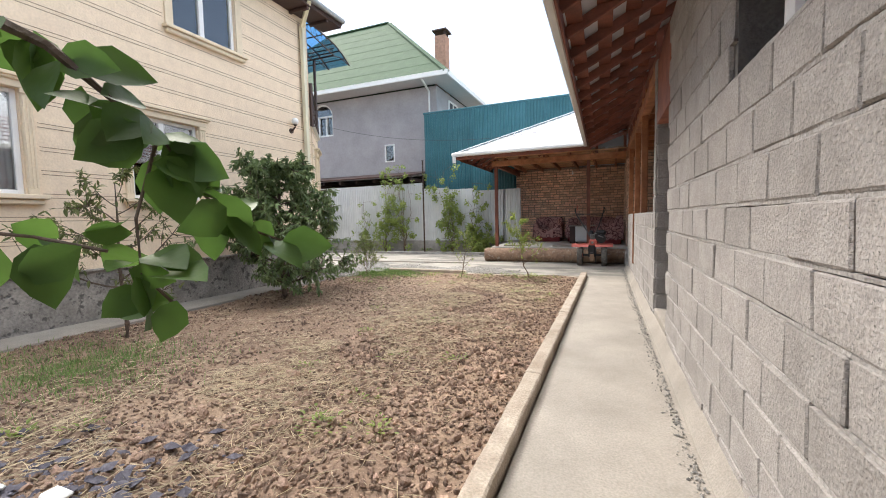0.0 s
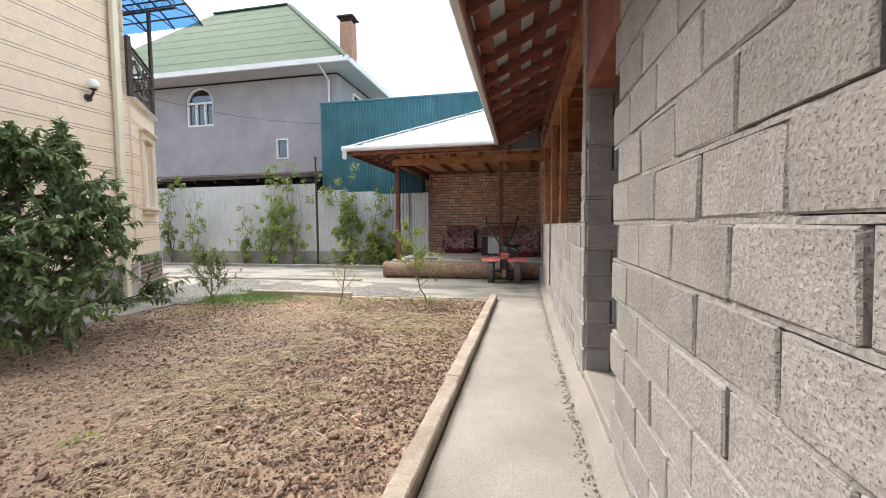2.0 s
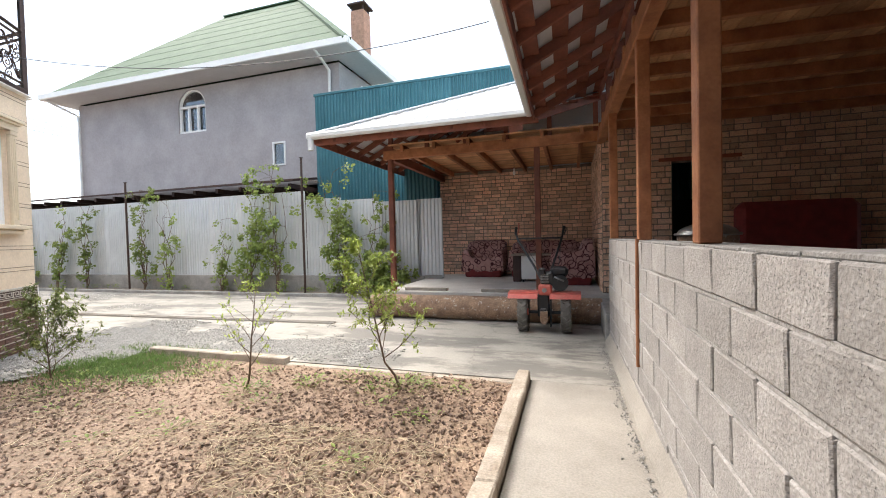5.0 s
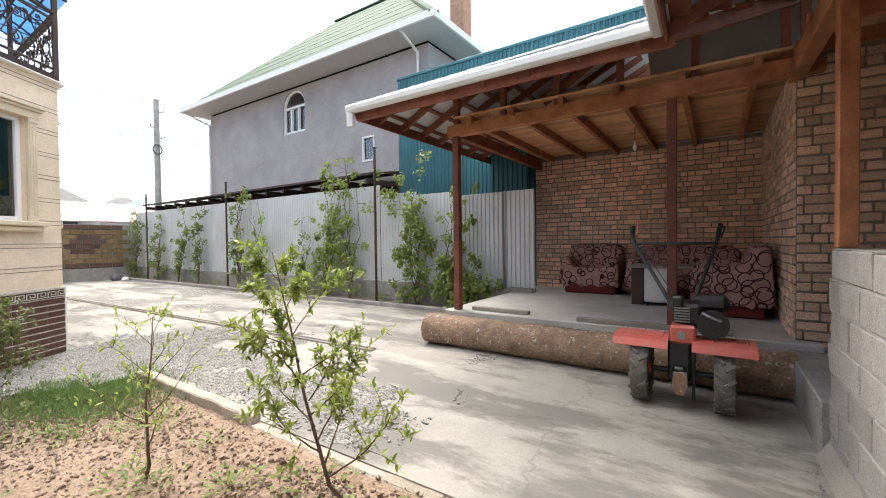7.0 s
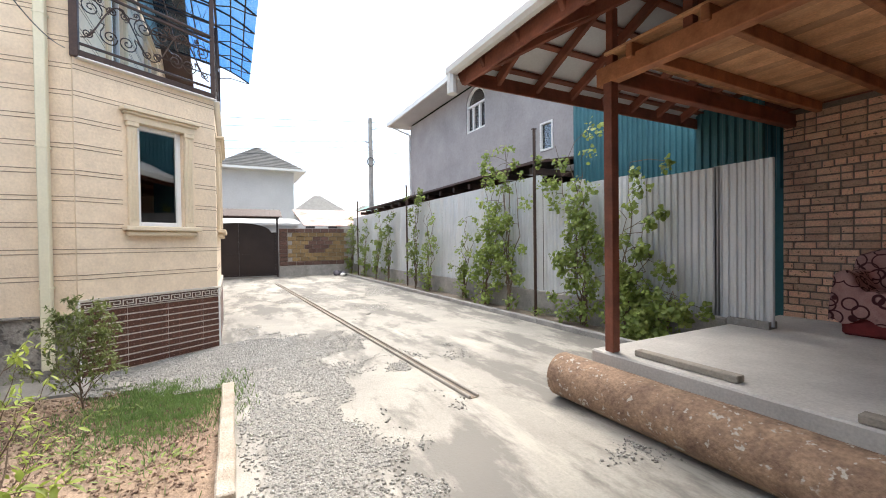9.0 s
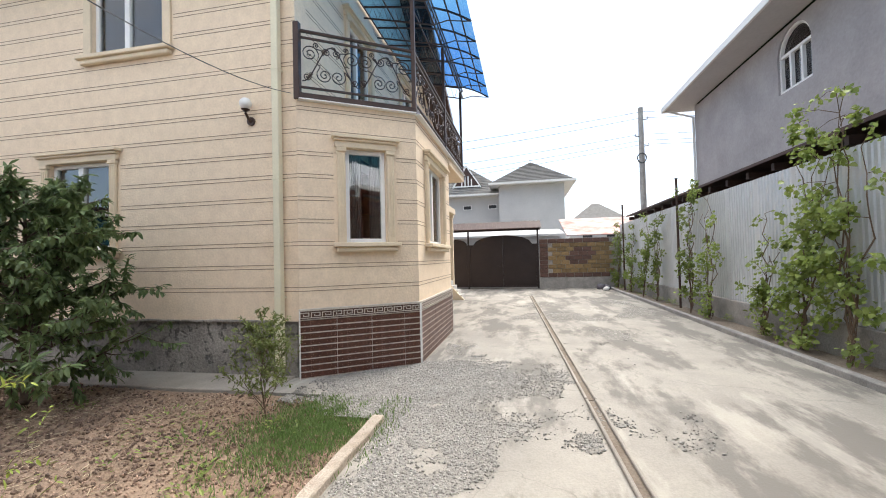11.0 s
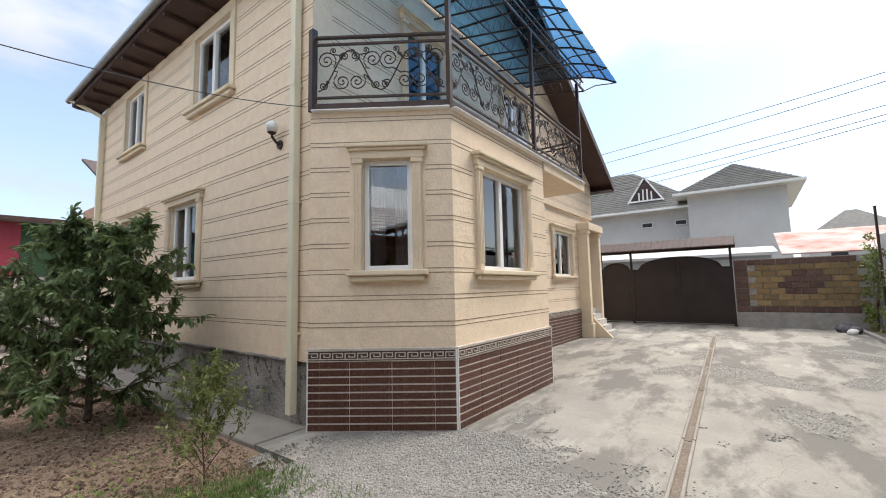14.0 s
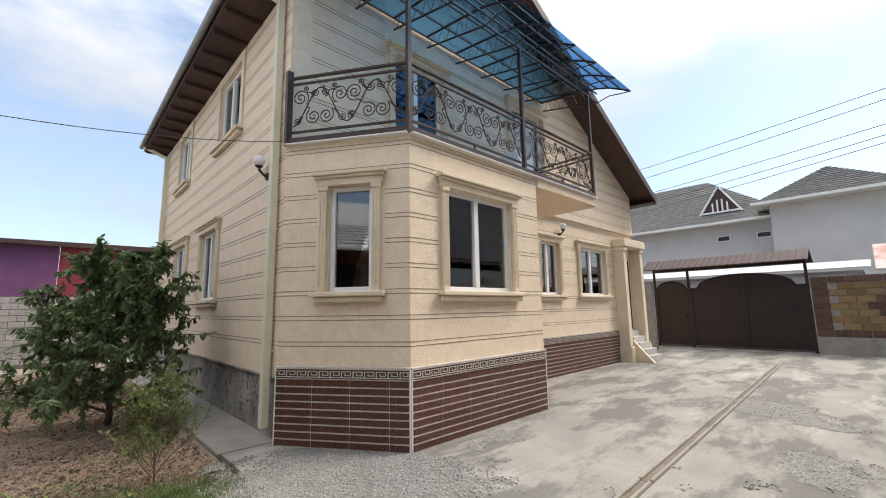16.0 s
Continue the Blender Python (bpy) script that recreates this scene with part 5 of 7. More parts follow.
box(bm, 0.2, 4.2, -3.0, 5.7, 3.36, 3.4)
part("ceiling_veranda", bm, "board", kind="structure", label="rough boards over the veranda joists", category="ceiling")
# red pipe-like strip running down the parapet face
bm = bmx()
tube(bm, [(-0.022, 9.42, 1.56), (-0.026, 9.42, 0.9), (-0.024, 9.43, 0.5)], 0.015, 8)
part("rusty_rod", bm, "wood", label="thin rusty red rod running down the parapet", category="rod")
# things standing behind the parapet
bm = bmx()
bmesh.ops.create_uvsphere(bm, u_segments=28, v_segments=14, radius=0.30)
bmesh.ops.delete(bm, geom=[v for v in bm.verts if v.co.z < -0.01], context='VERTS')
for v_ in bm.verts:
    v_.co.z *= 0.42
bmesh.ops.transform(bm, matrix=ANNEX @ Matrix.Translation((0.95, 11.0, 1.58)), verts=bm.verts)
dome_bm = bm
stand = thing("cauldron_stove", (0.95, 11.0, 0.5), "round rusty stove with a large domed aluminium cauldron lid", "stove")
part("lid", dome_bm, "steel", stand, "domed grey aluminium lid", smooth=True)
bm = bmx()
tube(bm, [(0.95 + 0.31 * math.cos(k / 24 * math.tau), 11.0 + 0.31 * math.sin(k / 24 * math.tau), 1.58) for k in range(25)], 0.02, 6, False)
part("rim", bm, "steel", stand)
bm = bmx()
tube(bm, [(0.95, 11.0, 0.5), (0.95, 11.0, 1.57)], [0.28, 0.30], 20)
part("drum", bm, "rustpipe", stand)
FRAME = IDENT.copy()

# ---- the house ----
HZ = 6.42                          # top of the side wall
WT = 0.3
BAND = 3.90                        # balcony floor
SIDE = ((-7.0, -0.3), (-7.0, 8.40))
CHAM = ((-6.97, 8.42), (-7.95, 9.83))
FRONT = ((-7.95, 9.83), (-10.68, 9.83))
BACKIN = ((-10.677, 9.52), (-10.677, 8.3))
MAIN = ((-10.68, 8.3), (-18.2, 8.3))
UPPER = ((-7.0, 8.38), (-18.2, 8.38))
house = thing("dwelling_house", (-12.5, 4, G), "two-storey beige house with grooved stucco and cream window trims", "house")
GROOVES = [1.287 + i * 0.3095 for i in range(22)]


def house_wall(name, ends, z0, z1, trims, grooves, mat="stucco"):
    """Wall with openings for the windows; trims are outer sizes (s0, s1, za, zb). Returns its frame."""
    global FRAME
    m, L = run(*ends)
    FRAME = m
    bm = bmx()
    wall_boxes(bm, L, z0, z1, [(a + 0.17, b - 0.17, c + 0.13, d - 0.17) for a, b, c, d in trims], 0, WT)
    w = part(name, bm, mat, house)
    for g in grooves:
        if not z0 < g < z1 - 0.05:
            continue
        for dz in (0.0, 0.052):
            spans = [(0.0, L)]
            for a, b, c, d in trims:
                if c - 0.02 < g + dz < d + 0.02:
                    nxt = []
                    for p, q in spans:
                        if p < a:
                            nxt.append((p, min(q, a)))
                        if q > b:
                            nxt.append((max(p, b), q))
                    spans = nxt
            for p, q in spans:
                if q - p > 0.03:
                    bm = bmx()
                    box(bm, p, q, -0.003, 0.01, g + dz - 0.0045, g + dz + 0.0045)
                    part("groove", bm, "groove", w)
    FRAME = IDENT.copy()
    return m, w


def window(m, s0, s1, z0, z1, sashes=2, curtain="curtain", plain=False, label=None, drape=True, closed=False):
    """A white window with its cream surround; s0..z1 is the outside of the surround."""
    global FRAME
    FRAME = m
    w = thing("window", ((s0 + s1) / 2, 0, z0), label or "white plastic window with cream moulded surround and dark panes")
    w.parent = house
    w.matrix_parent_inverse = PLACE[house].inverted()
    a, b, c, d = s0 + 0.17, s1 - 0.17, z0 + 0.13, z1 - 0.17
    if not plain:
        for x0, x1 in ((s0 + 0.05, a - 0.01), (b + 0.01, s1 - 0.05)):
            bm = bmx()
            box(bm, x0, x1, -0.05, 0, c, d, 0.008)
            k = 3
            for i in range(k):
                xx = x0 + (x1 - x0) * (i + 0.5) / k
                box(bm, xx - 0.010, xx + 0.010, -0.060, -0.045, c + 0.08, d - 0.10, 0.003)
            box(bm, x0 - 0.015, x1 + 0.015, -0.07, 0, d - 0.06, d - 0.001, 0.008)
            part("pilaster", bm, "trim", w)
        bm = bmx()
        box(bm, s0 + 0.02, s1 - 0.02, -0.065, 0, d, d + 0.09, 0.006)
        box(bm, s0, s1, -0.10, 0, d + 0.09, d + 0.125, 0.008)
        box(bm, s0 - 0.03, s1 + 0.03, -0.13, 0, d + 0.125, z1, 0.008)
        part("cornice", bm, "trim", w)
    else:
        bm = bmx()
        for x0, x1, zz0, zz1 in ((s0 + 0.03, a, c, d), (b, s1 - 0.03, c, d), (s0 + 0.03, s1 - 0.03, d, z1)):
            box(bm, x0, x1, -0.035, 0, zz0, zz1, 0.006)
        part("surround", bm, "trim", w)
    bm = bmx()
    box(bm, s0 - 0.02, s1 + 0.02, -0.13, 0, z0 + 0.07, c, 0.01)
    box(bm, s0 + 0.02, s1 - 0.02, -0.09, 0, z0, z0 + 0.07, 0.015)
    part("window_sill", bm, "trim", w)
    fw = 0.06
    bm = bmx()
    y0, y1 = 0.05, 0.12
    box(bm, a, a + fw, y0, y1, c, d, 0.005)
    box(bm, b - fw, b, y0, y1, c, d, 0.005)
    box(bm, a + fw, b - fw, y0, y1, c, c + fw, 0.005)
    box(bm, a + fw, b - fw, y0, y1, d - fw, d, 0.005)
    if sashes == 2:
        mid = a + (b - a) * 0.46
        box(bm, mid - 0.045, mid + 0.045, y0 - 0.01, y1, c + fw, d - fw, 0.005)
    part("window_frame", bm, "pvc", w)
    edges = [a + fw, a + (b - a) * 0.46, b - fw] if sashes == 2 else [a + fw, b - fw]
    for p, q in zip(edges, edges[1:]):
        bm = bmx()
        box(bm, p, q, 0.085, 0.092, c + fw, d - fw)
        pn = part("pane", bm, "glass", w)
        pn.visible_shadow = False
    if drape:
        for p, q in ((a + 0.02, a + (b - a) * (0.5 if closed else 0.42)), (a + (b - a) * (0.51 if closed else 0.62), b - 0.02)):
            bm = bmx()
            nseg = 36
            f = [bm.verts.new(FRAME @ Vector((p + (q - p) * i / nseg, 0.125 + 0.016 * math.sin(i * 1.5) + 0.008 * math.sin(i * 0.6), c - 0.05))) for i in range(nseg + 1)]
            g = [bm.verts.new(FRAME @ Vector((p + (q - p) * i / nseg, 0.125 + 0.014 * math.sin(i * 1.5 + 0.3) + 0.007 * math.sin(i * 0.6), d + 0.02))) for i in range(nseg + 1)]
            for i in range(nseg):
                bm.faces.new((f[i], f[i + 1], g[i + 1], g[i]))
            part("curtain", bm, curtain, w, smooth=True)
    FRAME = IDENT.copy()
    return w


y0s = SIDE[0][1]
side_trims = [(1.45 - y0s, 3.05 - y0s, 1.81, 3.45), (4.0 - y0s, 5.5 - y0s, 1.81, 3.45), (1.2 - y0s, 2.7 - y0s, 4.72, 6.36), (4.82 - y0s, 6.45 - y0s, 4.76, 6.36)]
mS, wS = house_wall("side_wall", SIDE, 0.88, HZ, side_trims, GROOVES)
for i, tr in enumerate(side_trims):
    window(mS, *tr, plain=i > 1, curtain="net", closed=True)
cham_trims = [(0.48, 1.40, 1.81, 3.45)]
mC, wC = house_wall("bay_wall", CHAM, 1.03, BAND, cham_trims, GROOVES)
window(mC, *cham_trims[0], sashes=1, label="tall narrow white window with cream surround and grey curtain")
front_trims = [(0.46, 2.14, 1.81, 3.47)]
mF, wF = house_wall("bay_wall", FRONT, 1.03, BAND, front_trims, GROOVES)
window(mF, *front_trims[0], curtain="net", closed=True)
house_wall("bay_wall", BACKIN, 1.03, BAND, [], GROOVES)
main_trims = [(2.15, 3.30, 1.86, 3.42), (4.0, 5.75, 1.86, 3.42)]
mM, wM = house_wall("front_wall", MAIN, 1.0, BAND, main_trims, GROOVES)
for tr in main_trims:
    window(mM, *tr, curtain="net", closed=True)
up_trims = [(1.62, 3.05, 3.95, 6.22), (4.85, 6.4, 3.95, 6.42)]
mU, wU = house_wall("upper_wall", UPPER, BAND, 5.25, [(a, b, c, 5.6) for a, b, c, d in up_trims], GROOVES)
# gable part of the upper wall, cut to the roof slope
FRAME = mU
RXp, RZp = 4.1, 9.10               # ridge along the upper wall


def roof_z(s):
    return RZp - 0.55 * abs(s - RXp)


for s_a, s_b in ((0.0, 1.79), (2.88, 5.02), (6.23, 11.2)):
    bm = bmx()
    pts = [s_a, s_b] if not s_a < RXp < s_b else [s_a, RXp, s_b]
    ring = [(s_a, 5.25), (s_b, 5.25)] + [(s, max(5.26, roof_z(s))) for s in reversed(pts)]
    prism(bm, ring, WT)
    part("gable_wall", bm, "stucco", house)
for (s_a, s_b), zz in (((1.79, 2.88), 6.05), ((5.02, 6.23), 6.25)):
    bm = bmx()
    prism(bm, [(s_a, zz), (s_b, zz), (s_b, roof_z(s_b)), (s_a, roof_z(s_a))], WT)
    part("gable_wall", bm, "stucco", house)
for g in GROOVES:
    if g > 5.2 and g < 7.6:
        s1 = RXp + (RZp - g) / 0.55
        for p, q in ((0.0, 1.6), (3.1, 4.85), (6.45, min(11.2, s1))):
            if q - p > 0.1:
                for dz in (0, 0.052):
                    bm = bmx()
                    box(bm, p, q, -0.003, 0.01, g + dz - 0.0045, g + dz + 0.0045)
                    part("groove", bm, "groove", wU)
FRAME = IDENT.copy()
for tr in up_trims:
    window(mU, *tr, label="white glazed balcony door with cream surround", drape=False)
# grey plinth, side
bm = bmx()
box(bm, -7.3, -7.03, -0.3, 8.35, -0.05, 0.88, 0.01)
box(bm, -7.1, -6.99, -0.3, 8.38, 0.86, 0.9, 0.01)
bmesh.ops.subdivide_edges(bm, edges=[e for e in bm.edges if e.calc_length() > 4], cuts=60)
for v in bm.verts:
    v.co += Vector((noise.noise(v.co * 3.0) * 0.02, 0, noise.noise(v.co * 4.0) * 0.015 if v.co.z > 0.7 else 0))
part("grey_plinth", bm, "plinth", house, "rough grey cement plinth")
# tiled plinth with a key border
TH, TW = 0.0865, 0.49
FRAME = IDENT.copy()
bm = bmx()
box(bm, 0.003, TW - 0.003, -0.006, 0, 0.0085, TH - 0.0085, 0.002)
TILE = shared("tile", bm, "tile")
KW = 0.145                         # one turn of the key pattern
KEY = [(0, 0.0, 1, 0.05), (0, 0.93, 1, 1), (0.0, 0.70, 0.86, 0.78), (0.78, 0.36, 0.86, 0.70), (0.30, 0.36, 0.78, 0.44), (0.30, 0.44, 0.38, 0.60), (0.0, 0.16, 0.08, 0.70), (0.08, 0.16, 1.0, 0.24)]
bm = bmx()
for a, b, c, d in KEY:
    box(bm, a * KW, c * KW, -0.011, -0.004, b * 0.125, d * 0.125)
KEYM = shared("key_tile", bm, "keywhite")


def tiled(ends, top, count_from=0.0):
    m, L = run(*ends)
    global FRAME
    FRAME = m
    pl = thing("tiled_plinth", (L / 2, 0, G), "dark brown glazed tile plinth with a cream key-pattern border")
    pl.parent = house
    pl.matrix_parent_inverse = PLACE[house].inverted()
    bm = bmx()
    box(bm, -0.005, L + 0.005, -0.022, 0.12, -0.05, top)
    back = part("grout", bm, "grout", pl)
    bm = bmx()
    box(bm, -0.012, L + 0.012, -0.036, 0.0, top - 0.002, top + 0.02, 0.004)
    part("top_strip", bm, "keywhite", pl)
    bm = bmx()
    box(bm, 0, L, -0.028, -0.02, top - 0.127, top - 0.003)
    part("border", bm, "keytile", pl)
    for e in (0.0, L):
        bm = bmx()
        box(bm, e - 0.008, e + 0.008, -0.034, -0.012, G - 0.1, top - 0.003, 0.003)
        part("corner_strip", bm, "pvc", pl, "white plastic corner strip")
    s = 0.0
    base = m @ Matrix.Translation((0, -0.022, 0))
    FRAME = IDENT.copy()
    while s < L - 0.05:
        w = min(KW, L - s)
        o = piece("key_tile", KEYM, base @ Matrix.Translation((s, -0.004, top - 0.128)) @ Matrix.Diagonal((w / KW, 1, 1, 1)), pl)
        s += KW
    rows = int((top - 0.13 - G + 0.03) / TH)
    for r in range(rows):
        s = 0.0
        while s < L - 0.03:
            w = min(TW, L - s)
            piece("tile", TILE, base @ Matrix.Translation((s, 0, top - 0.13 - (r + 1) * TH)) @ Matrix.Diagonal((w / TW, 1, 1, 1)), pl)
            s += TW


tiled(CHAM, 1.03)
tiled(FRONT, 1.03)
tiled(((-10.68, 8.3), (-16.9, 8.3)), 1.0)
bm = bmx()
box(bm, -10.72, -10.6, 8.3, 9.8, 0, 1.03)
part("plinth_return", bm, "tile", house)
# portal and steps at the far end of the front
portal = thing("entrance_portal", (-17.5, 8.4, G), "cream pillared entrance portal with side steps", "portal")
for x in (-16.95, -18.12):
    bm = bmx()
    box(bm, x - 0.10, x + 0.10, 8.3, 8.62, 0.55, 3.4, 0.01)
    box(bm, x - 0.14, x + 0.14, 8.3, 8.68, 0.02, 0.55, 0.02)
    box(bm, x - 0.13, x + 0.13, 8.3, 8.66, 3.3, 3.42, 0.02)
    part("pillar", bm, "trim", portal)
bm = bmx()
box(bm, -18.3, -16.8, 8.3, 8.7, 3.42, 3.66, 0.02)
part("entablature", bm, "trim", portal)
bm = bmx()
for k in range(5):
    box(bm, -17.98, -17.2, 8.3, 8.45 + 0.15 * (4 - k), G + k * 0.17, G + (k + 1) * 0.17)
part("steps", bm, "slab", portal)
bm = bmx()
prism(bm, [(0, 0), (0.55, 0), (0.35, 0.2), (0, 0.6)], 0.1, Matrix.Translation((-17.05, 8.62, G)) @ Matrix.Rotation(radians(90), 4, 'Z'))
part("stair_cheek", bm, "trim", portal)
bm = bmx()
box(bm, -17.9, -17.1, 8.26, 8.31, 1.0, 3.1, 0.01)
part("door", bm, "roofbrown", portal, "dark brown entrance door")
# remaining house shell, floors, roof
bm = bmx()
box(bm, -18.2, -17.9, -0.3, 8.2, 0, 5.2)
part("rear_side_wall", bm, "stucco", house)
bm = bmx()
box(bm, -18.2, -7.0, -0.6, -0.3, 0, 6.4)
part("back_wall", bm, "stucco", house)
FL = [(-7.05, 8.3), (-7.05, 8.46), (-7.95, 9.75), (-10.64, 9.75), (-10.64, 8.2)]
bm2 = bmx()
vs_a = [bm2.verts.new((x, y, 3.93)) for x, y in FL]
vs_b = [bm2.verts.new((x, y, 3.72)) for x, y in FL]
bm2.faces.new(vs_a[::-1])
bm2.faces.new(vs_b)
for i in range(5):
    bm2.faces.new((vs_a[i], vs_a[(i + 1) % 5], vs_b[(i + 1) % 5], vs_b[i]))
part("bay_roof", bm2, "trim", house)
# floor slab inside, near-black to paint the shade of the rooms
bm = bmx()
box(bm, -17.9, -7.3, 0, 8.0, 3.6, 3.8)
part("upper_floor", bm, "dark", house)
bm = bmx()
box(bm, -12.85, -10.69, 8.38, 9.86, 3.72, 3.92, 0.01)
part("balcony_slab", bm, "stucco", house)
bm = bmx()
rx0, rx1 = -6.42, -18.6
ridge_x = -7.0 - RXp
for xe in (rx0, rx1):
    ze = RZp + 0.06 - 0.55 * abs(xe - ridge_x)
    quad_slab(bm, [(xe, -0.75, ze), (ridge_x, -0.75, RZp + 0.06), (ridge_x, 9.05, RZp + 0.06), (xe, 9.05, ze)], 0.12)
part("roof", bm, "roofbrown", house, "dark brown roof with boarded eaves")
for xe, sg in ((rx0, 1), (rx1, -1)):
    ze = RZp + 0.06 - 0.55 * abs(xe - ridge_x)
    bm = bmx()
    tube(bm, [(xe + 0.06 * sg, -0.78, ze - 0.02), (xe + 0.06 * sg, 9.05, ze - 0.02)], 0.065, 12)
    part("gutter", bm, "steel", house, "dull grey half-round metal gutter")
    bm = bmx()
    box(bm, min(xe, -7.0 if sg > 0 else -18.2) , max(xe, -7.0 if sg > 0 else -18.2), -0.75, 9.05, ze - 0.16, ze - 0.135)
    part("soffit", bm, "roofbrown", house)
for i in range(14):
    y = -0.6 + i * 0.7
    bm = bmx()
    box(bm, -6.98, rx0 - 0.03, y, y + 0.07, 6.355, 6.422, 0.004)
    part("eave_rafter", bm, "roofbrown", house)
for xe in (rx0, rx1):
    ze = RZp + 0.06 - 0.55 * abs(xe - ridge_x)
    bm = bmx()
    beam(bm, (xe, 9.07, ze - 0.07), (ridge_x, 9.07, RZp - 0.01), 0.03, 0.2)
    part("barge_board", bm, "roofbrown", house)
# downpipes
for y, z1, z0, top in ((8.16, 6.2, 0.28, 6.25), (-0.22, 6.2, 0.3, 6.25)):
    dp = thing("downpipe", (-6.93, y, z0), "square cream metal downpipe on the house corner", "downpipe")
    bm = bmx()
    box(bm, -6.97, -6.87, y - 0.05, y + 0.05, z0, z1, 0.01)
    part("pipe", bm, "downpipe", dp)
    bm = bmx()
    beam(bm, (-6.92, y, z1 - 0.02), (-6.38, y - 0.35, z1 + 0.33), 0.09, 0.09, 0.01)
    part("elbow", bm, "downpipe", dp)
    for zz in (1.2, 2.8, 4.3):
        bm = bmx()
        box(bm, -7.0, -6.865, y - 0.056, y + 0.056, zz, zz + 0.02)
        part("bracket", bm, "downpipe", dp)
# wall lamps
for x, y, z, nx, ny in ((-7.0, 7.72, 3.74, 1, 0), (-13.9, 8.3, 3.55, 0, 1)):
    lamp = thing("wall_lamp", (x, y, z), "white globe lamp on a black wall bracket", "lamp")
    bm = bmx()
    bmesh.ops.create_uvsphere(bm, u_segments=20, v_segments=12, radius=0.08, matrix=Matrix.Translation((x + nx * 0.13, y + ny * 0.13, z + 0.13)))
    part("globe", bm, "lampglass", lamp, smooth=True)
    bm = bmx()
    tube(bm, [(x, y, z - 0.08), (x + nx * 0.07, y + ny * 0.07, z - 0.06), (x + nx * 0.13, y + ny * 0.13, z - 0.0), (x + nx * 0.13, y + ny * 0.13, z + 0.05)], [0.035, 0.018, 0.02, 0.06], 8)
    part("bracket", bm, "iron", lamp)
    bm = bmx()
    tube(bm, [(x, y, z - 0.08), (x + nx * 0.025, y + ny * 0.025, z - 0.08)], 0.06, 12)
    part("plate", bm, "iron", lamp)

# ---- balcony railing ----
RT, RB = 4.86, 4.08


def spiral(c, r0, turns, start, hand, n=26):
    pts = []
    for i in range(n + 1):
        t = i / n
        r = r0 * (1 - 0.85 * t)
        a = start + hand * turns * math.tau * t
        pts.append((c[0] + r * math.cos(a), 0, c[1] + r * math.sin(a)))
    return pts


def scrollwork(bm, s0, s1, seed):
    """A flowing stem that waves along the panel, with scrolls curling out of it on both sides."""
    rng = scatter_rng(seed)
    L, mid, half = s1 - s0, (RB + RT - 0.09) / 2, (RT - 0.09 - RB) / 2 - 0.02
    k = max(2, round(L / 0.40))
    step = L / k
    wave = [(s0 + L * i / (10 * k), 0, mid + half * 0.80 * math.sin(i / 10 * math.pi - math.pi / 2)) for i in range(10 * k + 1)]
    tube(bm, wave, 0.009, 5)
    for i in range(k):
        x = s0 + (i + 0.5) * step
        up = 1 if i % 2 else -1
        hand = 1 if rng.random() < 0.5 else -1
        # a large scroll above the rising stem, a lesser one below it, and two small curls
        for dx, dz, r, turns, hd in ((-0.24, 0.42, 0.125, 1.9, 1), (0.26, -0.44, 0.11, 1.8, 1), (0.33, 0.56, 0.062, 1.5, -1), (-0.34, -0.58, 0.06, 1.5, -1), (-0.02, 0.80, 0.045, 1.4, -1)):
            c = (x + dx * step * -up, mid + dz * half)
            a0 = math.atan2(-dz, -dx * -up) + rng.uniform(-.4, .4)
            p = spiral(c, min(r, step * 0.36), turns, a0, hd * hand)
            # tail that swings back to the stem
            q = Vector(p[0])
            w = min(wave, key=lambda v: (Vector(v) - q).length)
            tail = (Vector(w) + q) / 2 + Vector((0.03 * hand, 0, 0.02))
            tube(bm, [w, tail] + p, [0.008] * (len(p) - 2) + [0.007] * 4, 5)
            e = p[-1]
            box(bm, e[0] - 0.011, e[0] + 0.011, -0.009, 0.009, e[2] - 0.011, e[2] + 0.011, 0.005)
        for f in (0.2, 0.75):
            v = wave[int((i + f) * 10)]
            tube(bm, [(v[0], 0, v[2]), (v[0] + 0.03 * hand, 0, v[2] + 0.05), (v[0] + 0.07 * hand, 0, v[2] + 0.07)], [0.012, 0.016, 0.003], 5)


def rail_run(p0, p1, seed):
    global FRAME
    m, L = run(p0, p1)
    FRAME = m
    rl = thing("balcony_railing", (L / 2, 0, BAND), "dark brown wrought-iron balcony railing with scrolls", "railing")
    for z, w, h in ((RT, 0.05, 0.03), (RT - 0.09, 0.03, 0.03), (RB, 0.03, 0.03)):
        bm = bmx()
        beam(bm, (0, 0, z), (L, 0, z), w, h, 0.004)
        part("rail", bm, "iron", rl)
    bm = bmx()
    beam(bm, (0, -0.01, BAND + 0.05), (L, -0.01, BAND + 0.05), 0.05, 0.09, 0.005)
    part("base_beam", bm, "iron", rl)
    bm = bmx()
    beam(bm, (0, -0.03, BAND - 0.008), (L, -0.03, BAND - 0.008), 0.12, 0.018, 0.004)
    part("white_edge", bm, "pvc", rl)
    bm = bmx()
    scrollwork(bm, 0.06, L - 0.06, seed)
    part("scrollwork", bm, "iron", rl)
    n = max(2, int(L / 0.85) + 1)
    for i in range(1, n - 1):
        x = L * i / (n - 1)
        bm = bmx()
        box(bm, x - 0.012, x + 0.012, -0.012, 0.012, BAND + 0.09, RB)
        part("foot", bm, "iron", rl)
    FRAME = IDENT.copy()


rail_run((-6.99, 8.44), (-7.95, 9.82), 1)
rail_run((-7.95, 9.82), (-10.4, 9.82), 2)
rail_run((-10.4, 9.82), (-12.8, 9.82), 3)
rail_run((-12.8, 9.82), (-12.8, 8.4), 4)

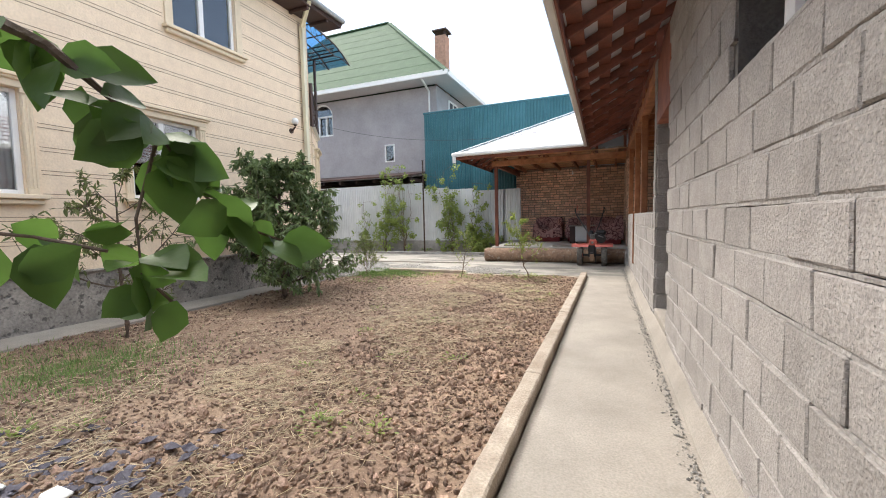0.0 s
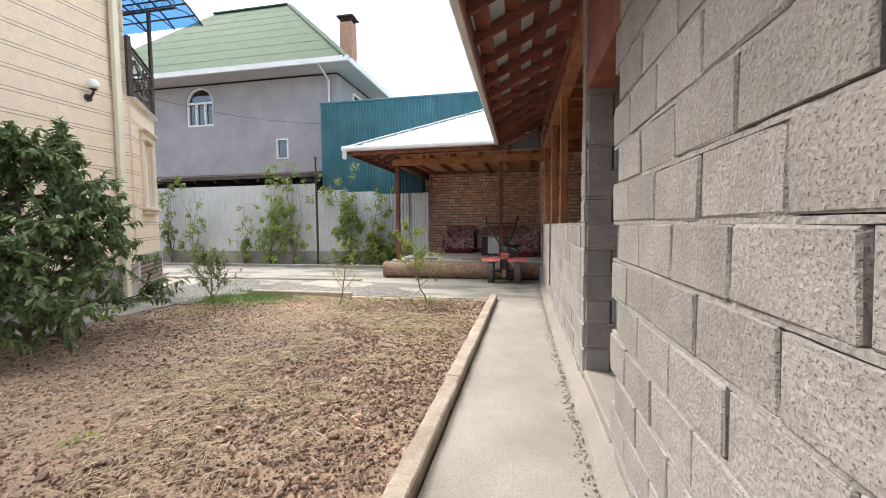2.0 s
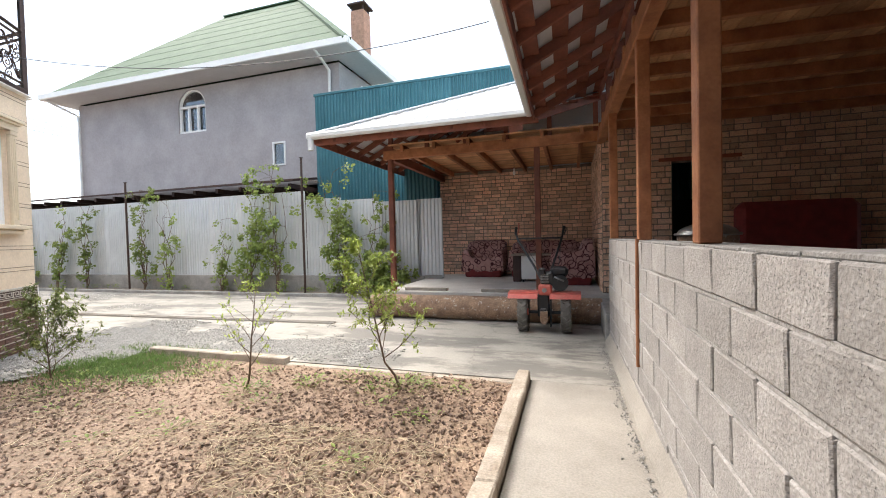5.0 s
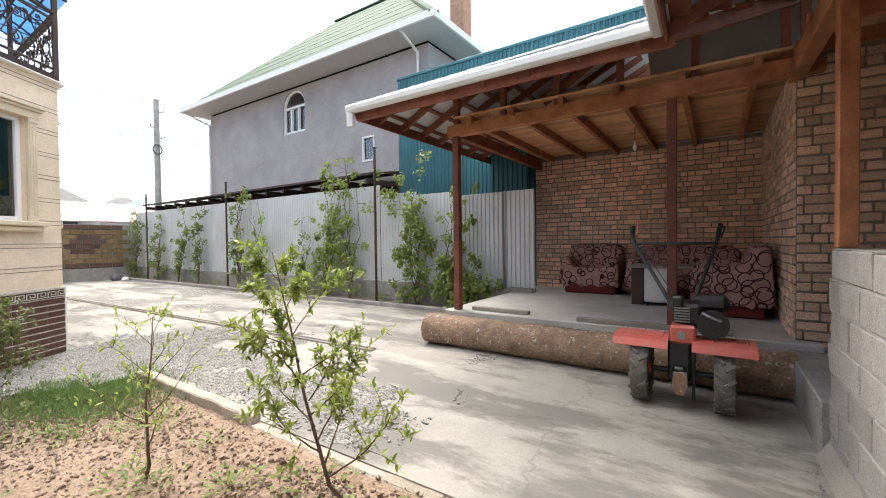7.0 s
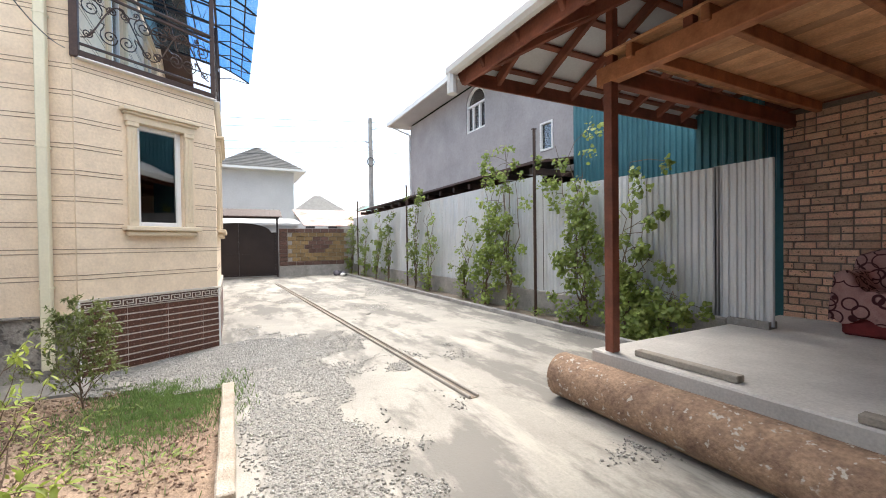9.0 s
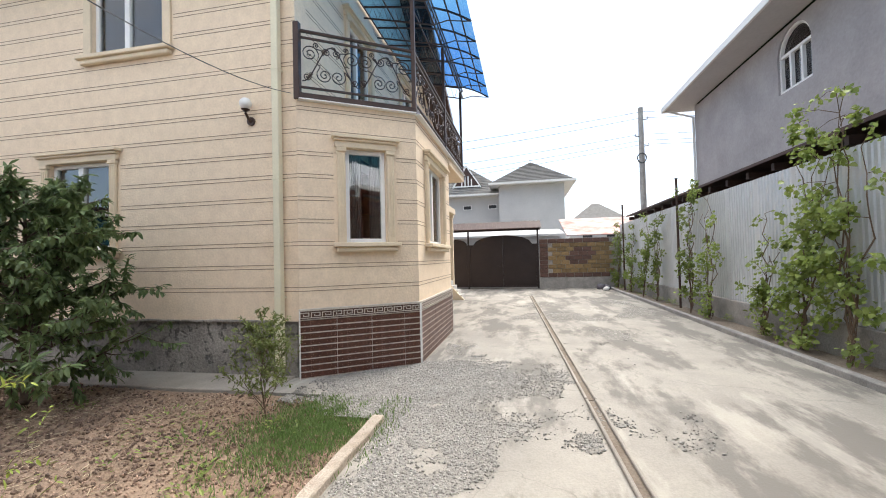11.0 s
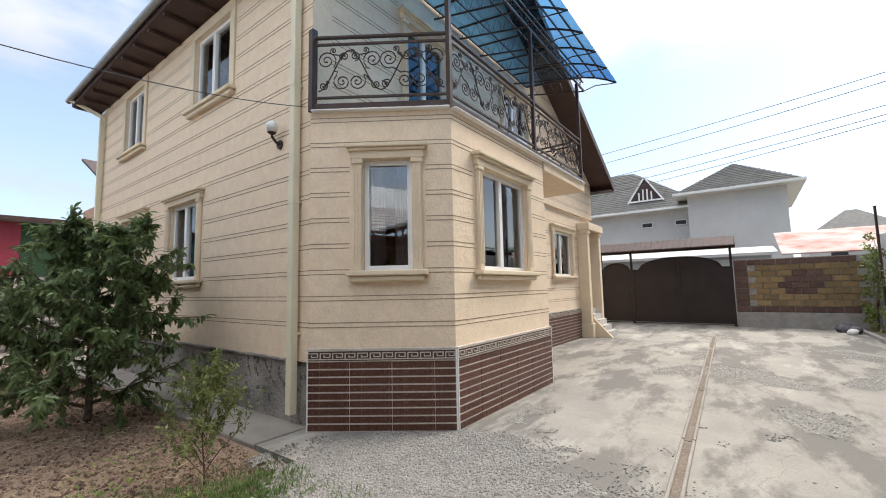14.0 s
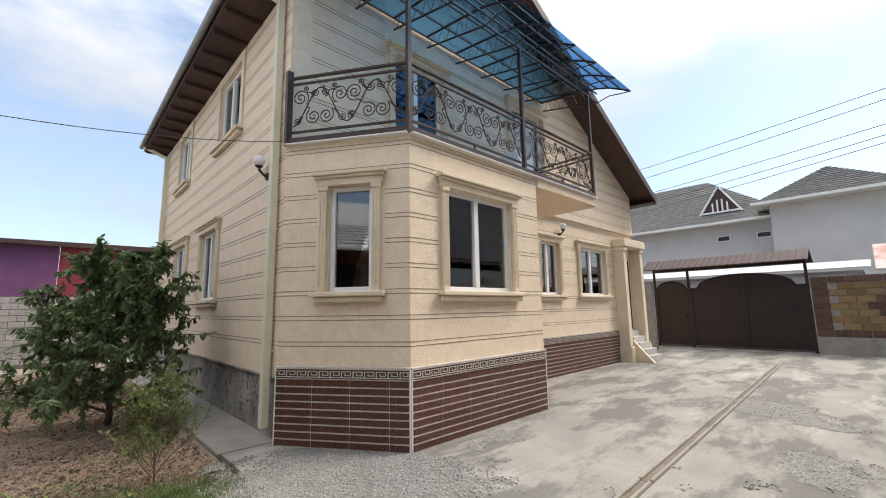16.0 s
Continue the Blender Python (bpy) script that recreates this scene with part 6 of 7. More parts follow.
# ---- blue canopy over the balcony ----
can = thing("balcony_canopy", (-10.3, 9.2, BAND), "blue polycarbonate canopy on wrought-iron posts", "canopy")
bm = bmx()
box(bm, -7.02, -6.94, 8.40, 8.48, BAND, RT + 0.1, 0.004)
part("post", bm, "iron", can)
for x in (-7.95, -10.4, -12.8):
    bm = bmx()
    box(bm, x - 0.03, x + 0.03, 9.79, 9.85, BAND, 6.15, 0.004)
    part("post", bm, "iron", can)


def can_z(y):
    t = (y - 8.4) / 2.15
    return 6.72 - 0.30 * t - 0.62 * max(0, t - 0.55) ** 2 * 2.2


ys = [8.42, 8.9, 9.4, 9.83, 10.1, 10.35, 10.55]
CX0, CX1 = -7.25, -13.25
for i in range(8):
    xa, xb = CX0 + (CX1 - CX0) * i / 8, CX0 + (CX1 - CX0) * (i + 1) / 8 + 0.004
    bm = bmx()
    top = [[bm.verts.new((x, y, can_z(y))) for y in ys] for x in (xa, xb)]
    for j in range(len(ys) - 1):
        bm.faces.new((top[0][j], top[1][j], top[1][j + 1], top[0][j + 1]))
    part("panel", bm, "bluesheet", can)
for i in range(9):
    x = CX0 + (CX1 - CX0) * i / 8
    bm = bmx()
    for a, b in zip(ys, ys[1:]):
        beam(bm, (x, a, can_z(a) - 0.02), (x, b, can_z(b) - 0.02), 0.025, 0.03, 0)
    beam(bm, (x, 8.42, 6.48), (x, 9.83, 6.15), 0.022, 0.025, 0)
    for k in range(6):
        yy = 8.5 + k * 0.22
        z1, z2 = can_z(yy) - 0.03, 6.48 - (yy - 8.42) * 0.234
        tube(bm, [(x, yy, z2), (x, yy + 0.11, z1), (x, yy + 0.2, z2 - 0.04)], 0.006, 4)
    tube(bm, [(x, 9.83, 6.15), (x, 10.1, 6.2), (x, 10.4, can_z(10.4) - 0.1), (x, 10.55, can_z(10.55) - 0.02)], 0.012, 5)
    part("rib", bm, "iron", can)
for y in ys[:-1]:
    bm = bmx()
    beam(bm, (CX0, y, can_z(y) - 0.015), (CX1, y, can_z(y) - 0.015), 0.025, 0.025, 0)
    part("purlin", bm, "iron", can)
bm = bmx()
beam(bm, (CX0, 9.83, 6.17), (CX1, 9.83, 6.17), 0.03, 0.04, 0)
beam(bm, (CX0, 9.83, 6.36), (CX1, 9.83, 6.36), 0.025, 0.025, 0)
x = CX0 - 0.1
while x > CX1 + 0.1:
    tube(bm, [(p[0] + x, 9.83, p[2] + 6.265) for p in spiral((0, 0), 0.075, 1.5, 0, 1, 14)], 0.006, 4)
    x -= 0.21
part("front_truss", bm, "iron", can)
# clutter on the balcony
wht = thing("white_cabinet", (-11.4, 8.9, BAND), "white metal cabinet standing on the balcony", "cabinet")
bm = bmx()
box(bm, -11.75, -11.15, 8.7, 9.1, 3.93, 4.75, 0.02)
part("body", bm, "white", wht)
bm = bmx()
box(bm, -11.72, -11.18, 9.1, 9.115, 4.0, 4.7, 0.006)
part("door", bm, "white", wht)

# ---- plants ----
def leaf_mesh(leaves):
    """leaves: (place, way, normal, length, width). Each is a folded pointed blade of eight faces."""
    vs, fs = [], []
    prof = ((0.0, 0.0), (0.22, 0.72), (0.5, 1.0), (0.78, 0.62), (1.0, 0.0))
    for p, d, nrm, L, W in leaves:
        d = Vector(d).normalized()
        s = d.cross(Vector(nrm))
        if s.length < 1e-3:
            s = d.cross(Vector((0.3, 0.9, 0.1)))
        s.normalize()
        u = s.cross(d)
        k = len(vs)
        for t, w in prof:
            c = Vector(p) + d * (L * t) - u * (0.16 * L * t * t)
            vs += [tuple(c + s * (W * w / 2) + u * (0.16 * W * w)), tuple(c), tuple(c - s * (W * w / 2) + u * (0.16 * W * w))]
        for i in range(4):
            a = k + 3 * i
            fs += [(a, a + 1, a + 4, a + 3), (a + 1, a + 2, a + 5, a + 4)]
    return vs, fs


def rand_dir(rng):
    return Vector((rng.gauss(0, 1), rng.gauss(0, 1), rng.gauss(0, 1))).normalized()


def grow(rng, start, way, length, radius, seg=6, wander=0.25, lift=0.1):
    """A wandering branch: points and radii."""
    p, d = Vector(start), Vector(way).normalized()
    pts, rs = [p.copy()], [radius]
    for i in range(seg):
        d = (d + rand_dir(rng) * wander + Vector((0, 0, lift))).normalized()
        p = p + d * (length / seg)
        pts.append(p.copy())
        rs.append(radius * (1 - 0.8 * (i + 1) / seg))
    return pts, rs


def plant(name, base, height, spread, label, category, seed, limbs=10, subs=7, leaf=(0.10, 0.028), per=26, leafmat="leaf", trunk_r=0.035, trunk_h=0.3, droop=0.3, lean=(0, 0), bark="bark", up=0.5, group=""):
    """A small tree or shrub: tapered trunk with limbs, and a crown of single leaves."""
    rng = scatter_rng(seed)
    t = thing(name, base, label, category, group)
    b = Vector(base)
    bm = bmx()
    top = b + Vector((lean[0], lean[1], trunk_h))
    leader = b + Vector((lean[0] * 2.4, lean[1] * 2.4, height * 0.86))
    tp = [b + Vector((0, 0, -0.05)), b.lerp(top, 0.5) + Vector((0.01, 0.015, 0)), top, top.lerp(leader, 0.4) + Vector((0.02, -0.03, 0)), top.lerp(leader, 0.7), leader]
    tube(bm, tp, [trunk_r * 1.25, trunk_r, trunk_r * 0.85, trunk_r * 0.6, trunk_r * 0.4, trunk_r * 0.15], 8)
    tips = []
    for i in range(limbs):
        f = (i + 0.6) / limbs
        s = top.lerp(leader, f * 0.9)
        a = i * 2.4 + rng.uniform(-.5, .5)
        reach = spread * (1.0 - 0.62 * f) * rng.uniform(0.75, 1.12)
        d = Vector((math.cos(a), math.sin(a), up * rng.uniform(0.6, 1.5)))
        pts, rs = grow(rng, s, d, reach, trunk_r * 0.5 * (1 - 0.6 * f), 6, 0.18, 0.03)
        tube(bm, pts, rs, 5)
        tips.append((pts, 0.3))
        for j in range(subs):
            q = pts[rng.randint(2, len(pts) - 1)]
            dd = (Vector(d) * 0.6 + rand_dir(rng) * 0.9).normalized()
            p2, r2 = grow(rng, q, dd, reach * rng.uniform(0.25, 0.5), trunk_r * 0.16, 4, 0.25, 0.02)
            tube(bm, p2, r2, 4)
            tips.append((p2, 0.0))
    tips.append(([top.lerp(leader, k / 5) for k in range(6)], 0.4))
    part("trunk", bm, bark, t)
    leaves = []
    for pts, skip in tips:
        for _ in range(per):
            f = skip + (1 - skip) * rng.random() ** 0.7
            x = f * (len(pts) - 1)
            i = min(int(x), len(pts) - 2)
            p = Vector(pts[i]).lerp(pts[i + 1], x - i)
            along = (Vector(pts[i + 1]) - Vector(pts[i])).normalized()
            d = (along * 0.5 + rand_dir(rng) * 0.9 + Vector((0, 0, -droop))).normalized()
            L = leaf[0] * rng.uniform(0.6, 1.2)
            leaves.append((p, d, (rng.uniform(-.6, .6), rng.uniform(-.6, .6), 1), L, leaf[1] * L / leaf[0]))
    vs, fs = leaf_mesh(leaves)
    raw("crown", vs, fs, leafmat, t, smooth=True)
    return t


plant("peach_tree", (-5.60, 5.80, 0.1), 3.0, 1.36, "leafy young peach tree with drooping dark green leaves", "tree", 3, limbs=34, subs=14, per=36, leaf=(0.11, 0.038), trunk_r=0.05, trunk_h=0.16, droop=0.7, up=0.40)
plant("peach_tree", (-5.55, 3.1, 0.1), 2.25, 1.3, "younger peach tree with sparse green leaves", "tree", 4, limbs=14, subs=7, per=12, leaf=(0.085, 0.03), leafmat="olive", trunk_r=0.03, trunk_h=0.4, droop=0.5)
plant("pomegranate_bush", (-5.72, 8.76, 0.12), 1.05, 0.62, "small-leaved green bush growing from grass", "bush", 5, limbs=26, subs=8, per=14, leaf=(0.045, 0.017), leafmat="olive", trunk_r=0.010, trunk_h=0.03, droop=0.0, up=1.2, bark="twig")
plant("pomegranate_sapling", (-1.76, 9.5, 0.1), 1.72, 0.55, "thin sapling with bright yellow-green young leaves", "sapling", 6, limbs=16, subs=7, per=20, leaf=(0.046, 0.016), leafmat="young", trunk_r=0.012, trunk_h=0.30, droop=-0.1, lean=(-0.12, -0.13), up=0.9, bark="twig")
plant("pomegranate_sapling", (-3.35, 9.1, 0.1), 1.25, 0.55, "sparse bare-stemmed sapling with a few leaves", "sapling", 7, limbs=12, subs=4, per=5, leaf=(0.045, 0.015), leafmat="young", trunk_r=0.011, trunk_h=0.2, droop=-0.1, up=1.2, lean=(0.08, 0), bark="twig")

# tree behind the viewer's start, one branch of which hangs into the view
rng = scatter_rng(77)
apr = thing("apricot_tree", (-1.9, -0.9, 0.1), "apricot tree with broad glossy leaves on a low branch", "tree")
bm = bmx()
tube(bm, [(-1.9, -0.9, 0.0), (-1.88, -0.86, 0.8), (-1.82, -0.8, 1.6), (-1.75, -0.7, 2.4), (-1.7, -0.6, 3.2)], [0.08, 0.07, 0.055, 0.035, 0.012], 8)
BR = [[(-1.82, -0.8, 1.6), (-1.2, -0.1, 1.9), (-0.8, 0.28, 1.80), (-0.69, 0.32, 1.74), (-0.63, 0.36, 1.67), (-0.59, 0.39, 1.63), (-0.58, 0.43, 1.56), (-0.57, 0.49, 1.50), (-0.54, 0.59, 1.46)],
      [(-1.85, -0.85, 1.2), (-1.2, -0.2, 1.42), (-0.71, 0.23, 1.50), (-0.65, 0.27, 1.49), (-0.58, 0.31, 1.47)],
      [(-0.59, 0.39, 1.63), (-0.57, 0.34, 1.51), (-0.55, 0.33, 1.44), (-0.53, 0.37, 1.38)]]
for pts, r0 in zip(BR, (0.018, 0.014, 0.003)):
    n = len(pts) - 1
    tube(bm, pts, [max(0.0022, r0 * (1 - 1.6 * i / n)) for i in range(n + 1)], 6)
for k in range(6):
    pts, rs = grow(rng, (-1.72, -0.65, 2.6 + 0.1 * k), (math.cos(k) * -0.6 - 0.7, math.sin(k) - 0.6, 0.7), 1.0, 0.02)
    tube(bm, pts, rs, 5)
    BR.append(pts)
part("trunk", bm, "bark", apr)
leaves = []
for b, pts in enumerate(BR):
    for i in range(1 if b > 2 else 2 if b < 2 else 0, len(pts) - 1):
        for _ in range(9 if b > 2 else 6 if b == 0 else 3 if b == 1 else 6):
            p = Vector(pts[i]).lerp(pts[i + 1], rng.random()) + rand_dir(rng) * 0.015
            d = (rand_dir(rng) * 0.8 + Vector((0.0, 0.15, -0.55))).normalized()
            L = rng.uniform(0.05, 0.10)
            leaves.append((p, d, Vector((0.75, -0.45, 0.45)) + rand_dir(rng) * 0.65, L, L * rng.uniform(0.62, 0.8)))
vs, fs = leaf_mesh(leaves)
raw("crown", vs, fs, "bigleaf", apr, smooth=True)


def vine(x, top, width, seed, dense, label):
    """A grape vine climbing on the fence: crooked stems from one root and loose clumps of leaves."""
    rng = scatter_rng(seed)
    t = thing("grape_vine", (x, 15.5, 0.15), label, "vine", "vines along the fence")
    bm = bmx()
    leaves = []
    lean = rng.uniform(-.6, .6) * width
    for s in range(3 + int(dense * 3)):
        tx = x + lean + rng.uniform(-1, 1) * width * (0.95 if s else 0.2)
        h = top * (rng.uniform(0.45, 1.0) if s else 1.0)
        n = 11
        pts = [(x + rng.uniform(-.05, .05), 15.5, 0.12)]
        kink = 0.0
        for i in range(1, n + 1):
            f = i / n
            kink = kink * 0.6 + rng.uniform(-.11, .11)
            pts.append((x + (tx - x) * f ** 1.2 + kink, 15.52 + 0.2 * f * rng.uniform(0.2, 1.2), 0.15 + (h - 0.15) * f + rng.uniform(-.05, .05)))
        tube(bm, pts, [0.017 * (1 - 0.72 * i / n) for i in range(n + 1)], 5)
        for i in range(2, n + 1):
            if rng.random() > 0.14 + 0.32 * dense + 0.35 * i / n:
                continue
            # a side shoot with its own clump
            side = Vector((rng.gauss(0, .24), rng.uniform(-.22, .02), rng.gauss(-0.02, .13)))
            c = Vector(pts[i]) + side
            tube(bm, [pts[i], Vector(pts[i]) + side * 0.5 + Vector((0, 0, 0.04)), c], [0.006, 0.005, 0.003], 4)
            r = rng.uniform(0.08, 0.19) * (0.75 + 0.25 * dense)
            for _ in range(int(rng.uniform(14, 46) * (0.55 + 0.45 * dense))):
                p = c + rand_dir(rng) * r * rng.random() ** 0.5 + Vector((0, 0, rng.uniform(-.08, .02)))
                L = rng.uniform(0.04, 0.09)
                d = (rand_dir(rng) * 0.8 + Vector((0, -0.35, -0.45))).normalized()
                leaves.append((p, d, (rng.uniform(-.7, .7), -1 + rng.uniform(0, .8), 0.6), L, L * rng.uniform(0.9, 1.15)))
    part("stem", bm, "twig", t)
    vs, fs = leaf_mesh(leaves)
    raw("foliage", vs, fs, "vine", t, smooth=True)


for i, (x, top, w, dense) in enumerate(((-21.6, 3.0, 0.5, 0.9), (-19.4, 2.9, 0.6, 0.8), (-17.6, 2.9, 0.5, 0.8), (-16.1, 3.1, 0.45, 0.8), (-13.4, 3.4, 0.55, 0.75), (-12.3, 3.1, 0.4, 0.6), (-10.2, 2.4, 0.5, 0.5),
                                        (-9.1, 3.7, 0.75, 1.2), (-8.2, 3.85, 0.6, 1.25), (-6.0, 3.55, 0.5, 1.35), (-5.1, 2.9, 0.4, 1.0), (-4.6, 0.95, 0.35, 1.3))):
    vine(x, top, w, 300 + i, dense, "green grape vine climbing the silver fence" if dense > 0.7 else "thin sparse grape vine on the silver fence")


def blades(n, where, seed, h=(0.06, 0.2), w=0.004):
    rng = scatter_rng(seed)
    leaves = []
    for _ in range(n):
        p = where(rng)
        if p is None:
            continue
        a = rng.random() * math.tau
        L = rng.uniform(*h)
        leaves.append((p, (math.cos(a) * 0.9, math.sin(a) * 0.9, 1), (math.cos(a), math.sin(a), 0.6), L, w * 2))
    return leaf_mesh(leaves)


def clump(cx, cy, rx, ry, z=None):
    def f(rng):
        x, y = cx + rng.gauss(0, rx * 0.5), cy + rng.gauss(0, ry * 0.5)
        if not (BX0 < x < BX1 and -2.5 < y < 10.25):
            return None
        return x, y, (soil_height(x, y) if y < 9.9 else G) + 0.0
    return f


vs, fs = blades(9500, clump(-5.6, 9.4, 0.95, 0.65), 51, (0.03, 0.095), 0.0035)
raw("grass_patch", vs, fs, "grass", label="fresh green grass at the corner of the bed", kind="stuff", category="grass")
vs, fs = blades(4200, clump(-4.9, 2.3, 1.1, 0.9), 52, (0.03, 0.10), 0.003)
raw("grass_patch", vs, fs, "grass", label="patchy green grass by the house path", kind="stuff", category="grass")
weeds = []
rngw = scatter_rng(53)
for k in range(95):
    cx, cy = rngw.uniform(-6.0, -1.0), rngw.uniform(1.0, 9.8)
    if noise.noise(Vector((cx * 0.6, cy * 0.6, 31))) < 0.0 and cy < 8.8:
        continue
    z = soil_height(cx, cy)
    for _ in range(rngw.randint(14, 40)):
        a, r = rngw.random() * math.tau, rngw.random() * 0.16
        L = rngw.uniform(0.02, 0.055)
        weeds.append(((cx + r * math.cos(a), cy + r * math.sin(a), z + rngw.uniform(0.01, 0.06)), (math.cos(a), math.sin(a), rngw.uniform(0.1, 0.8)), (0, 0, 1), L, L * 0.5))
for cx, cy, n_leaf, reach in ((-1.75, 9.45, 110, 0.30), (-2.75, 9.35, 70, 0.16), (-3.3, 9.0, 60, 0.2), (-2.3, 9.6, 60, 0.25), (-4.2, 9.5, 80, 0.3), (-5.0, 8.6, 90, 0.4), (-5.4, 7.9, 70, 0.35)):
    for _ in range(n_leaf):
        a, r = rngw.random() * math.tau, reach * rngw.random() ** 0.6
        x, y = cx + r * math.cos(a), cy + r * math.sin(a)
        L = rngw.uniform(0.03, 0.07)
        weeds.append(((x, y, soil_height(x, y) + rngw.uniform(0.01, 0.10)), (math.cos(a), math.sin(a), rngw.uniform(0.2, 1.0)), (0, 0, 1), L, L * 0.4))
for k in range(26):
    cx, cy = rngw.uniform(-22, -4), rngw.uniform(15.3, 15.7)
    for _ in range(30):
        a, r = rngw.random() * math.tau, rngw.random() * 0.15
        L = rngw.uniform(0.03, 0.08)
        weeds.append(((cx + r * math.cos(a), cy + r * 0.5 * math.sin(a), 0.2 + rngw.uniform(0.01, 0.12)), (math.cos(a), math.sin(a), rngw.uniform(0.1, 0.8)), (0, 0, 1), L, L * 0.5))
vs, fs = leaf_mesh(weeds)
raw("weeds", vs, fs, "vine", label="small green weeds scattered on the soil", kind="stuff", category="weeds")

# heap of dark rags and rubbish by the bed's near corner
rub = thing("rubbish_heap", (-2.5, 0.9, 0.1), "flat heap of dark ash, rags and pale scraps", "rubbish")
vs, fs = pebbles(900, lambda r: (-2.75 + r.gauss(0, 0.45), 0.75 + r.gauss(0, 0.35), 0.14), 0.035, 61, 0.5)
raw("ash", vs, fs, "rag", rub, kind="stuff")
for k, (x, y) in enumerate(((-2.55, 1.05), (-2.95, 0.95), (-2.3, 0.8))):
    bm = bmx()
    box(bm, x - 0.07, x + 0.07, y - 0.04, y + 0.05, 0.16, 0.19, 0.012)
    part("scrap", bm, "white", rub, "pale scrap of rubbish")

# ---- things in the yard ----
def loft(bm, sections, cap=True):
    """Joins closed rings of points."""
    rings = [[bm.verts.new(FRAME @ Vector(p)) for p in s] for s in sections]
    n = len(rings[0])
    for a, b in zip(rings, rings[1:]):
        for k in range(n):
            bm.faces.new((a[k], a[(k + 1) % n], b[(k + 1) % n], b[k]))
    if cap:
        bm.faces.new(rings[0][::-1])
        bm.faces.new(rings[-1])
    return bm


# rusty pipe along the platform
rp = thing("rusty_pipe", (-1.8, 12.95, G), "thick rusty brown steel pipe lying along the platform", "pipe")
bm = bmx()
A, B, R = Vector((-3.84, 12.98, G + 0.215)), Vector((0.36, 12.93, G + 0.215)), 0.215
secs = []
for i in range(31):
    t = i / 30
    c = A.lerp(B, t)
    ring = []
    for k in range(28):
        a = k / 28 * math.tau
        r = R + 0.006 * noise.noise(Vector((c.x * 2, math.cos(a) * 2, math.sin(a) * 2)))
        ring.append((c.x, c.y + r * math.cos(a), c.z + r * math.sin(a)))
    secs.append(ring)
loft(bm, secs, False)
inner = []
for i in (0, 30):
    c = A.lerp(B, i / 30)
    inner.append([(c.x, c.y + 0.198 * math.cos(k / 28 * math.tau), c.z + 0.198 * math.sin(k / 28 * math.tau)) for k in range(28)])
loft(bm, [secs[0], inner[0]], False)
loft(bm, [secs[-1], inner[1]], False)
part("shell", bm, "rustpipe", rp, smooth=True)
bm = bmx()
loft(bm, [[(A.x + 0.12, y, z) for _, y, z in inner[0]], [(B.x - 0.12, y, z) for _, y, z in inner[1]]])
part("filling", bm, "darksoil", rp, "earth packed inside the pipe")
# planks on the platform edge
for x0, x1, y, a in ((-3.35, -2.45, 13.42, -2), (-1.75, -0.1, 13.36, 1)):
    bm = bmx()
    box(bm, x0, x1, -0.05, 0.05, 0, 0.055, 0.006, Matrix.Translation((0, y, PZ + 0.002)) @ Matrix.Rotation(radians(a * 0.4), 4, 'Z'))
    part("plank", bm, "rawwood", label="weathered grey plank lying on the platform edge", category="plank")

# walk-behind tractor
tr = thing("walking_tractor", (-0.53, 12.25, G), "red two-wheeled walking tractor with black engine and handlebars", "tractor")
WR, WW = 0.30, 0.15


def wheel(x, name="wheel"):
    bm = bmx()
    n = 36
    prof = [(-0.062, 0.17), (-0.074, 0.22), (-0.07, 0.27), (-0.045, 0.285), (0.045, 0.285), (0.07, 0.27), (0.074, 0.22), (0.062, 0.17)]
    rings = [[(x + px, 12.25 + r * math.cos(k / n * math.tau), G + WR + r * math.sin(k / n * math.tau)) for px, r in prof] for k in range(n)]
    V = [[bm.verts.new(p) for p in ring] for ring in rings]
    for k in range(n):
        a, b = V[k], V[(k + 1) % n]
        for j in range(len(prof)):
            jj = (j + 1) % len(prof)
            bm.faces.new((a[j], a[jj], b[jj], b[j]))
    w = part(name, bm, "tyre", tr, "dusty black tyre with deep chevron lugs", smooth=False)
    for k in range(15):
        for sd in (-1, 1):
            bm = bmx()
            a = (k + (0.5 if sd > 0 else 0)) / 15 * math.tau
            m = Matrix.Translation((x, 12.25, G + WR)) @ Matrix.Rotation(a, 4, 'X') @ Matrix.Translation((sd * 0.038, 0, 0.288)) @ Matrix.Rotation(radians(38 * sd), 4, 'Z')
            box(bm, -0.045, 0.045, -0.014, 0.014, -0.015, 0.014, 0.004, m)
            part("lug", bm, "tyre", w)
    bm = bmx()
    tube(bm, [(x - 0.05, 12.25, G + WR), (x + 0.05, 12.25, G + WR)], 0.172, 24)
    part("rim", bm, "engine", w)
    bm = bmx()
    tube(bm, [(x - 0.075, 12.25, G + WR), (x + 0.075, 12.25, G + WR)], 0.05, 12)
    part("hub", bm, "red", w)


wheel(-0.84)
wheel(-0.20)
bm = bmx()
tube(bm, [(-0.84, 12.25, G + WR), (-0.20, 12.25, G + WR)], 0.025, 10)
part("axle", bm, "engine", tr)
bm = bmx()
box(bm, -0.62, -0.44, 12.14, 12.38, 0.36, 0.72, 0.02)
box(bm, -0.58, -0.48, 12.08, 12.2, 0.30, 0.5, 0.02)
part("gearbox", bm, "engine", tr)
bm = bmx()
box(bm, -0.60, -0.40, 12.10, 12.36, 0.70, 0.86, 0.02)
part("front_housing", bm, "red", tr)
bm = bmx()
tube(bm, [(-0.51, 12.095, 0.78), (-0.51, 12.08, 0.78)], 0.035, 14)
part("cap", bm, "steel", tr)
bm = bmx()
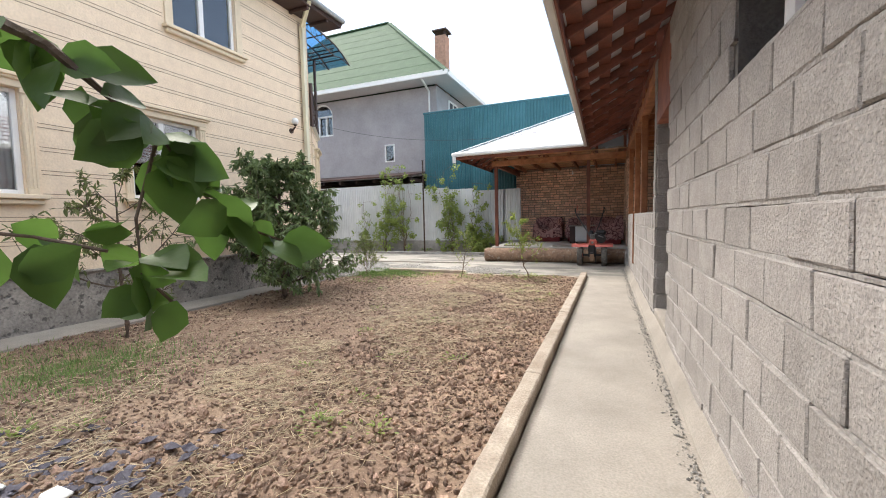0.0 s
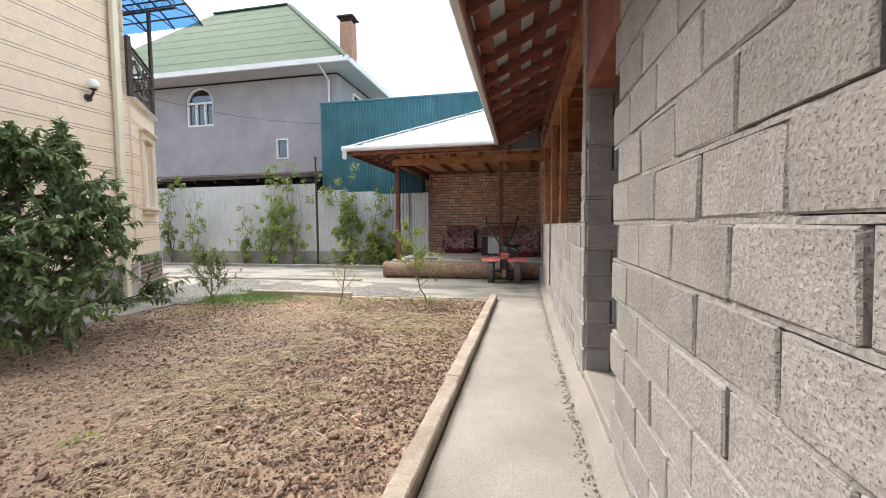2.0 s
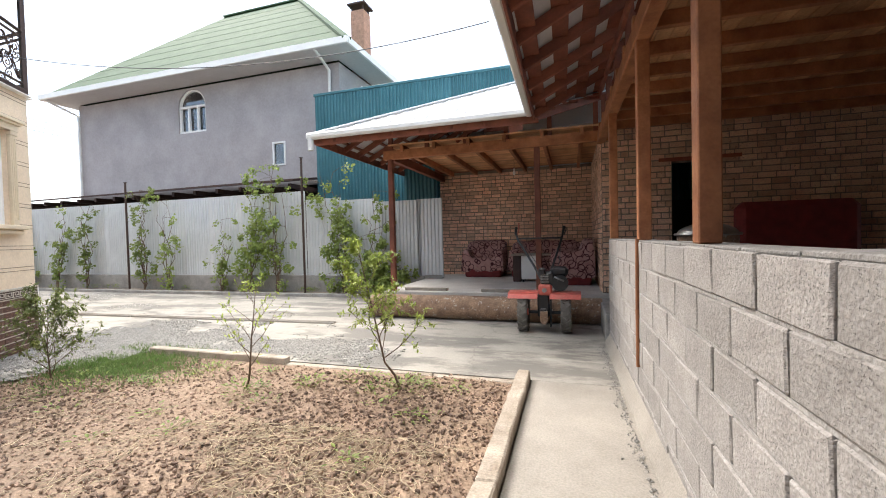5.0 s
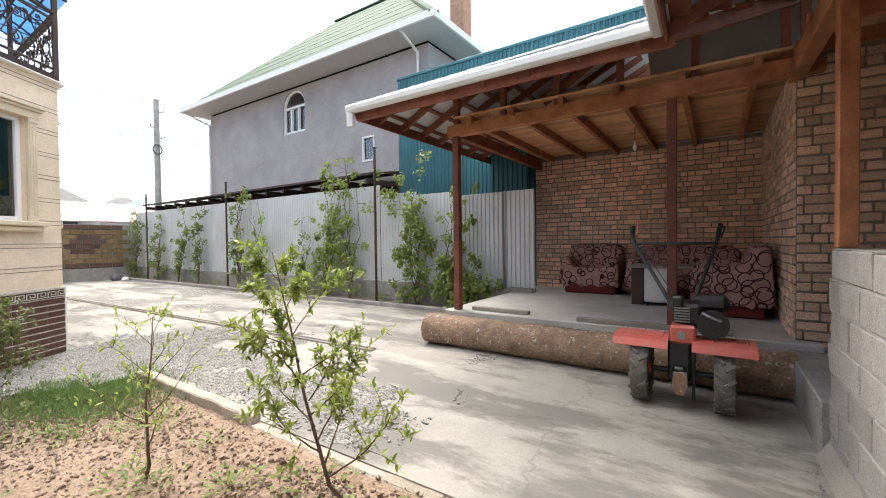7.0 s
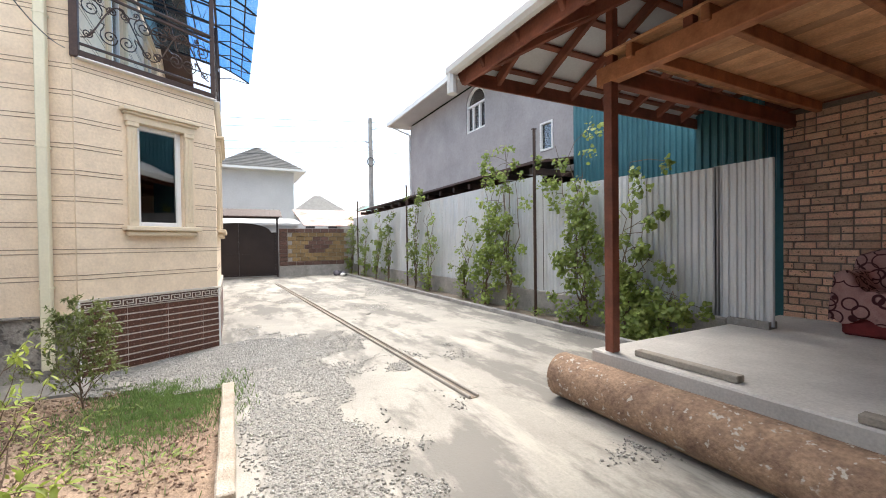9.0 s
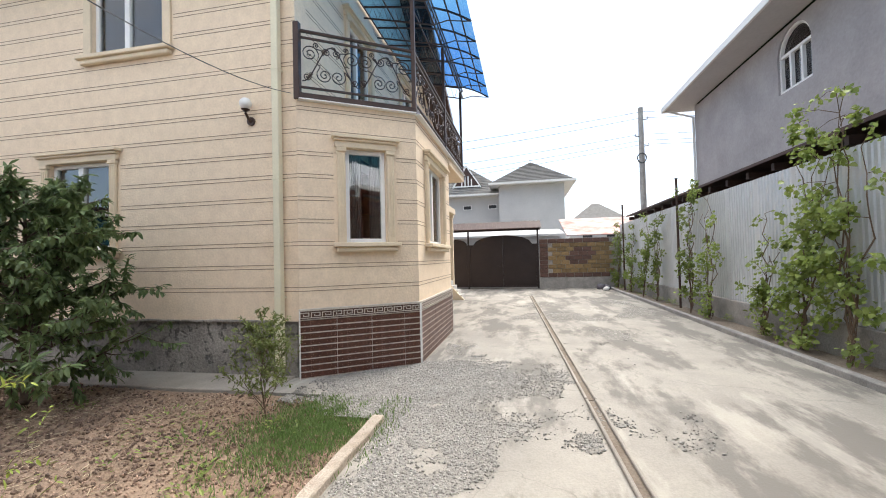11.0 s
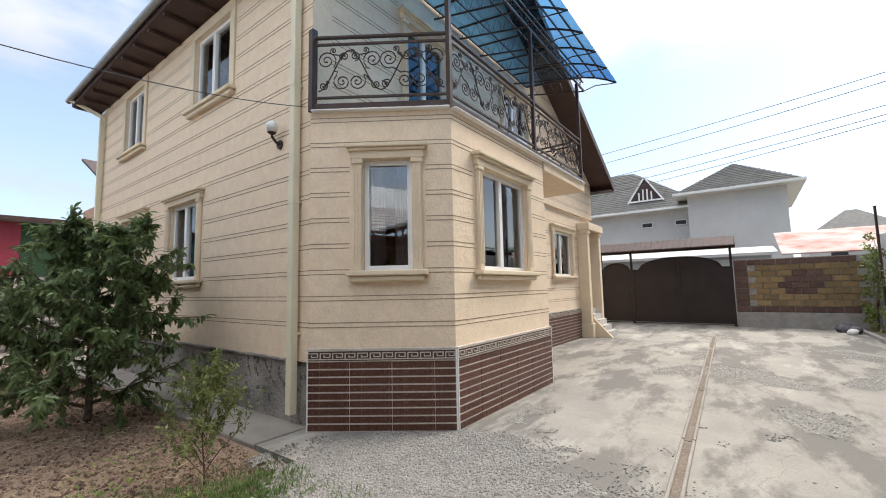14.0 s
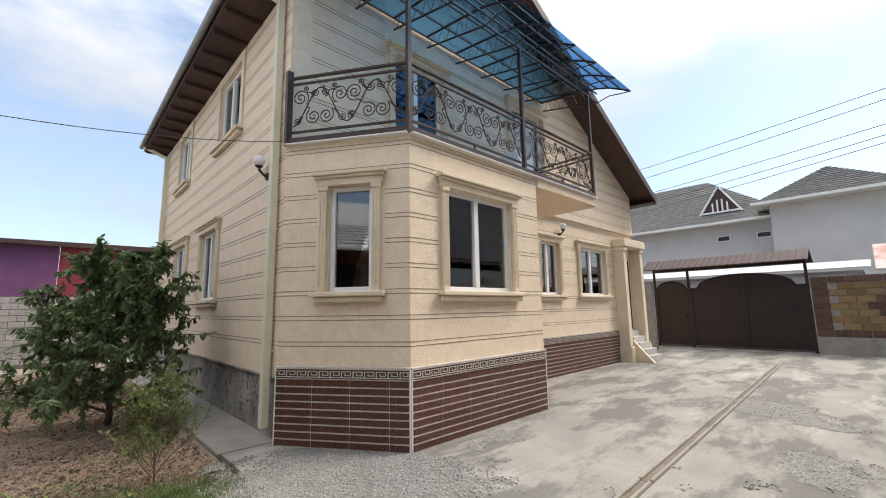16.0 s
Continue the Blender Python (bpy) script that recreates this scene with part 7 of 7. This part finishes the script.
prism(bm, [(-0.57, 0.46), (-0.47, 0.46), (-0.46, 0.34), (-0.49, 0.27), (-0.55, 0.27), (-0.58, 0.34)], 0.06, Matrix.Translation((0, 12.04, 0)))
part("tow_bracket", bm, "rustpipe", tr)
bm = bmx()
tube(bm, [(-0.42, 12.15, 0.7), (-0.42, 12.12, 0.22)], 0.014, 8)
part("stand_rod", bm, "engine", tr)
# engine with tank, air filter, recoil cover
bm = bmx()
box(bm, -0.58, -0.36, 12.2, 12.5, 0.84, 1.04, 0.03)
part("crankcase", bm, "engine", tr)
bm = bmx()
box(bm, -0.42, -0.16, 12.22, 12.5, 0.98, 1.12, 0.045)
part("fuel_tank", bm, "engine", tr, "black fuel tank")
bm = bmx()
tube(bm, [(-0.28, 12.16, 0.88), (-0.28, 12.24, 0.88)], 0.12, 22)
tube(bm, [(-0.28, 12.145, 0.88), (-0.28, 12.17, 0.88)], 0.05, 14)
part("recoil_cover", bm, "engine", tr)
bm = bmx()
for k in range(6):
    box(bm, -0.57, -0.45, 12.17, 12.19, 0.88 + k * 0.024, 0.89 + k * 0.024)
part("cooling_fins", bm, "steel", tr, kind="stuff")
bm = bmx()
box(bm, -0.60, -0.50, 12.16, 12.3, 1.0, 1.11, 0.02)
part("air_filter", bm, "engine", tr)
bm = bmx()
tube(bm, [(-0.36, 12.15, 0.98), (-0.30, 12.13, 0.95), (-0.22, 12.14, 0.92)], 0.014, 8)
part("exhaust", bm, "steel", tr)
for x0, x1 in ((-1.06, -0.61), (-0.43, 0.02)):
    bm = bmx()
    ring = [(12.02, 0.66), (12.06, 0.72), (12.15, 0.745), (12.35, 0.745), (12.46, 0.71), (12.46, 0.70), (12.35, 0.733), (12.15, 0.733), (12.065, 0.708), (12.03, 0.655)]
    m = Matrix(((0, 1, 0, x0), (1, 0, 0, 0), (0, 0, 1, 0), (0, 0, 0, 1)))
    prism(bm, ring, x1 - x0, m)
    fd = part("fender", bm, "red", tr, "faded red sheet fender")
    for k in range(5):
        xx = x0 + 0.07 + k * 0.08
        bm = bmx()
        box(bm, xx, xx + 0.012, 12.10, 12.4, 0.744, 0.75, 0.002)
        part("rib", bm, "red", fd)
for x0, x1 in ((-0.56, -1.03), (-0.46, -0.24)):
    bm = bmx()
    tube(bm, [(x0, 12.35, 0.9), (x0 + (x1 - x0) * 0.25, 12.5, 1.1), (x0 + (x1 - x0) * 0.9, 12.85, 1.55), (x1, 12.95, 1.66)], 0.018, 8)
    part("handlebar", bm, "engine", tr)
    bm = bmx()
    tube(bm, [(x1, 12.95, 1.66), (x1 + (0.0 if x1 < -0.5 else 0.02), 13.02, 1.76)], 0.024, 8)
    part("grip", bm, "engine", tr)
    bm = bmx()
    tube(bm, [(x1 + 0.02, 12.93, 1.62), (x1 + 0.05, 12.97, 1.70), (x1 + 0.05, 13.0, 1.84 if x1 < -0.5 else 1.74)], 0.010, 6)
    part("lever", bm, "red" if x1 < -0.5 else "engine", tr, "red clutch lever" if x1 < -0.5 else "")
bm = bmx()
tube(bm, [(-0.97, 12.87, 1.57), (-0.27, 12.87, 1.57)], 0.013, 8)
part("cross_bar", bm, "engine", tr)
for k, (a, b) in enumerate((((-0.98, 12.9, 1.6), (-0.52, 12.3, 0.95)), ((-0.28, 12.9, 1.6), (-0.4, 12.35, 1.0)))):
    bm = bmx()
    pts = [Vector(a).lerp(b, t / 8) + Vector((0.10 * math.sin(t / 8 * math.pi) * (1 if k == 0 else 0.4), -0.05 * math.sin(t / 8 * math.pi), -0.12 * math.sin(t / 8 * math.pi))) for t in range(9)]
    tube(bm, pts, 0.005, 5)
    part("cable", bm, "wire", tr)


# ring-printed cover
def ring_fabric():
    m = M["fabric"]
    n, l = m.node_tree.nodes, m.node_tree.links
    b = n["Principled BSDF"]
    hsv = [x for x in n if x.type == 'HUE_SAT'][0]
    co = n.new("ShaderNodeTexCoord")
    last = hsv.outputs["Color"]
    for sc, off in ((5.2, (0, 0, 0)), (5.2, (3.1, 1.7, 4.3))):
        mp = n.new("ShaderNodeMapping")
        mp.inputs["Location"].default_value = off
        l.new(co.outputs["Object"], mp.inputs["Vector"])
        v = n.new("ShaderNodeTexVoronoi")
        v.inputs["Scale"].default_value = sc
        v.inputs["Randomness"].default_value = 0.55
        l.new(mp.outputs[0], v.inputs["Vector"])
        r = n.new("ShaderNodeValToRGB")
        e = r.color_ramp.elements
        e[0].position, e[0].color = 0.0, (0, 0, 0, 1)
        e[1].position, e[1].color = 1.0, (0, 0, 0, 1)
        for p, c in ((0.42, 0), (0.44, 1), (0.49, 1), (0.51, 0)):
            x = e.new(p)
            x.color = (c, c, c, 1)
        l.new(v.outputs["Distance"], r.inputs["Fac"])
        mx = n.new("ShaderNodeMix")
        mx.data_type = 'RGBA'
        mx.inputs["B"].default_value = (0.055, 0.012, 0.016, 1)
        l.new(last, mx.inputs["A"])
        l.new(r.outputs["Color"], mx.inputs["Factor"])
        last = mx.outputs["Result"]
    l.new(last, b.inputs["Base Color"])


ring_fabric()


def covered_chair(at, turn, w, d, h, arms, label, seed):
    """An upholstered seat under a loose printed cover, its red base showing below."""
    global FRAME
    FRAME = pose(at[0], at[1], at[2], 0, 0, turn)
    t = thing("sofa" if w > 1.2 else "armchair", (0, 0, 0), label, "sofa" if w > 1.2 else "armchair")
    bm = bmx()
    box(bm, -w / 2 + 0.05, w / 2 - 0.05, -d / 2 + 0.05, d / 2 - 0.05, 0.0, 0.3, 0.03)
    part("base", bm, "sofabase", t, "maroon fabric base")
    nx, ny = 34, 28
    bm = bmx()
    V = []
    for j in range(ny + 1):
        row = []
        for i in range(nx + 1):
            u, v = i / nx * 2 - 1, j / ny * 2 - 1
            # the outer rings hang down as a skirt
            e = max(abs(u), abs(v))
            x, y = max(-1, min(1, u * 1.22)) * w / 2, max(-1, min(1, v * 1.22)) * d / 2
            seat = 0.50
            back = 1 / (1 + math.exp(-(y / d - 0.18) * 26))
            arm = max(1 / (1 + math.exp(-(abs(x) / w - 0.33) * 40)) * arms, 0)
            z = seat + (h - seat) * max(back, arm * 0.55)
            z -= 0.07 * (abs(x) / (w / 2)) ** 6
            if e > 0.82:
                f = (e - 0.82) / 0.18
                z = z * (1 - f) + (0.16 + 0.1 * noise.noise(Vector((u * 4, v * 4, seed)))) * f
                x *= 1 + 0.05 * f + 0.03 * math.sin(i * 1.4) * f
                y *= 1 + 0.05 * f + 0.03 * math.sin(j * 1.4) * f
            z += 0.035 * noise.noise(Vector((x * 4, y * 4, seed))) + 0.018 * noise.noise(Vector((x * 11, y * 11, seed + 3)))
            row.append(bm.verts.new(FRAME @ Vector((x, y, z))))
        V.append(row)
    for j in range(ny):
        for i in range(nx):
            bm.faces.new((V[j][i], V[j][i + 1], V[j + 1][i + 1], V[j + 1][i]))
    part("cover", bm, "fabric", t, "plum cover printed with dark rings", smooth=True)
    FRAME = IDENT.copy()


covered_chair((-2.32, 16.55, PZ), 0, 1.05, 0.8, 0.95, 1, "armchair draped in a plum ring-patterned cover", 1)
covered_chair((-0.75, 16.6, PZ), 0, 1.75, 0.8, 0.92, 1, "sofa draped in a plum ring-patterned cover", 2)
covered_chair((-0.10, 15.05, PZ), -90, 1.1, 0.85, 0.95, 1, "armchair under a plum ring-patterned cover by the brick wall", 3)
cb = thing("white_cabinet", (-1.0, 15.3, PZ), "small white enamel cabinet with a grey tabletop", "cabinet")
bm = bmx()
box(bm, -1.20, -0.78, 15.12, 15.6, PZ + 0.06, PZ + 0.60, 0.015)
part("body", bm, "white", cb)
bm = bmx()
box(bm, -1.16, -0.82, 15.105, 15.12, PZ + 0.10, PZ + 0.57, 0.006)
part("door", bm, "white", cb)
bm = bmx()
box(bm, -1.42, -0.5, 15.05, 15.7, PZ + 0.60, PZ + 0.635, 0.008)
part("tabletop", bm, "rawwood", cb)
for x in (-1.16, -0.82):
    for y in (15.16, 15.56):
        bm = bmx()
        box(bm, x - 0.02, x + 0.02, y - 0.02, y + 0.02, PZ, PZ + 0.07)
        part("foot", bm, "engine", cb)
bm = bmx()
box(bm, -1.40, -1.22, 15.2, 15.65, PZ, PZ + 0.6, 0.01)
part("side_board", bm, "roofbrown", cb)
so = thing("sofa", (2.9, 12.9, 0.5), "dark maroon upholstered sofa on the veranda", "sofa")
bm = bmx()
box(bm, 2.35, 3.9, 12.6, 13.35, 0.5, 1.0, 0.08)
part("seat", bm, "sofabase", so)
bm = bmx()
box(bm, 2.35, 3.9, 13.1, 13.4, 0.95, 2.05, 0.1)
part("backrest", bm, "sofabase", so)

# ---- street pole and cables ----
pl = thing("utility_pole", (-23.3, 17.15, 0), "tall grey concrete utility pole with fittings", "pole")
bm = bmx()
tube(bm, [(-23.3, 17.15, -0.04), (-23.3, 17.15, 8.8)], [0.17, 0.12], 10)
part("shaft", bm, "pole", pl)
for z, a in ((8.2, 0.3), (7.4, -0.3), (6.9, 0.3)):
    bm = bmx()
    tube(bm, [(-23.3, 17.15, z), (-23.3 + 0.1, 17.15 + a, z), (-23.3 + 0.1, 17.15 + a, z + 0.12)], 0.025, 6)
    part("bracket", bm, "iron", pl)
bm = bmx()
tube(bm, [(-23.12 + 0.02 * math.sin(k), 17.1 + 0.2 * math.cos(k / 12 * math.tau), 6.3 + 0.24 * math.sin(k / 12 * math.tau)) for k in range(26)], 0.03, 6)
part("cable_coil", bm, "wire", pl)


def cable(a, b, sag, r=0.006):
    bm = bmx()
    a, b = Vector(a), Vector(b)
    tube(bm, [a.lerp(b, t / 24) - Vector((0, 0, sag * 4 * (t / 24) * (1 - t / 24))) for t in range(25)], r, 5)
    part("overhead_cable", bm, "wire", label="thin black overhead cable", category="cable")


cable((-6.95, 8.36, 3.98), (-0.75, 9.25, 3.45), 0.38, 0.0045)
for k, (za, zb, yb) in enumerate(((8.6, 8.6, -22), (8.3, 8.0, -22), (7.5, 7.7, -21), (7.2, 7.2, -20), (7.0, 6.9, -19))):
    cable((-23.3, 17.15, za), (-28.0 - 1.2 * k, yb, zb), 0.7, 0.012)
    cable((-23.3, 17.15, za), (-22.0 + 0.6 * k, 60, za + 0.3), 0.7, 0.012)

# rubbish at the fence corner by the gate
rb = thing("rubbish_bags", (-21.4, 15.0, G), "small heap of dark bags and rubble by the wall", "rubbish")
for k, (x, y, r) in enumerate(((-21.5, 14.75, 0.2), (-21.1, 14.95, 0.17), (-20.8, 14.85, 0.13), (-21.8, 14.95, 0.16))):
    bm = bmx()
    bmesh.ops.create_icosphere(bm, subdivisions=2, radius=r)
    for v in bm.verts:
        v.co *= 1 + 0.35 * noise.noise(v.co * 7 + Vector((k, 0, 0)))
        v.co.z *= 0.75
    bmesh.ops.transform(bm, matrix=Matrix.Translation((x, y, G + r * 0.6)), verts=bm.verts)
    part("bag", bm, "rag" if k != 2 else "white", rb, smooth=True)

# ---- buildings beyond the walls ----
def hip_roof(bm, x0, x1, y0, y1, z, h, ridge_along):
    if ridge_along == 'y':
        d = (x1 - x0) / 2
        r = [((x0 + x1) / 2, y0 + d * 0.95, z + h), ((x0 + x1) / 2, y1 - d * 0.95, z + h)]
        faces = ((0, 1, 4), (1, 2, 5, 4), (2, 3, 5), (3, 0, 4, 5))
    else:
        d = (y1 - y0) / 2
        r = [(x0 + d * 0.95, (y0 + y1) / 2, z + h), (x1 - d * 0.95, (y0 + y1) / 2, z + h)]
        faces = ((0, 1, 5, 4), (1, 2, 5), (2, 3, 4, 5), (3, 0, 4))
    V = [bm.verts.new(p) for p in ((x0, y0, z), (x1, y0, z), (x1, y1, z), (x0, y1, z), *r)]
    for f in faces:
        bm.faces.new([V[i] for i in f])
    return bm


fh = thing("white_house", (-42, 8, 0), "white two-storey house with a grey tiled hipped roof", "house")
bm = bmx()
box(bm, -47, -37.2, 9.4, 14.8, 0, 7.75)
part("wing_wall", bm, "whitewall", fh)
bm = bmx()
box(bm, -50, -39.2, -6.0, 9.4, 0, 7.2)
part("main_wall", bm, "whitewall", fh)
bm = bmx()
hip_roof(bm, -48, -36.4, 8.7, 15.6, 7.9, 2.3, 'x')
wr = part("wing_roof", bm, "tileroof", fh)
bm = bmx()
hip_roof(bm, -51, -38.3, -7.0, 10.5, 7.35, 4.6, 'y')
mr = part("main_roof", bm, "tileroof", fh)
bm = bmx()
for k in range(1, 22):
    t = k / 22
    z = 7.35 + 4.6 * t
    x = -38.3 - 6.35 * t
    beam(bm, (x + 0.02, -7.0 + 6 * t, z), (x + 0.02, 10.5 - 6 * t, z), 0.05, 0.06, 0)
part("tile_rows", bm, "tileroof", mr, kind="stuff")
bm = bmx()
for k in range(1, 14):
    t = k / 14
    z = 7.9 + 2.3 * t
    x = -36.4 - 3.27 * t
    beam(bm, (x + 0.02, 8.7 + 3.45 * t, z), (x + 0.02, 15.6 - 3.45 * t, z), 0.05, 0.06, 0)
part("tile_rows", bm, "tileroof", wr, kind="stuff")
for q, z in (((-48.1, -36.3, 8.6, 15.7), 7.75), ((-51.1, -38.2, -7.1, 10.6), 7.2)):
    bm = bmx()
    box(bm, *q, z, z + 0.16)
    part("eave", bm, "fascia", fh)
gb = part("gablet", prism(bmx(), [(-1.25, 0), (1.25, 0), (0, 1.9)], 2.2, Matrix.Translation((-39.4, 6.35, 8.2)) @ Matrix.Rotation(radians(90), 4, 'Z')), "roofbrown", fh, "white framed triangular roof gablet")
bm = bmx()
for a, b in (((-39.36, 5.05, 8.15), (-39.36, 6.35, 10.15)), ((-39.36, 7.65, 8.15), (-39.36, 6.35, 10.15)), ((-39.36, 5.2, 8.25), (-39.36, 7.5, 8.25))):
    beam(bm, a, b, 0.14, 0.12, 0)
for y in (5.9, 6.2, 6.5, 6.8):
    box(bm, -39.38, -39.3, y - 0.05, y + 0.05, 8.3, 9.3 - abs(y - 6.35) * 0.8)
part("gablet_frame", bm, "pvc", gb)
for y in (6.4, 8.7):
    bm = bmx()
    box(bm, -39.2, -39.15, y - 0.35, y + 0.35, 6.1, 6.4)
    vn = part("vent_window", bm, "engine", fh)
    bm = bmx()
    for a in ((y - 0.4, y - 0.35, 6.05, 6.45), (y + 0.35, y + 0.4, 6.05, 6.45), (y - 0.35, y + 0.35, 6.05, 6.1), (y - 0.35, y + 0.35, 6.4, 6.45)):
        box(bm, -39.2, -39.12, *a)
    part("vent_frame", bm, "pvc", vn)

rr = thing("street_shed", (-27, 14, 0), "low shed with a white sheet roof streaked with rust", "shed")
bm = bmx()
quad_slab(bm, [(-24.2, 13.6, 2.75), (-24.2, 19.5, 2.75), (-29.0, 19.5, 4.0), (-29.0, 13.6, 4.0)], 0.05)
part("roof_sheet", bm, "rustroof", rr, "white roof sheet streaked with rust")
bm = bmx()
box(bm, -29, -24.4, 13.8, 19.3, 0, 2.6)
part("wall", bm, "whitewall", rr)
ws = thing("white_roof_shed", (-26, 9, 0), "low building with a white sheet roof behind the gate", "shed")
bm = bmx()
quad_slab(bm, [(-24.2, 2.0, 2.85), (-24.2, 13.5, 2.85), (-27.5, 13.5, 3.3), (-27.5, 2.0, 3.3)], 0.05)
part("roof_sheet", bm, "whitewall", ws)
bm = bmx()
box(bm, -27.5, -24.4, 2.2, 13.3, 0, 2.75)
part("wall", bm, "whitewall", ws)
for nm, x, y, w, z, h, mat, lab in (("far_house", -62, 21, 8.5, 5.6, 3.2, "tileroof", "distant house with a dark hipped roof"), ("far_house", -58, 27, 8, 4.6, 2.6, "tileroof", "distant pale house with a grey roof"), ("far_house", -56, 33.5, 8, 4.2, 2.6, "greenroof", "distant house with a green roof")):
    o = thing(nm, (x, y, 0), lab, "house")
    bm = bmx()
    box(bm, x - w / 2 + 0.6, x + w / 2 - 0.6, y - w / 2 + 0.6, y + w / 2 - 0.6, 0, z)
    part("wall", bm, "whitewall", o)
    bm = bmx()
    hip_roof(bm, x - w / 2, x + w / 2, y - w / 2, y + w / 2 + 0.5, z, h, 'y')
    part("roof", bm, mat, o)
    for k in range(2):
        bm = bmx()
        box(bm, x + w / 2 - 0.62, x + w / 2 - 0.55, y - 2 + k * 3, y - 0.8 + k * 3, z - 1.8, z - 0.6)
        part("window", bm, "engine", o)
# rear yard: block wall, coloured sheet shed, brick house
FRAME = IDENT.copy()
bm = bmx()
box(bm, -40, 3.0, -6.4, -6.2, -0.1, 2.35)
rear = part("wall_rear", bm, "blockmortar", kind="structure", label="grey block boundary wall at the rear of the garden", category="wall")
rng = scatter_rng(88)
for k in range(11):
    x = -9.4 + (0.2 if k % 2 else 0)
    while x < -1.2:
        piece("block", rng.choice(BLOCKS), Matrix.Translation((x, -6.2, 0.08 + k * BH)) @ Matrix.Rotation(radians(180), 4, 'Z') @ Matrix.Translation((-BL, -0.015, 0)), rear)
        x += BL
sh = thing("sheet_shed", (-4, -8, 0), "long shed clad in purple and crimson metal sheets", "shed")
for x0, x1, mat in ((-2.0, 4.0, "teal"), (-4.85, -2.0, "purple"), (-6.6, -4.86, "crimson"), (-12.0, -6.61, "greenroof")):
    bm = bmx()
    box(bm, x0, x1, -8.2, -8.0, 0, 4.35)
    part("sheet_panel", bm, mat, sh)
bm = bmx()
quad_slab(bm, [(-12.2, -7.6, 4.55), (4.2, -7.6, 4.4), (4.2, -12, 4.9), (-12.2, -12, 5.0)], 0.15)
part("roof", bm, "roofbrown", sh)
bh = thing("brick_house", (-14, -9, 0), "brown-roofed brick house, its arched opening a panel in painted shade", "house")
bm = bmx()
box(bm, -20, -9.9, -16, -9.0, 0, 6.2)
part("wall", bm, "chimney", bh)
bm = bmx()
quad_slab(bm, [(-21, -8.3, 6.2), (-9.0, -8.3, 6.2), (-9.0, -12.5, 8.2), (-21, -12.5, 8.2)], 0.12)
part("roof", bm, "roofbrown", bh)
# arched opening: a near-black panel on the solid wall paints its shade
bm = bmx()
prism(bm, [(-11.1, 3.6), (-10.4, 3.6), (-10.4, 4.9)] + [(-10.75 + 0.35 * math.cos(k / 8 * math.pi), 4.9 + 0.35 * math.sin(k / 8 * math.pi)) for k in range(1, 8)] + [(-11.1, 4.9)], 0.05, Matrix.Translation((0, -9.03, 0)))
part("arched_opening", bm, "dark", bh)
# plain walls that close the place behind the start
bm = bmx()
box(bm, 3.0, 3.2, -6.4, -3.2, -0.1, 3.0)
part("wall_rear_side", bm, "block", kind="structure", label="plain grey block wall closing the rear", category="wall")
# distant trees, the haze put into their greyed colour
vs, fs = [], []
for i in range(61):
    a = i / 60 * math.pi * 1.2 + 0.9
    r = 220
    h = 7 + 5 * noise.noise(Vector((i * 0.37, 2, 5))) + 3 * noise.noise(Vector((i * 1.3, 2, 5)))
    vs += [(r * math.cos(a), r * math.sin(a), -1), (r * math.cos(a), r * math.sin(a), h)]
for i in range(60):
    fs.append((2 * i, 2 * i + 2, 2 * i + 3, 2 * i + 1))
raw("backdrop_trees", vs, fs, "hill", label="far line of trees and roofs with haze painted into its colour", kind="structure", category="backdrop")

# low house with a green hipped roof beyond the gate wall
lh = thing("far_house", (-31.6, 19.8, -0.04), "small far house with a pale green hipped roof", "house")
bm = bmx()
box(bm, -34.0, -29.4, 18.0, 21.8, -0.04, 3.5)
part("wall", bm, "whitewall", lh)
bm = bmx()
loft(bm, [[(-34.5, 17.5, 3.4), (-28.9, 17.5, 3.4), (-28.9, 22.3, 3.4), (-34.5, 22.3, 3.4)], [(-34.5, 17.5, 3.5), (-28.9, 17.5, 3.5), (-28.9, 22.3, 3.5), (-34.5, 22.3, 3.5)], [(-32.6, 19.8, 4.75), (-30.8, 19.8, 4.75), (-30.8, 20.0, 4.75), (-32.6, 20.0, 4.75)]])
part("roof", bm, "paleroof", lh)
